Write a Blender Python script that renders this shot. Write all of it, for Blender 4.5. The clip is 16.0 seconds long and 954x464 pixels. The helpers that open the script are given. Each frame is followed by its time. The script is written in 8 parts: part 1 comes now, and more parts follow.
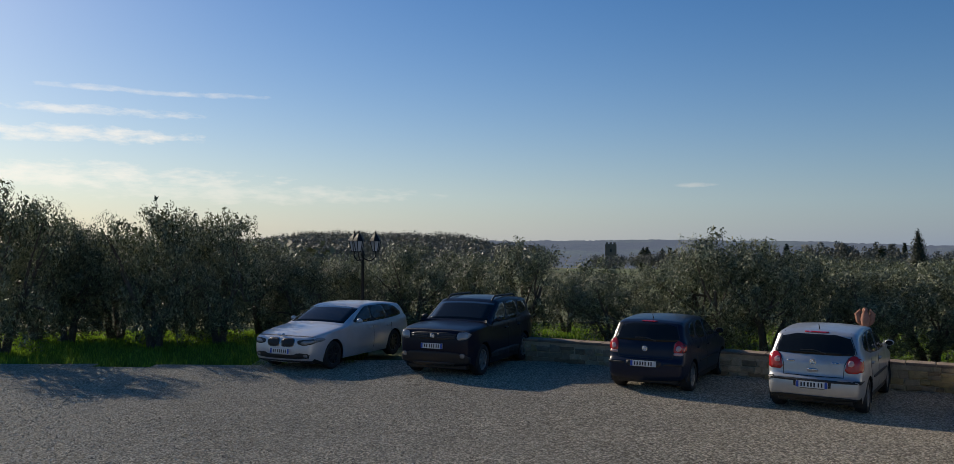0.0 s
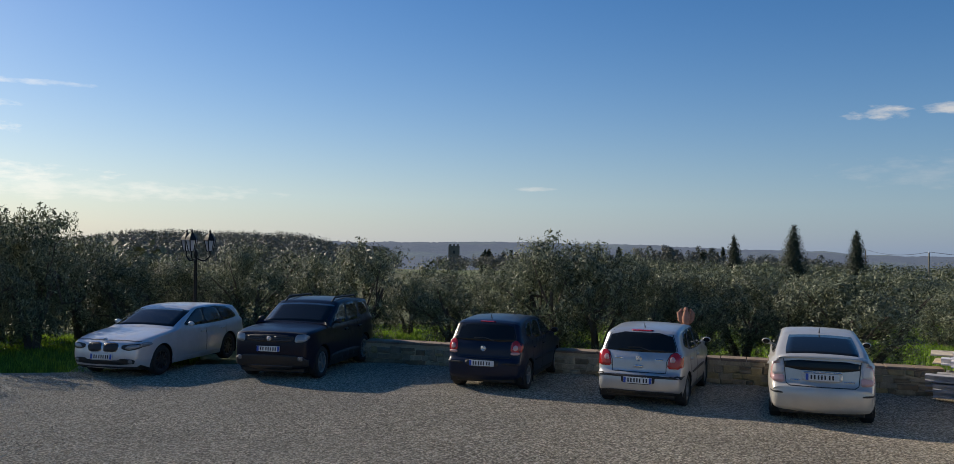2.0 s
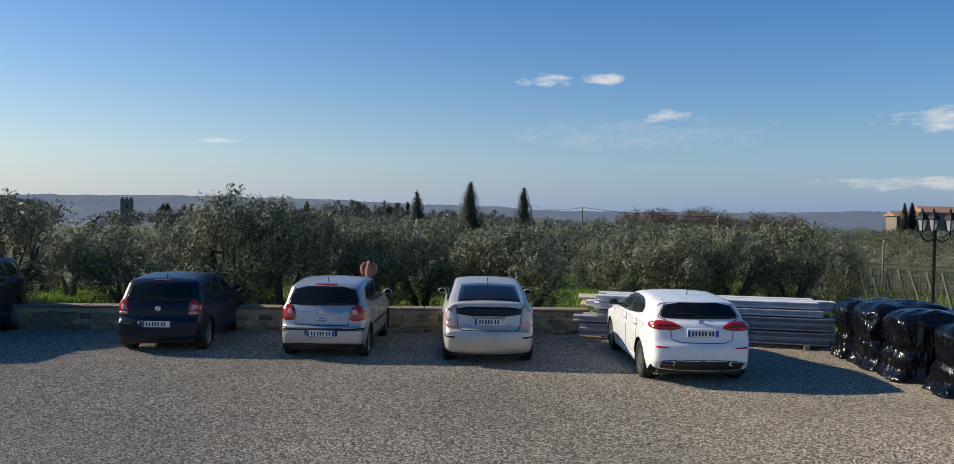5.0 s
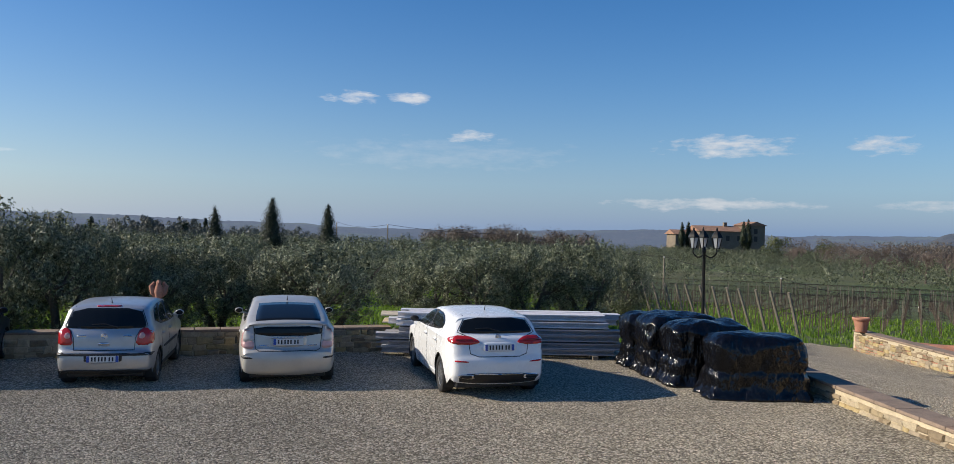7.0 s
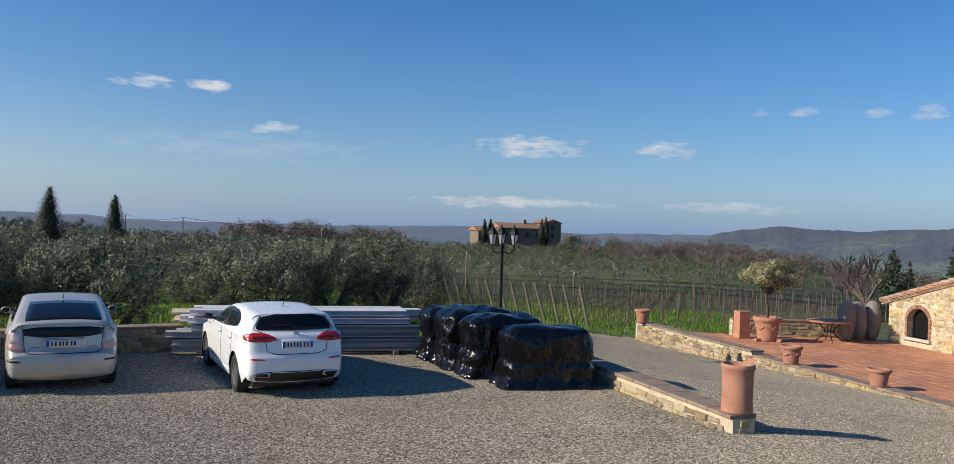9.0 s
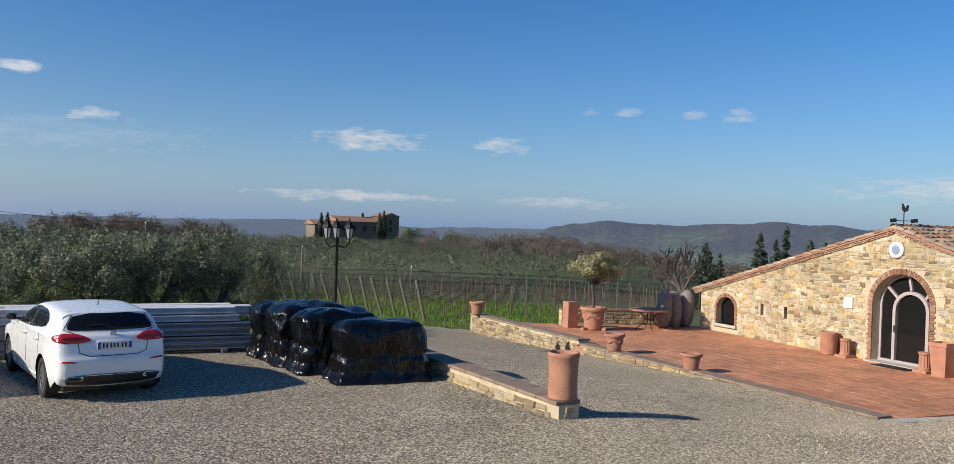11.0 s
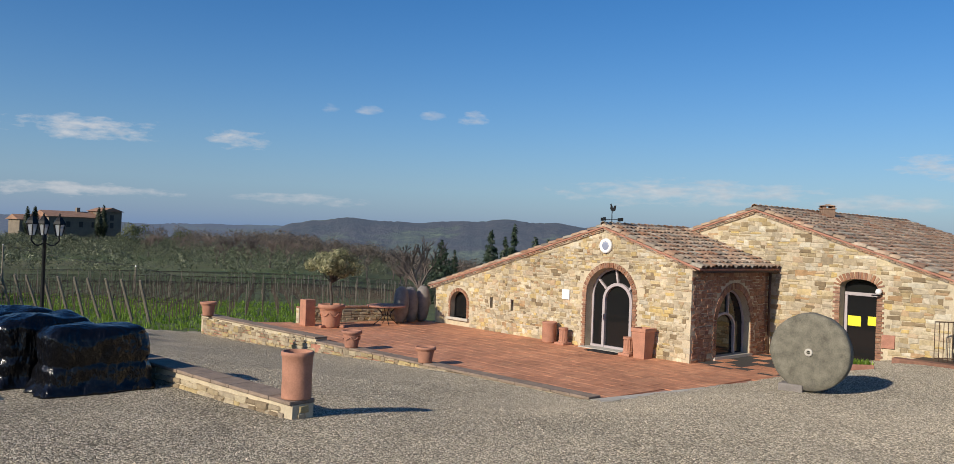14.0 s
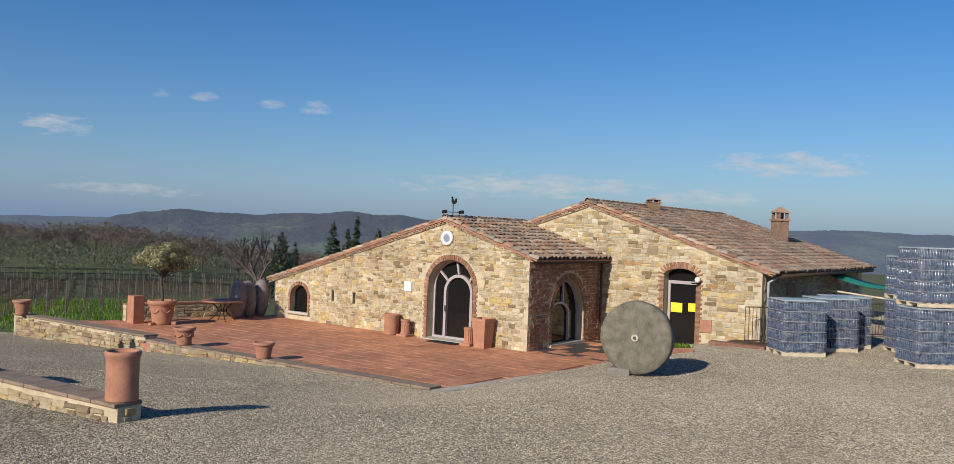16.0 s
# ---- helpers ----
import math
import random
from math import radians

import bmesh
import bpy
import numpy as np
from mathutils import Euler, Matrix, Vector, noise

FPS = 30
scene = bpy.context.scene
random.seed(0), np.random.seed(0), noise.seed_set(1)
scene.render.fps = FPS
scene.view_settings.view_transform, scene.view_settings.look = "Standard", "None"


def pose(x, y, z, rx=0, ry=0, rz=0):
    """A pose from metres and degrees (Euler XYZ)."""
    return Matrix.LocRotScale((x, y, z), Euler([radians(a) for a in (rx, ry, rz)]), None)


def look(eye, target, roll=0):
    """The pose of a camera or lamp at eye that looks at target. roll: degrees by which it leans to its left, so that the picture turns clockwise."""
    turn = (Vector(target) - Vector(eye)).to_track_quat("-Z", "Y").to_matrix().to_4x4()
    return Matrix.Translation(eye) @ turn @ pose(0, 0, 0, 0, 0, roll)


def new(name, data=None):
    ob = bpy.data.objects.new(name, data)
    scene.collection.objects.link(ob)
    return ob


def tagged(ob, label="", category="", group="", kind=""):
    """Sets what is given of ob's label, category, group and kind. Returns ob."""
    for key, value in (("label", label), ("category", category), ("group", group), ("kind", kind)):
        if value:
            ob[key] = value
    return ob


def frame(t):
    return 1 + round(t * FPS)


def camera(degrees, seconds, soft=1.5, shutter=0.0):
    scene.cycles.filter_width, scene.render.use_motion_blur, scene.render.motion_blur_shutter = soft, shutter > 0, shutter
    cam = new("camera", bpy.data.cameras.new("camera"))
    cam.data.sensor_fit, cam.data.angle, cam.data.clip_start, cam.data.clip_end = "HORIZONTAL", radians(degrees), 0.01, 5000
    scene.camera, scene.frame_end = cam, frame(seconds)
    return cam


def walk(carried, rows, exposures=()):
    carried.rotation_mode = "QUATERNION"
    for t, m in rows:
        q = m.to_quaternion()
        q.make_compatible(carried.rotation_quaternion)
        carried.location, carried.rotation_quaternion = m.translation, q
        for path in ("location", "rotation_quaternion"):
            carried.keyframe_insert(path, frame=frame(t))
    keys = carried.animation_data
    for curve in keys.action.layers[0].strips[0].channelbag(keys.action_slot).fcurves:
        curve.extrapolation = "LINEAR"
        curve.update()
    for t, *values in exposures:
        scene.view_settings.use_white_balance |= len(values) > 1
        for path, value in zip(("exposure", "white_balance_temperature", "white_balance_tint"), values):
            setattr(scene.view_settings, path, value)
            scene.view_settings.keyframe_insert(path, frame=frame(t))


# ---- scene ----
from mathutils import bvhtree

cam = camera(60.0, 16.0, soft=0.8)
PATH = [  # seconds, eye, yaw, pitch, roll
    (0.0, 0.005, -0.033, 2.902, -0.00, 0.89, 0.29),
    (0.5, 0.021, -0.023, 2.900, -2.23, 0.79, 0.41),
    (1.0, 0.036, -0.020, 2.898, -5.07, 0.76, 0.48),
    (1.5, 0.049, -0.021, 2.898, -7.96, 1.09, 0.60),
    (2.0, 0.060, -0.027, 2.898, -10.77, 1.08, 0.79),
    (2.5, 0.071, -0.036, 2.899, -14.79, 0.71, 0.61),
    (3.0, 0.081, -0.049, 2.900, -18.46, -0.53, 0.60),
    (3.5, 0.090, -0.065, 2.902, -21.39, -0.92, 0.98),
    (4.0, 0.099, -0.083, 2.903, -23.66, -0.91, 0.68),
    (4.5, 0.107, -0.102, 2.905, -27.70, -1.30, 0.67),
    (5.0, 0.115, -0.123, 2.908, -32.17, -1.74, 1.01),
    (5.2, 0.118, -0.132, 2.908, -33.80, -1.57, 1.10),
    (7.3, 0.150, -0.228, 2.918, -47.55, -0.31, 1.45),
    (7.5, 0.152, -0.237, 2.918, -48.99, -0.36, 1.58),
    (8.0, 0.159, -0.260, 2.920, -52.66, -0.27, 1.74),
    (8.5, 0.166, -0.282, 2.922, -55.80, -0.24, 1.79),
    (9.0, 0.172, -0.303, 2.924, -58.93, -0.22, 1.94),
    (9.2, 0.174, -0.312, 2.925, -60.02, -0.17, 2.05),
    (11.3, 0.191, -0.390, 2.931, -71.33, -0.33, 2.12),
    (11.5, 0.191, -0.397, 2.932, -72.04, -0.35, 2.20),
    (12.0, 0.192, -0.413, 2.933, -74.54, -0.24, 2.01),
    (12.5, 0.190, -0.429, 2.935, -77.66, -0.04, 1.77),
    (13.0, 0.186, -0.443, 2.937, -81.35, 0.20, 1.73),
    (13.5, 0.180, -0.458, 2.939, -84.46, 0.11, 2.05),
    (14.0, 0.172, -0.472, 2.942, -87.97, 0.16, 2.13),
    (14.5, 0.160, -0.486, 2.945, -90.21, 0.21, 2.15),
    (15.0, 0.144, -0.500, 2.949, -93.23, 0.06, 2.43),
    (15.5, 0.125, -0.515, 2.953, -96.55, 0.10, 2.18),
    (16.0, 0.101, -0.530, 2.959, -98.78, 0.00, 2.07),
]


def aim(x, y, z, yaw, pitch, roll):
    a, p = radians(yaw), radians(pitch)
    way = Vector((-math.sin(a) * math.cos(p), math.cos(a) * math.cos(p), math.sin(p)))
    eye = Vector((x, y, z))
    return look(eye, eye + way, roll)


walk(cam, [(r[0], aim(*r[1:])) for r in PATH],
     exposures=[(0.0, -0.2, 7000, 10), (1.0, -0.1, 7000, 10), (3.0, 0.1, 6850, 10), (5.0, 0.22, 6700, 10), (9.0, 0.2, 6500, 10), (12.5, 0.1, 6500, 10), (16.0, -0.08, 6500, 10)])

# ---- daylight: a low sun behind the olive trees, clear sky with a few small clouds ----
SUN_AZ, SUN_EL = -46.0, 26.0
sun_way = Vector((math.sin(radians(SUN_AZ)) * math.cos(radians(SUN_EL)), math.cos(radians(SUN_AZ)) * math.cos(radians(SUN_EL)), math.sin(radians(SUN_EL))))
sun = new("sun", bpy.data.lights.new("sun", "SUN"))
sun.data.energy, sun.data.angle, sun.data.color = 5.0, radians(0.55), (1.0, 0.91, 0.77)
sun.matrix_world = look(sun_way * 50, (0, 0, 0))


class Nodes:
    """A short hand for building node trees."""

    def __init__(self, tree):
        self.tree = tree
        tree.nodes.clear()

    def add(self, kind, props=None, **links):
        n = self.tree.nodes.new(kind)
        for k, v in (props or {}).items():
            setattr(n, k, v)
        for k, v in links.items():
            self.put(n, k, v)
        return n

    def put(self, n, key, v):
        key = int(key[1:]) if key[0] == "i" and key[1:].isdigit() else key.replace("_", " ")
        sock = n.inputs[key]
        if isinstance(v, bpy.types.NodeSocket):
            self.tree.links.new(v, sock)
        else:
            sock.default_value = v

    def math(self, op, a, b=0.0, clamp=False):
        return self.add("ShaderNodeMath", {"operation": op, "use_clamp": clamp}, i0=a, i1=b).outputs[0]

    def mix(self, fac, a, b, blend="MIX"):
        n = self.add("ShaderNodeMix", {"data_type": "RGBA", "blend_type": blend})
        for k, v in ((0, fac), (6, a), (7, b)):
            if isinstance(v, bpy.types.NodeSocket):
                self.tree.links.new(v, n.inputs[k])
            else:
                n.inputs[k].default_value = (*v, 1) if isinstance(v, tuple) and len(v) == 3 else v
        return n.outputs[2]

    def ramp(self, fac, stops):
        n = self.add("ShaderNodeValToRGB", None, Fac=fac)
        el = n.color_ramp.elements
        while len(el) < len(stops):
            el.new(0.5)
        for e, (p, c) in zip(el, stops):
            e.position = p
            e.color = (*c, 1) if isinstance(c, tuple) else (c, c, c, 1)
        return n.outputs[0]

    def noise(self, vec, scale, detail=4.0, rough=0.55, out=0):
        return self.add("ShaderNodeTexNoise", None, Vector=vec, Scale=scale, Detail=detail, Roughness=rough).outputs[out]

    def voronoi(self, vec, scale, out=0, feature="F1"):
        return self.add("ShaderNodeTexVoronoi", {"feature": feature}, Vector=vec, Scale=scale).outputs[out]


def build_world():
    world = bpy.data.worlds.new("sky")
    world.use_nodes = True
    scene.world = world
    n = Nodes(world.node_tree)
    sky = n.add("ShaderNodeTexSky", {"sky_type": "NISHITA", "sun_disc": False, "sun_elevation": radians(SUN_EL), "sun_rotation": radians(SUN_AZ),
                                     "altitude": 300.0, "air_density": 1.0, "dust_density": 0.45, "ozone_density": 3.5})
    blue = n.add("ShaderNodeHueSaturation", None, Hue=0.508, Saturation=1.33, Value=1.24, Color=sky.outputs[0])
    way = n.add("ShaderNodeTexCoord").outputs["Generated"]
    sep = n.add("ShaderNodeSeparateXYZ", None, Vector=way)
    x, y, z = sep.outputs
    az = n.math("MULTIPLY", n.math("ARCTAN2", x, y), 180 / math.pi)
    el = n.math("MULTIPLY", n.math("ARCSINE", z), 180 / math.pi)
    grid = n.add("ShaderNodeCombineXYZ", None, X=n.math("MULTIPLY", az, 0.45), Y=n.math("MULTIPLY", el, 1.5), Z=0.0).outputs[0]
    puff = n.noise(grid, 1.1, 6.0, 0.62)
    total = None
    # small fair-weather clouds: azimuth, elevation, half width, half height, weight
    for a, e, w, h, k in ((36.8, 8.7, 1.9, 0.45, 1.0), (40.6, 8.8, 1.4, 0.45, 1.0), (45.0, 6.25, 1.6, 0.5, 1.0), (62.3, 5.8, 4.2, 0.75, 1.0),
                          (71.6, 5.7, 2.0, 0.6, 1.0), (80.2, 8.25, 0.9, 0.35, 0.6), (84.7, 8.0, 0.9, 0.35, 0.6), (87.5, 7.95, 1.0, 0.45, 0.8), (77.6, 8.2, 0.6, 0.3, 0.5),
                          (119.4, 5.0, 5.5, 0.8, 0.95), (61.6, 1.9, 6.5, 0.45, 0.85), (76.0, 1.9, 4.0, 0.4, 0.65), (102.3, 3.3, 9.0, 0.9, 0.85),
                          (113.8, 2.8, 5.0, 0.5, 0.7), (14.5, 4.1, 1.8, 0.15, 0.45), (-25.8, 6.8, 7.0, 0.55, 0.9), (-25.0, 8.3, 7.0, 0.3, 0.7), (-22.0, 9.7, 8.0, 0.2, 0.5),
                          (-27.0, 4.2, 12.0, 0.9, 0.75), (-15.0, 3.3, 12.0, 0.6, 0.5), (43.0, 5.0, 9.0, 1.1, 0.2), (-50.0, 9.0, 14.0, 1.5, 0.6),
                          (150.0, 5.0, 9.0, 0.8, 0.7), (200.0, 7.0, 12.0, 1.0, 0.6), (260.0, 6.0, 9.0, 0.8, 0.6)):
        da = n.math("DIVIDE", n.math("SUBTRACT", az, a if a < 180 else a - 360), w)
        de = n.math("DIVIDE", n.math("SUBTRACT", el, e), h)
        r = n.math("SUBTRACT", 1.0, n.math("ADD", n.math("MULTIPLY", da, da), n.math("MULTIPLY", de, de)))
        r = n.math("MULTIPLY", n.math("MAXIMUM", r, -3.0), 0.62)
        r = n.math("ADD", r, n.math("MULTIPLY", n.math("SUBTRACT", puff, 0.5), 3.4))
        r = n.math("MULTIPLY", n.math("MULTIPLY", r, 1.05, True), k)
        total = r if total is None else n.math("MAXIMUM", total, r)
    # pale haze low in the sky
    low = n.math("POWER", 2.718, n.math("MULTIPLY", n.math("MAXIMUM", el, 0.0), -0.16))
    toward = n.math("ADD", n.math("MULTIPLY", n.math("COSINE", n.math("MULTIPLY", n.math("SUBTRACT", az, SUN_AZ), math.pi / 180)), 0.5), 0.5)
    haze = n.mix(n.math("POWER", toward, 3.0), (1.3, 2.7, 5.6), (7.8, 8.1, 8.4))
    base = n.mix(n.math("MULTIPLY", low, 0.8), blue.outputs[0], haze)
    cloud = n.mix(n.math("MULTIPLY", n.noise(grid, 2.3, 3.0), 1.0), (4.6, 5.0, 5.8), (9.2, 9.0, 8.8))
    cloud = n.mix(n.math("POWER", toward, 3.0), cloud, (14.0, 13.5, 12.8))
    col = n.mix(n.math("MULTIPLY", total, 0.74, True), base, cloud)
    bg = n.add("ShaderNodeBackground", None, Color=col, Strength=0.085)
    n.add("ShaderNodeOutputWorld", None, Surface=bg.outputs[0])


build_world()

# ---- materials ----


def mat(name, build):
    m = bpy.data.materials.new(name)
    m.use_nodes = True
    n = Nodes(m.node_tree)
    out = n.add("ShaderNodeOutputMaterial")
    n.tree.links.new(build(n), out.inputs[0])
    return m


def shader(n, col, rough=0.7, metal=0.0, bump=None, strength=0.4, dist=0.02, **more):
    b = n.add("ShaderNodeBsdfPrincipled", None, Base_Color=(*col, 1) if isinstance(col, tuple) else col, Roughness=rough, Metallic=metal)
    for k, v in more.items():
        n.put(b, k, v)
    if bump is not None:
        b2 = n.add("ShaderNodeBump", None, Height=bump, Strength=strength, Distance=dist)
        n.tree.links.new(b2.outputs[0], b.inputs["Normal"])
    return b.outputs[0]


def obj_vec(n):
    return n.add("ShaderNodeTexCoord").outputs["Object"]


def world_vec(n):
    return n.add("ShaderNodeNewGeometry").outputs["Position"]


def plain(name, col, rough=0.6, metal=0.0, var=0.15, scale=6.0, bump=0.15, **more):
    """A surface with colour variation at two scales and fine relief."""

    def build(n):
        v = obj_vec(n)
        f = n.math("ADD", n.math("MULTIPLY", n.noise(v, scale), 0.6), n.math("MULTIPLY", n.noise(v, scale * 9), 0.4))
        lo, hi = tuple(c * (1 - var) for c in col), tuple(min(1, c * (1 + var)) for c in col)
        return shader(n, n.ramp(f, [(0.3, lo), (0.7, hi)]), rough, metal, n.noise(v, scale * 14, 3.0), bump, 0.01, **more)

    return mat(name, build)


def pieces(name, cols, rough=0.85, scale=9.0, bump=0.5, island=False, dist=0.015):
    """Stones, tiles and bricks: each piece takes its own tone."""

    def build(n):
        rnd = n.add("ShaderNodeNewGeometry").outputs["Random Per Island"] if island else n.add("ShaderNodeObjectInfo").outputs["Random"]
        k = len(cols)
        base = n.ramp(rnd, [((i + 0.5) / k, c) for i, c in enumerate(cols)])
        v = world_vec(n)
        f = n.math("ADD", n.math("MULTIPLY", n.noise(v, scale), 0.55), n.math("MULTIPLY", n.noise(v, scale * 7), 0.45))
        col = n.mix(1.0, base, n.ramp(f, [(0.25, 0.5), (0.75, 1.35)]), "MULTIPLY")
        broad = n.ramp(n.noise(v, 0.8, 4.0), [(0.35, 0.8), (0.65, 1.15)])
        col = n.mix(1.0, col, broad, "MULTIPLY")
        return shader(n, col, rough, 0.0, n.noise(v, scale * 5, 6.0, 0.65), bump, dist)

    return mat(name, build)


def gravel_build(n):
    v = world_vec(n)
    cell = n.voronoi(v, 30.0, 1)
    d1, d2 = n.voronoi(v, 30.0, 0), n.voronoi(v, 75.0, 0)
    tone = n.add("ShaderNodeSeparateColor", None, Color=cell).outputs[0]
    base = n.ramp(tone, [(0.0, (0.20, 0.165, 0.11)), (0.35, (0.46, 0.39, 0.275)), (0.7, (0.74, 0.64, 0.47)), (1.0, (0.92, 0.83, 0.66))])
    broad = n.ramp(n.noise(v, 0.35, 5.0, 0.6), [(0.3, 0.72), (0.7, 1.15)])
    base = n.mix(1.0, base, broad, "MULTIPLY")
    dust = n.ramp(n.noise(v, 0.16, 3.0), [(0.42, 0.0), (0.68, 0.55)])
    base = n.mix(dust, base, (0.66, 0.57, 0.43))
    base = n.mix(n.ramp(d1, [(0.36, 0.0), (0.75, 0.72)]), base, (0.085, 0.068, 0.046))
    h = n.math("SUBTRACT", 1.0, n.math("ADD", d1, n.math("MULTIPLY", d2, 0.4)))
    return shader(n, base, 0.9, 0.0, h, 1.0, 0.045, Diffuse_Roughness=1.0)


def land_build(n):
    v = world_vec(n)
    a = n.noise(v, 0.02, 5.0, 0.6)
    b = n.noise(v, 1.7, 6.0, 0.7)
    grass = n.ramp(b, [(0.3, (0.035, 0.062, 0.012)), (0.55, (0.075, 0.125, 0.022)), (0.75, (0.13, 0.185, 0.04))])
    dry = n.ramp(b, [(0.3, (0.075, 0.068, 0.035)), (0.7, (0.16, 0.145, 0.075))])
    col = n.mix(n.ramp(a, [(0.36, 0.15), (0.6, 0.8)]), grass, dry)
    return shader(n, col, 0.95, 0.0, n.noise(v, 9.0, 5.0, 0.7), 0.8, 0.08)


def forest_build(n, haze_mix=0.42, haze_glow=0.36):
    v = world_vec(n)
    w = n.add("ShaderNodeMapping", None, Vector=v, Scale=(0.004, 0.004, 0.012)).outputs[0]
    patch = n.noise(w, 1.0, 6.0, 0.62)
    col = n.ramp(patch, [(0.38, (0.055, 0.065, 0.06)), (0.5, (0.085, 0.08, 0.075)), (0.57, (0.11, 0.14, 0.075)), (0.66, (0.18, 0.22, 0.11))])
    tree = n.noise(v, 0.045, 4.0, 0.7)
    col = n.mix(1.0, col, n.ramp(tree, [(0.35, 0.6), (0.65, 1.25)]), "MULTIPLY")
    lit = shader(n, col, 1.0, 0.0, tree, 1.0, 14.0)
    # distance haze painted on: blue emission mixed over the lit woods
    air = n.add("ShaderNodeEmission", None, Color=(0.34, 0.44, 0.66, 1), Strength=haze_glow).outputs[0]
    return n.add("ShaderNodeMixShader", None, i0=haze_mix, i1=lit, i2=air).outputs[0]


def leaf_mat(name, dark, light, trans=0.25):
    def build(n):
        rnd = n.add("ShaderNodeNewGeometry").outputs["Random Per Island"]
        col = n.ramp(rnd, [(0.0, dark), (0.6, tuple((a + b) / 2 for a, b in zip(dark, light))), (0.9, light), (1.0, tuple(c * 1.5 for c in light))])
        d = shader(n, col, 0.55)
        t = n.add("ShaderNodeBsdfTranslucent", None, Color=col).outputs[0]
        return n.add("ShaderNodeMixShader", None, i0=trans, i1=d, i2=t).outputs[0]

    return mat(name, build)


def paint(name, col, metal=0.0, rough=0.28, dirt=0.25, coat=0.45, spec=0.5):
    """Car paint under clear coat, with road dust low down on the panels."""

    def build(n):
        v = obj_vec(n)
        film = n.ramp(n.noise(v, 2.6, 6.0, 0.65), [(0.42, 0.0), (0.8, dirt)])
        c = n.mix(film, (*col, 1), (0.24, 0.21, 0.17, 1))
        r = n.math("ADD", n.math("MULTIPLY", film, 1.2), rough, True)
        return shader(n, c, r, metal, n.noise(v, 220.0, 2.0), 0.02, 0.002, Coat_Weight=coat, Coat_Roughness=0.06, Specular_IOR_Level=spec)

    return mat(name, build)


GRAVEL = mat("gravel", gravel_build)
LAND = mat("meadow", land_build)
# both hill materials carry painted haze, heavier on the farther ridges
FOREST = mat("hazed_woods", forest_build)
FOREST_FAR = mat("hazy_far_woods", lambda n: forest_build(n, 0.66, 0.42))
STONE_COLS = [(0.22, 0.16, 0.09), (0.48, 0.375, 0.205), (0.60, 0.52, 0.36), (0.39, 0.24, 0.115), (0.62, 0.56, 0.43), (0.31, 0.245, 0.155), (0.53, 0.385, 0.15), (0.47, 0.395, 0.275), (0.52, 0.435, 0.30), (0.38, 0.305, 0.195)]
STONE = pieces("field_stone", STONE_COLS)
STONE_MIX = pieces("field_stone_joined", STONE_COLS, island=True)
WALL_COLS = [(0.24, 0.18, 0.11), (0.38, 0.31, 0.21), (0.46, 0.38, 0.25), (0.30, 0.24, 0.17), (0.43, 0.33, 0.16)]
WALL_STONE = pieces("yard_wall_stone", WALL_COLS)
WALL_STONE_MIX = pieces("yard_wall_stone_joined", WALL_COLS, island=True)
MORTAR = plain("lime_mortar", (0.50, 0.42, 0.29), 0.95, var=0.25, scale=3.0, bump=0.6)
BRICK_COLS = [(0.30, 0.14, 0.075), (0.36, 0.19, 0.11), (0.26, 0.13, 0.085), (0.40, 0.25, 0.16)]
BRICK = pieces("brick", BRICK_COLS)
BRICK_MIX = pieces("brick_joined", BRICK_COLS, island=True)
TILE_COLS = [(0.55, 0.24, 0.125), (0.58, 0.26, 0.137), (0.53, 0.23, 0.12), (0.60, 0.28, 0.15)]
TILE = pieces("terracotta_tile", TILE_COLS, 0.75, 5.0, 0.25)
TILE_MIX = pieces("terracotta_tile_joined", TILE_COLS, 0.75, 5.0, 0.25, island=True)
COPPO_COLS = [(0.36, 0.19, 0.11), (0.52, 0.35, 0.23), (0.23, 0.14, 0.095), (0.58, 0.45, 0.33), (0.31, 0.25, 0.19), (0.47, 0.26, 0.15), (0.42, 0.37, 0.29), (0.25, 0.20, 0.15), (0.54, 0.38, 0.25)]
COPPO = pieces("roof_tile", COPPO_COLS, 0.9, 7.0, 0.5)
COPPO_MIX = pieces("roof_tile_joined", COPPO_COLS, 0.9, 7.0, 0.5, island=True)
TERRACOTTA = plain("terracotta_pot", (0.40, 0.19, 0.12), 0.8, var=0.25, scale=4.0, bump=0.3)
TERRA_DARK = plain("terracotta_weathered", (0.38, 0.18, 0.12), 0.85, var=0.35, scale=5.0, bump=0.4)
COPING = plain("coping_stone", (0.25, 0.185, 0.135), 0.9, var=0.35, scale=3.0, bump=0.5)
KERB = plain("kerb_stone", (0.48, 0.44, 0.37), 0.9, var=0.2, scale=4.0, bump=0.4)
IRON = plain("dark_iron", (0.018, 0.018, 0.018), 0.5, 0.6, var=0.3)
RUST_IRON = plain("rusty_iron", (0.10, 0.06, 0.04), 0.75, 0.4, var=0.4, scale=12.0)
WOOD_GREY = plain("weathered_wood", (0.20, 0.17, 0.13), 0.9, var=0.35, scale=8.0, bump=0.5)
WOOD_BEAM = plain("dark_timber", (0.07, 0.045, 0.03), 0.85, var=0.3)
BARK = plain("olive_bark", (0.09, 0.075, 0.06), 0.95, var=0.4, scale=7.0, bump=0.9)
OLIVE = leaf_mat("olive_leaf", (0.028, 0.04, 0.015), (0.255, 0.28, 0.17), 0.16)
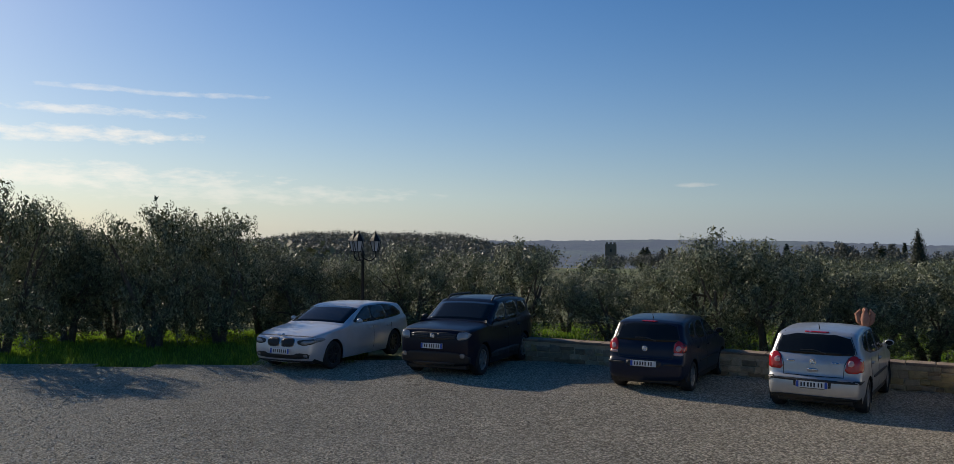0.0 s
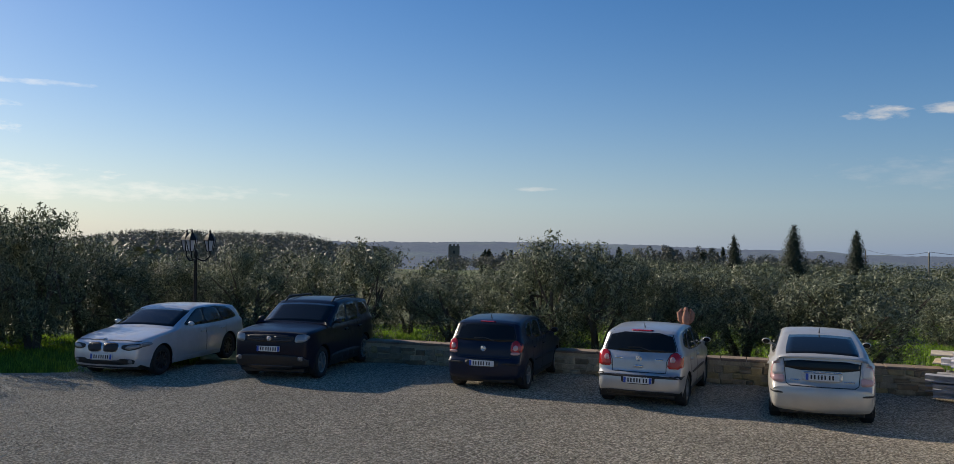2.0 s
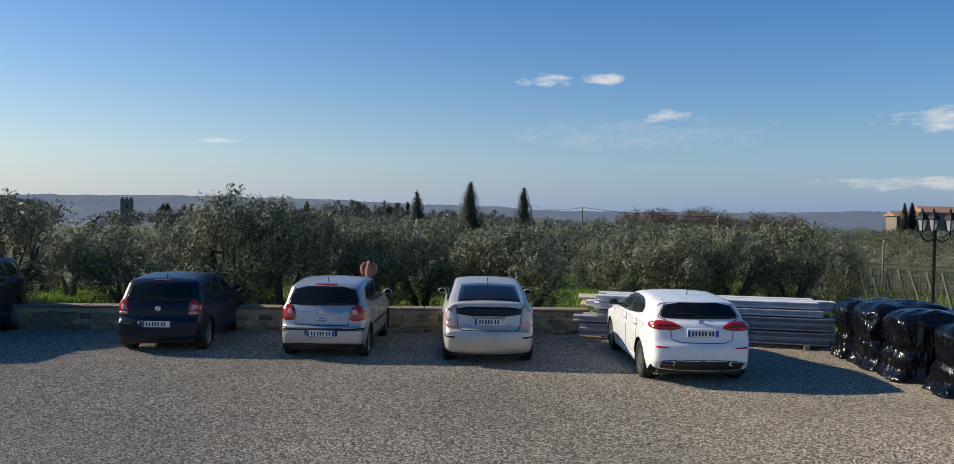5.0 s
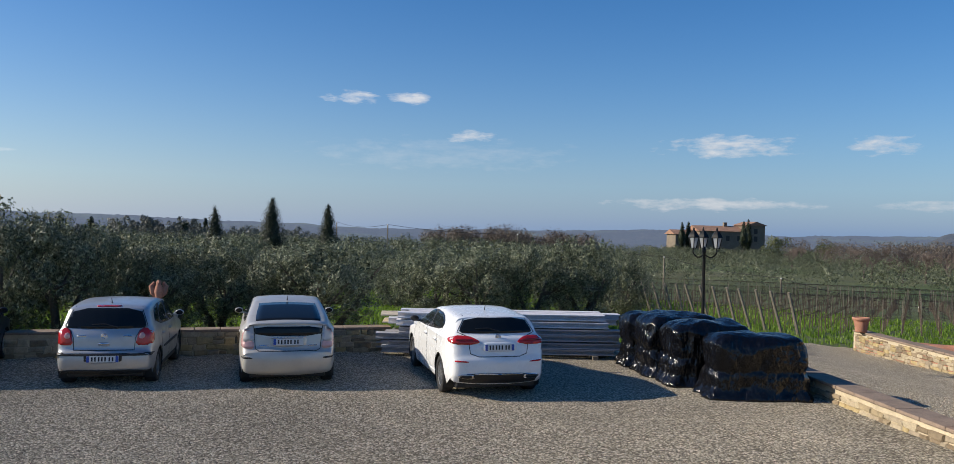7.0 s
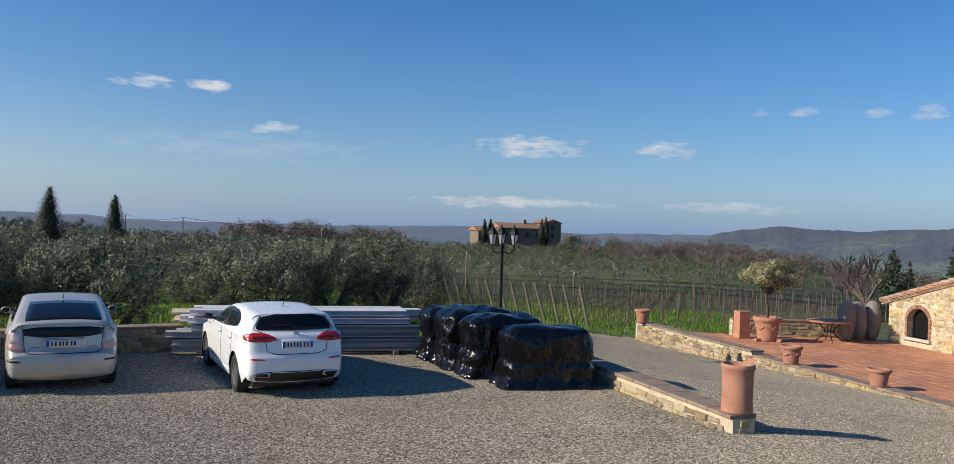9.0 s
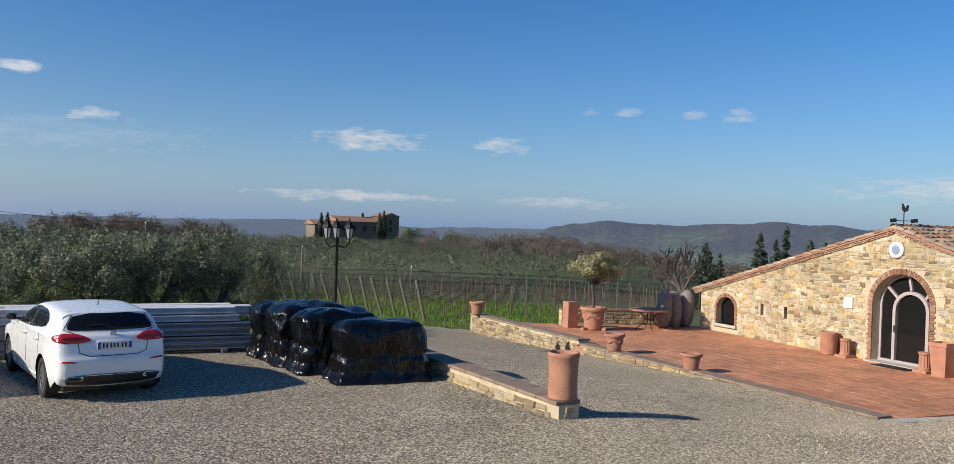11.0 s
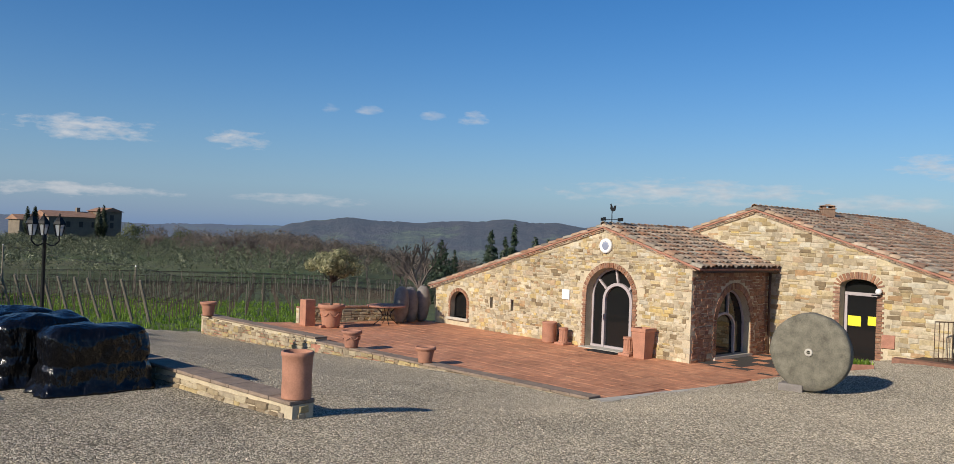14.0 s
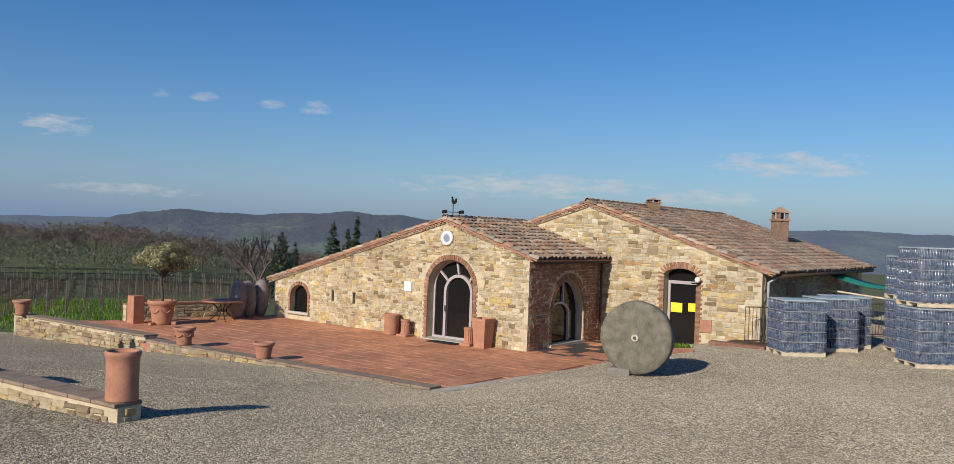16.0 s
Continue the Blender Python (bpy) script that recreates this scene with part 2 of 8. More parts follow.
OLIVE_FAR = leaf_mat("olive_leaf_far", (0.035, 0.046, 0.02), (0.155, 0.172, 0.098), 0.1)
CYPRESS = leaf_mat("cypress_leaf", (0.010, 0.018, 0.008), (0.035, 0.05, 0.02), 0.1)
FIR = leaf_mat("fir_needle", (0.012, 0.025, 0.012), (0.04, 0.065, 0.03), 0.1)
TWIG = plain("bare_twig", (0.13, 0.10, 0.085), 0.95, var=0.3)
GRASS = leaf_mat("grass_blade", (0.08, 0.16, 0.012), (0.28, 0.42, 0.05), 0.5)
# distance haze put into the leaf colour: paler, greyer green
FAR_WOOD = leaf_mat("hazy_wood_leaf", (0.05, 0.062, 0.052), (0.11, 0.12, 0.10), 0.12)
VINE = plain("vine_wood", (0.10, 0.075, 0.055), 0.95, var=0.3)
TYRE = plain("tyre_rubber", (0.018, 0.018, 0.018), 0.85, var=0.25)
ALLOY = plain("wheel_alloy", (0.42, 0.43, 0.44), 0.35, 0.85, var=0.1)
RIM_DARK = plain("dark_wheel_alloy", (0.06, 0.06, 0.065), 0.4, 0.6, var=0.1)
TRIM = plain("black_plastic", (0.016, 0.016, 0.017), 0.55, var=0.2)
GLASS_DARK = mat("tinted_glass", lambda n: shader(n, (0.010, 0.012, 0.013), 0.06, 0.0, Specular_IOR_Level=0.3))
GLASS_SIDE = mat("side_glass", lambda n: shader(n, (0.012, 0.015, 0.017), 0.05, 0.0, Specular_IOR_Level=0.5))
LENS_RED = mat("red_lens", lambda n: shader(n, (0.42, 0.012, 0.012), 0.18, 0.0, n.voronoi(obj_vec(n), 60.0), 0.25, 0.004, Coat_Weight=0.6))
LENS_CLEAR = mat("clear_lens", lambda n: shader(n, (0.26, 0.27, 0.28), 0.12, 0.3, n.voronoi(obj_vec(n), 50.0), 0.3, 0.004, Coat_Weight=0.6))
LENS_RED_DEEP = mat("deep_red_lens", lambda n: shader(n, (0.16, 0.006, 0.008), 0.15, 0.0, n.voronoi(obj_vec(n), 60.0), 0.25, 0.004, Coat_Weight=0.6))
LENS_WHITE = mat("milky_lens", lambda n: shader(n, (0.50, 0.47, 0.45), 0.15, 0.0, n.voronoi(obj_vec(n), 60.0), 0.25, 0.004, Coat_Weight=0.6))
LENS_PINK = mat("pale_red_lens", lambda n: shader(n, (0.55, 0.33, 0.31), 0.18, 0.0, n.voronoi(obj_vec(n), 60.0), 0.25, 0.004, Coat_Weight=0.6))
PLATE = plain("plate_white", (0.62, 0.63, 0.62), 0.45, var=0.08)
PLATE_BLUE = plain("plate_blue", (0.02, 0.07, 0.36), 0.45, var=0.1)
CHROME = mat("chrome", lambda n: shader(n, (0.62, 0.62, 0.63), 0.14, 1.0, n.noise(obj_vec(n), 40.0), 0.03, 0.003))
PAINT_WHITE = paint("white_paint", (0.78, 0.79, 0.79), 0.0, 0.25, 0.12)
PAINT_PEARL = paint("pale_silver_paint", (0.55, 0.56, 0.58), 0.35, 0.3, 0.2)
PAINT_SILVER = paint("silver_paint", (0.45, 0.46, 0.47), 0.55, 0.32, 0.25)
PAINT_NAVY = paint("dark_blue_paint", (0.010, 0.016, 0.034), 0.0, 0.3, 0.0, 0.15, 0.18)
PAINT_BLACK = paint("black_paint", (0.006, 0.009, 0.020), 0.0, 0.3, 0.0, 0.12, 0.15)
PAINT_CREAM = paint("champagne_silver_paint", (0.52, 0.50, 0.46), 0.35, 0.32, 0.22)
SHEET = mat("black_plastic_sheet", lambda n: shader(n, (0.004, 0.004, 0.005), 0.2, 0.0, n.math("ADD", n.math("ABSOLUTE", n.math("SUBTRACT", n.noise(n.add("ShaderNodeMapping", None, Vector=obj_vec(n), Scale=(1.0, 1.0, 0.5)).outputs[0], 8.0, 2.0, 0.5), 0.5)), n.math("MULTIPLY", n.noise(obj_vec(n), 15.0, 2.0, 0.5), 0.08)), 0.85, 0.07, Specular_IOR_Level=0.4))
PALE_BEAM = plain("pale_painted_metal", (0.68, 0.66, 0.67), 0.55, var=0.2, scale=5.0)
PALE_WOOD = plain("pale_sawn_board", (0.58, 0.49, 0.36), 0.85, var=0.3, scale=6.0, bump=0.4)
# plain grey parts, and the lower stacked beams' shade put into the colour
GREY_AND_SHADE = plain("grey_and_shaded_metal", (0.36, 0.36, 0.38), 0.6, var=0.2)
MILLSTONE = plain("millstone_granite", (0.165, 0.15, 0.112), 0.95, var=0.5, scale=5.0, bump=0.9)
FRAME = plain("mauve_grey_frame", (0.40, 0.35, 0.35), 0.5, var=0.08)
DARK_ROOM = plain("unlit_interior", (0.05, 0.045, 0.04), 0.9, var=0.2)
WHITE = plain("white_enamel", (0.78, 0.78, 0.76), 0.5, var=0.06)
BLUE_CREST = plain("blue_enamel", (0.24, 0.27, 0.36), 0.5, var=0.2)
YELLOW = plain("yellow_notice", (0.75, 0.66, 0.03), 0.6, var=0.06)
GREEN_CLOTH = plain("green_tarpaulin", (0.03, 0.26, 0.17), 0.6, var=0.2)
BOTTLE = mat("bottle_glass", lambda n: shader(n, n.ramp(n.noise(obj_vec(n), 3.0), [(0.3, (0.012, 0.022, 0.06)), (0.7, (0.03, 0.05, 0.11))]), 0.12, 0.0, Coat_Weight=0.5))


def wrap_build(n):
    v = obj_vec(n)
    crinkle = n.noise(n.add("ShaderNodeMapping", None, Vector=v, Scale=(3.0, 3.0, 9.0)).outputs[0], 2.2, 5.0, 0.7)
    film = shader(n, (0.62, 0.68, 0.76), 0.18, 0.0, crinkle, 0.7, 0.03)
    clear = n.add("ShaderNodeBsdfTransparent", None, Color=(0.93, 0.95, 0.98, 1)).outputs[0]
    return n.add("ShaderNodeMixShader", None, i0=n.ramp(crinkle, [(0.42, 0.05), (0.72, 0.4)]), i1=clear, i2=film).outputs[0]


WRAP = mat("stretch_film", wrap_build)
HOUSE_WALL = plain("far_plaster", (0.19, 0.155, 0.115), 0.9, var=0.25, scale=0.6)
PANE = mat("window_pane", lambda n: shader(n, (0.012, 0.012, 0.012), 0.05, 0.0, Specular_IOR_Level=0.3))

# ---- mesh helpers ----


def part(name, bm, material, parent=None, label="", smooth=False):
    """Links a bmesh as one mesh object, under its thing if a parent is given."""
    me = bpy.data.meshes.new(name)
    bm.to_mesh(me)
    bm.free()
    if smooth:
        me.polygons.foreach_set("use_smooth", [True] * len(me.polygons))
    me.materials.append(material)
    ob = new(name, me)
    if parent:
        ob.parent = parent
    if label:
        ob["label"] = label
    return ob


def thing(name, m, label, category, group="", kind=""):
    ob = new(name)
    ob.matrix_world = m
    return tagged(ob, label, category, group, kind)


def add_box(bm, lo, hi, bevel=0.0, m=None):
    r = bmesh.ops.create_cube(bm, size=1.0)
    vs = r["verts"]
    for v in vs:
        v.co = Vector([lo[i] + (v.co[i] + 0.5) * (hi[i] - lo[i]) for i in range(3)])
    if bevel:
        es = list({e for v in vs for e in v.link_edges})
        vs = [v for v in bmesh.ops.bevel(bm, geom=es, offset=bevel, segments=2, affect="EDGES", profile=0.5)["verts"]]
    if m:
        bmesh.ops.transform(bm, matrix=m, verts=list({v for v in vs}))
    return vs


def box(lo, hi, bevel=0.0):
    bm = bmesh.new()
    add_box(bm, lo, hi, bevel)
    return bm


def add_lathe(bm, prof, seg=20, m=None):
    """Turns a profile of (radius, height) round the z axis."""
    rings = []
    for r, z in prof:
        if r < 1e-5:
            rings.append([bm.verts.new((0, 0, z))])
        else:
            rings.append([bm.verts.new((r * math.cos(2 * math.pi * i / seg), r * math.sin(2 * math.pi * i / seg), z)) for i in range(seg)])
    for a, b in zip(rings, rings[1:]):
        for i in range(seg):
            j = (i + 1) % seg
            if len(a) == 1 and len(b) == 1:
                continue
            if len(a) == 1:
                bm.faces.new((a[0], b[j], b[i]))
            elif len(b) == 1:
                bm.faces.new((a[i], a[j], b[0]))
            else:
                bm.faces.new((a[i], a[j], b[j], b[i]))
    if m:
        bmesh.ops.transform(bm, matrix=m, verts=[v for ring in rings for v in ring])


def lathe(prof, seg=20):
    bm = bmesh.new()
    add_lathe(bm, prof, seg)
    bmesh.ops.recalc_face_normals(bm, faces=bm.faces)
    return bm


def add_tube(bm, pts, radii, seg=6, cap=True):
    """A tapered tube along points."""
    rings = []
    pts = [Vector(p) for p in pts]
    for i, p in enumerate(pts):
        d = (pts[min(i + 1, len(pts) - 1)] - pts[max(i - 1, 0)]).normalized()
        a = d.cross(Vector((0.31, 0.87, 0.11)))
        a = a.normalized() if a.length > 1e-4 else Vector((1, 0, 0))
        b = d.cross(a)
        r = radii[i] if isinstance(radii, (list, tuple)) else radii
        rings.append([bm.verts.new(p + (a * math.cos(2 * math.pi * k / seg) + b * math.sin(2 * math.pi * k / seg)) * r) for k in range(seg)])
    for a, b in zip(rings, rings[1:]):
        for k in range(seg):
            bm.faces.new((a[k], a[(k + 1) % seg], b[(k + 1) % seg], b[k]))
    if cap:
        bm.faces.new(rings[-1])
        bm.faces.new(list(reversed(rings[0])))


def tube(pts, radii, seg=6):
    bm = bmesh.new()
    add_tube(bm, pts, radii, seg)
    return bm


def smoothstep(a, b, x):
    t = min(1.0, max(0.0, (x - a) / (b - a)))
    return t * t * (3 - 2 * t)


# ---- the lie of the land ----
A0 = Vector((25.2, -6.1, 0.0))  # the winery's near corner
U = Vector((0.722, 0.692, 0.0))  # along its facade
V = Vector((0.692, -0.722, 0.0))  # into the building
TERRACE_Z = -0.7


def uv_of(x, y):
    d = Vector((x, y, 0)) - A0
    return d.dot(U), d.dot(V)


def at(u, v, z=0.0):
    p = A0 + U * u + V * v
    return Vector((p.x, p.y, z))


LOCAL = Matrix(((U.x, V.x, 0, A0.x), (U.y, V.y, 0, A0.y), (0, 0, 1, 0), (0, 0, 0, 1)))  # u, v, z to the world; left-handed, for points alone


def yard_z(x, y):
    """Height of the gravel: level by the cars, falling to the terrace and along the drive."""
    u, v = uv_of(x, y)
    k = smoothstep(-15.2, -7.5, v)
    near = 0.2 + 0.5 * smoothstep(-5.5, -1.8, u)
    return -k * near - 0.55 * smoothstep(-15.2, -12.0, v) * smoothstep(0.0, 17.0, u) * (1 - smoothstep(-6.0, 0.0, v))


def interp(x, pts):
    if x <= pts[0][0]:
        return pts[0][1]
    for (a, p), (b, q) in zip(pts, pts[1:]):
        if x <= b:
            return p + (q - p) * smoothstep(a, b, x)
    return pts[-1][1]


def land_z(x, y):
    """Height of the open country round the yard."""
    d = math.hypot(x, y)
    az = math.degrees(math.atan2(x, y))
    grove = interp(d, [(18, -0.15), (60, -1.2), (150, -2.2), (420, -9), (900, -40), (2200, -90)])
    village = interp(d, [(120, 0), (380, 11.0), (480, 13.5), (700, -20), (900, -30)]) * smoothstep(-24, -10, az) * (1 - smoothstep(-3, 6, az))
    valley = interp(d, [(18, -0.6), (34, -1.3), (55, -1.9), (90, -3.5), (200, -3.7), (250, -3.4), (420, -25), (900, -60), (2200, -90)])
    k = smoothstep(46, 58, az)
    right = interp(d, [(18, -0.6), (45, -1.8), (120, -7.0), (300, -16), (900, -60), (2200, -90)])
    k2 = smoothstep(74, 92, az)
    z = (grove + village) * (1 - k) + (valley * (1 - k2) + right * k2) * k
    if abs(az) > 140:
        z = -0.6 - 0.01 * d
    return z


def ground_z(x, y):
    u, v = uv_of(x, y)
    d = math.hypot(x, y)
    k = smoothstep(24, 36, d)
    if -16 < v < 30 and u < 17.5:
        k = max(0.0, smoothstep(17.0, 20.0, u))
    if -16 < v < 30 and u < 17.5 and v > 3:
        k = smoothstep(30, 44, d)
    base = (yard_z(x, y) if d < 60 else -0.7) - 0.12
    return base * (1 - k) + land_z(x, y) * k


def build_ground():
    bm = bmesh.new()
    rings = [0.0] + [0.8 * i for i in range(1, 75)] + [60 * 1.062 ** i for i in range(1, 74)]
    seg = 300
    prev = None
    for d in rings:
        row = []
        for i in range(seg):
            a = 2 * math.pi * i / seg
            x, y = d * math.sin(a), d * math.cos(a)
            row.append(bm.verts.new((x, y, ground_z(x, y))))
            if d == 0:
                break
        if prev:
            for i in range(seg):
                j = (i + 1) % seg
                if len(prev) == 1:
                    bm.faces.new((prev[0], row[j], row[i]))
                else:
                    bm.faces.new((prev[i], prev[j], row[j], row[i]))
        prev = row
    bmesh.ops.recalc_face_normals(bm, faces=bm.faces)
    ob = part("ground", bm, LAND, smooth=True)
    tagged(ob, "green meadow ground running out to the hills", "ground", kind="structure")


build_ground()


def far_ridge(name, label, dist, profile, depth, seed):
    """A range of hills: azimuth and elevation of the crest as the land gives them."""
    bm = bmesh.new()
    a0, a1 = profile[0][0], profile[-1][0]
    n = int((a1 - a0) * 5)
    rows = []
    for i in range(n + 1):
        a = a0 + (a1 - a0) * i / n
        el = interp(a, profile)
        top = 2.9 + dist * math.tan(radians(el)) + dist * 0.0019 * (noise.noise((a * 0.55, seed, 0)) + 0.5 * noise.noise((a * 4.7, seed, 3)))
        col = []
        for k in range(9):
            f = k / 8
            d = dist - depth * (1 - f)
            z = -95 + (top + 95) * math.sin(f * math.pi / 2) ** 1.3 + 6 * noise.noise((a * 0.9, f * 5, seed)) * math.sin(f * math.pi)
            col.append(bm.verts.new((d * math.sin(radians(a)), d * math.cos(radians(a)), z)))
        d = dist + depth * 0.5
        col.append(bm.verts.new((d * math.sin(radians(a)), d * math.cos(radians(a)), -95)))
        rows.append(col)
    for p, q in zip(rows, rows[1:]):
        for k in range(9):
            bm.faces.new((p[k], q[k], q[k + 1], p[k + 1]))
    bmesh.ops.recalc_face_normals(bm, faces=bm.faces)
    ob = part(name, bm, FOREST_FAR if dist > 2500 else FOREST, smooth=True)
    tagged(ob, label, "hills", kind="structure")


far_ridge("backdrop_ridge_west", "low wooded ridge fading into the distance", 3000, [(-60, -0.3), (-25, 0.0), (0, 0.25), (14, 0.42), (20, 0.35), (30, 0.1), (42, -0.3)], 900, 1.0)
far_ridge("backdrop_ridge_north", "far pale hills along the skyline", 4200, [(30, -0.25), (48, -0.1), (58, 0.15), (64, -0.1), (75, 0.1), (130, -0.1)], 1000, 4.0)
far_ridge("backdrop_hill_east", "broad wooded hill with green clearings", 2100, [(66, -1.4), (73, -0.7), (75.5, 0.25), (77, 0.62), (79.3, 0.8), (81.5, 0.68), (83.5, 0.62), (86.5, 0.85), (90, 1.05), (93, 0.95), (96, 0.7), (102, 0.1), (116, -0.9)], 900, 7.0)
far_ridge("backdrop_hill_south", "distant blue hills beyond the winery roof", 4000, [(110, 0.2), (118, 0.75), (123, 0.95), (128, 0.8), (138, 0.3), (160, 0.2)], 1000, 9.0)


def build_gravel():
    """The gravel yard and drive, one sheet with a slightly uneven surface."""
    bm = bmesh.new()
    step = 0.45
    cache = {}

    def inside(x, y):
        u, v = uv_of(x, y)
        if v > -15.0:  # drive, forecourt
            if v < -7.0:
                return -40 < u < 17.3 + 0.4 * math.sin(v)
            return u < -2.6 + 0.11 * (v + 7) * -1 or (v > -1 and u < -3.2)
        edge = 20.9 if x < 1.4 else 20.9 - (x - 1.4) * 0.565
        if x < -5.5:
            edge = 19.75 + 0.25 * math.sin(x * 1.7)
        return y < edge and u < 17.3 and not (u > 7 and v > -24)

    def vert(i, j):
        if (i, j) not in cache:
            x, y = i * step, j * step
            z = yard_z(x, y) + 0.018 * noise.noise((x * 0.6, y * 0.6, 0))
            cache[(i, j)] = bm.verts.new((x, y, z))
        return cache[(i, j)]

    for i in range(-90, 100):
        for j in range(-90, 60):
            x, y = (i + 0.5) * step, (j + 0.5) * step
            if x * x + y * y < 45 ** 2 and inside(x, y):
                bm.faces.new((vert(i, j), vert(i + 1, j), vert(i + 1, j + 1), vert(i, j + 1)))
    ob = part("gravel_yard", bm, GRAVEL, smooth=True)
    tagged(ob, "pale crushed-stone gravel of the yard and drive", "gravel", kind="structure")


build_gravel()

# ---- the winery: stone walls with arched openings, terracotta roofs ----


def arc(cx, cz, r, a0, a1, n, rz=None):
    return [(cx + r * math.cos(radians(a0 + (a1 - a0) * i / n)), cz + (rz or r) * math.sin(radians(a0 + (a1 - a0) * i / n))) for i in range(n + 1)]


def arch_loop(c, half, spring, rise, foot, n=14):
    """Outline of an arched opening, from its right foot over the crown to its left foot."""
    return [(c - half, foot)] + [(c - half * math.cos(math.pi * i / n), spring + rise * math.sin(math.pi * i / n)) for i in range(n + 1)] + [(c + half, foot)]


def pointed_loop(c, half, spring, rise, foot, n=8):
    left = [(c - half * (1 - (i / n) ** 1.7), spring + rise * math.sin(i / n * math.pi / 2)) for i in range(n + 1)]
    right = [(2 * c - a, z) for a, z in left[::-1][1:]]
    return [(c - half, foot)] + left + right + [(c + half, foot)]


def slab(outline, holes, place, thick):
    """A wall from its outline and openings; place(a, depth, z) gives the world."""
    bm = bmesh.new()
    edges = []
    for loop in [outline] + holes:
        vs = [bm.verts.new((a, 0, z)) for a, z in loop]
        edges += [bm.edges.new((vs[i], vs[(i + 1) % len(vs)])) for i in range(len(vs))]
    bmesh.ops.triangle_fill(bm, edges=edges, use_beauty=True)
    r = bmesh.ops.extrude_face_region(bm, geom=bm.faces[:])
    for v in r["geom"]:
        if isinstance(v, bmesh.types.BMVert):
            v.co.y = thick
    for v in bm.verts:
        v.co = place(v.co.x, v.co.y, v.co.z)
    bmesh.ops.recalc_face_normals(bm, faces=bm.faces)
    return bm


def in_loop(x, z, loop):
    hit = False
    for (x0, z0), (x1, z1) in zip(loop, loop[1:] + loop[:1]):
        if (z0 > z) != (z1 > z) and x < (x1 - x0) * (z - z0) / (z1 - z0) + x0:
            hit = not hit
    return hit


def stone_verts(w, h, d, rnd):
    """A rough stone: a block whose face is drawn in and uneven."""
    j = lambda k: rnd.uniform(-k, k)
    back = [(-w / 2, 0.01, -h / 2), (w / 2, 0.01, -h / 2), (w / 2, 0.01, h / 2), (-w / 2, 0.01, h / 2)]
    e = min(w, h) * 0.10
    skew = [(j(w * 0.13), j(h * 0.24)) for _ in back]
    mid = [(x * 1.0 + a, -d * 0.55, z * 1.0 + b) for (x, _, z), (a, b) in zip(back, skew)]
    k = 1 - 2.4 * e / w, 1 - 2.4 * e / h
    face = [(x * k[0] + a + j(e * 0.5), -d + j(0.005), z * k[1] + b + j(e * 0.5)) for (x, _, z), (a, b) in zip(back, skew)]
    return back + mid + face


STONE_FACES = [(0, 1, 5, 4), (1, 2, 6, 5), (2, 3, 7, 6), (3, 0, 4, 7), (4, 5, 9, 8), (5, 6, 10, 9), (6, 7, 11, 10), (7, 4, 8, 11), (8, 9, 10, 11)]


def lay_stones(parent, outline, holes, place, rnd, single, joined, rows=(0.07, 0.18), lens=(0.09, 0.36), depth=0.02, name="stone", limit=300, first=None, clear=0.0):
    """Coursed rubble over a wall: stones near the first place are parts, the others one joined part."""
    zs = [p[1] for p in outline]
    xs = [p[0] for p in outline]
    stones = []
    z = min(zs)
    while z < max(zs):
        h = rnd.uniform(*rows)
        x = min(xs) + rnd.uniform(-0.2, 0)
        while x < max(xs):
            w = rnd.uniform(*lens) * (1.0 if h > 0.12 else 0.85)
            hh = h
            parts_here = [(x, w, z, hh)]
            if h > 0.15 and rnd.random() < 0.35:
                parts_here = [(x, w, z, hh * 0.48), (x, w, z + hh * 0.5, hh * 0.5)]
            for x0, w0, z0, h0 in parts_here:
                cx, cz = x0 + w0 / 2, z0 + h0 / 2
                pts = [(cx, cz), (x0 + 0.015, z0 + 0.01), (x0 + w0 - 0.015, z0 + 0.01), (x0 + 0.015, z0 + h0 - 0.01), (x0 + w0 - 0.015, z0 + h0 - 0.01)]
                if all(in_loop(*p, outline) for p in pts) and not any(in_loop(*p, hole) for hole in holes for p in pts):
                    stones.append((cx, cz + rnd.uniform(-0.012, 0.012), w0 - rnd.uniform(0.0, 0.02), h0 * rnd.uniform(0.86, 1.08) - 0.006))
            x += w
        z += h
    if first:
        stones.sort(key=lambda s: math.hypot(s[0] - first[0], (s[1] - first[1])))
    verts, faces = [], []
    shared = []
    for i, (cx, cz, w, h) in enumerate(stones):
        vs = stone_verts(w, h, depth * rnd.uniform(0.6, 1.3), rnd)
        vs = [place(cx + x, y, cz + zz) for x, y, zz in vs]
        if i < limit:
            me = bpy.data.meshes.new(name)
            o = place(cx, 0, cz)
            me.from_pydata([v - o for v in vs], [], STONE_FACES)
            me.materials.append(single)
            ob = new(name, me)
            ob.parent = parent
            ob.matrix_parent_inverse = parent.matrix_world.inverted()
            ob.location = o
        else:
            k = len(verts)
            verts += vs
            faces += [tuple(a + k for a in f) for f in STONE_FACES]
    if verts:
        me = bpy.data.meshes.new("rubble_stones")
        me.from_pydata(verts, [], faces)
        me.materials.append(joined)
        ob = new("rubble_stones", me)
        ob.parent = parent
        ob.matrix_parent_inverse = parent.matrix_world.inverted()
        tagged(ob, kind="stuff")


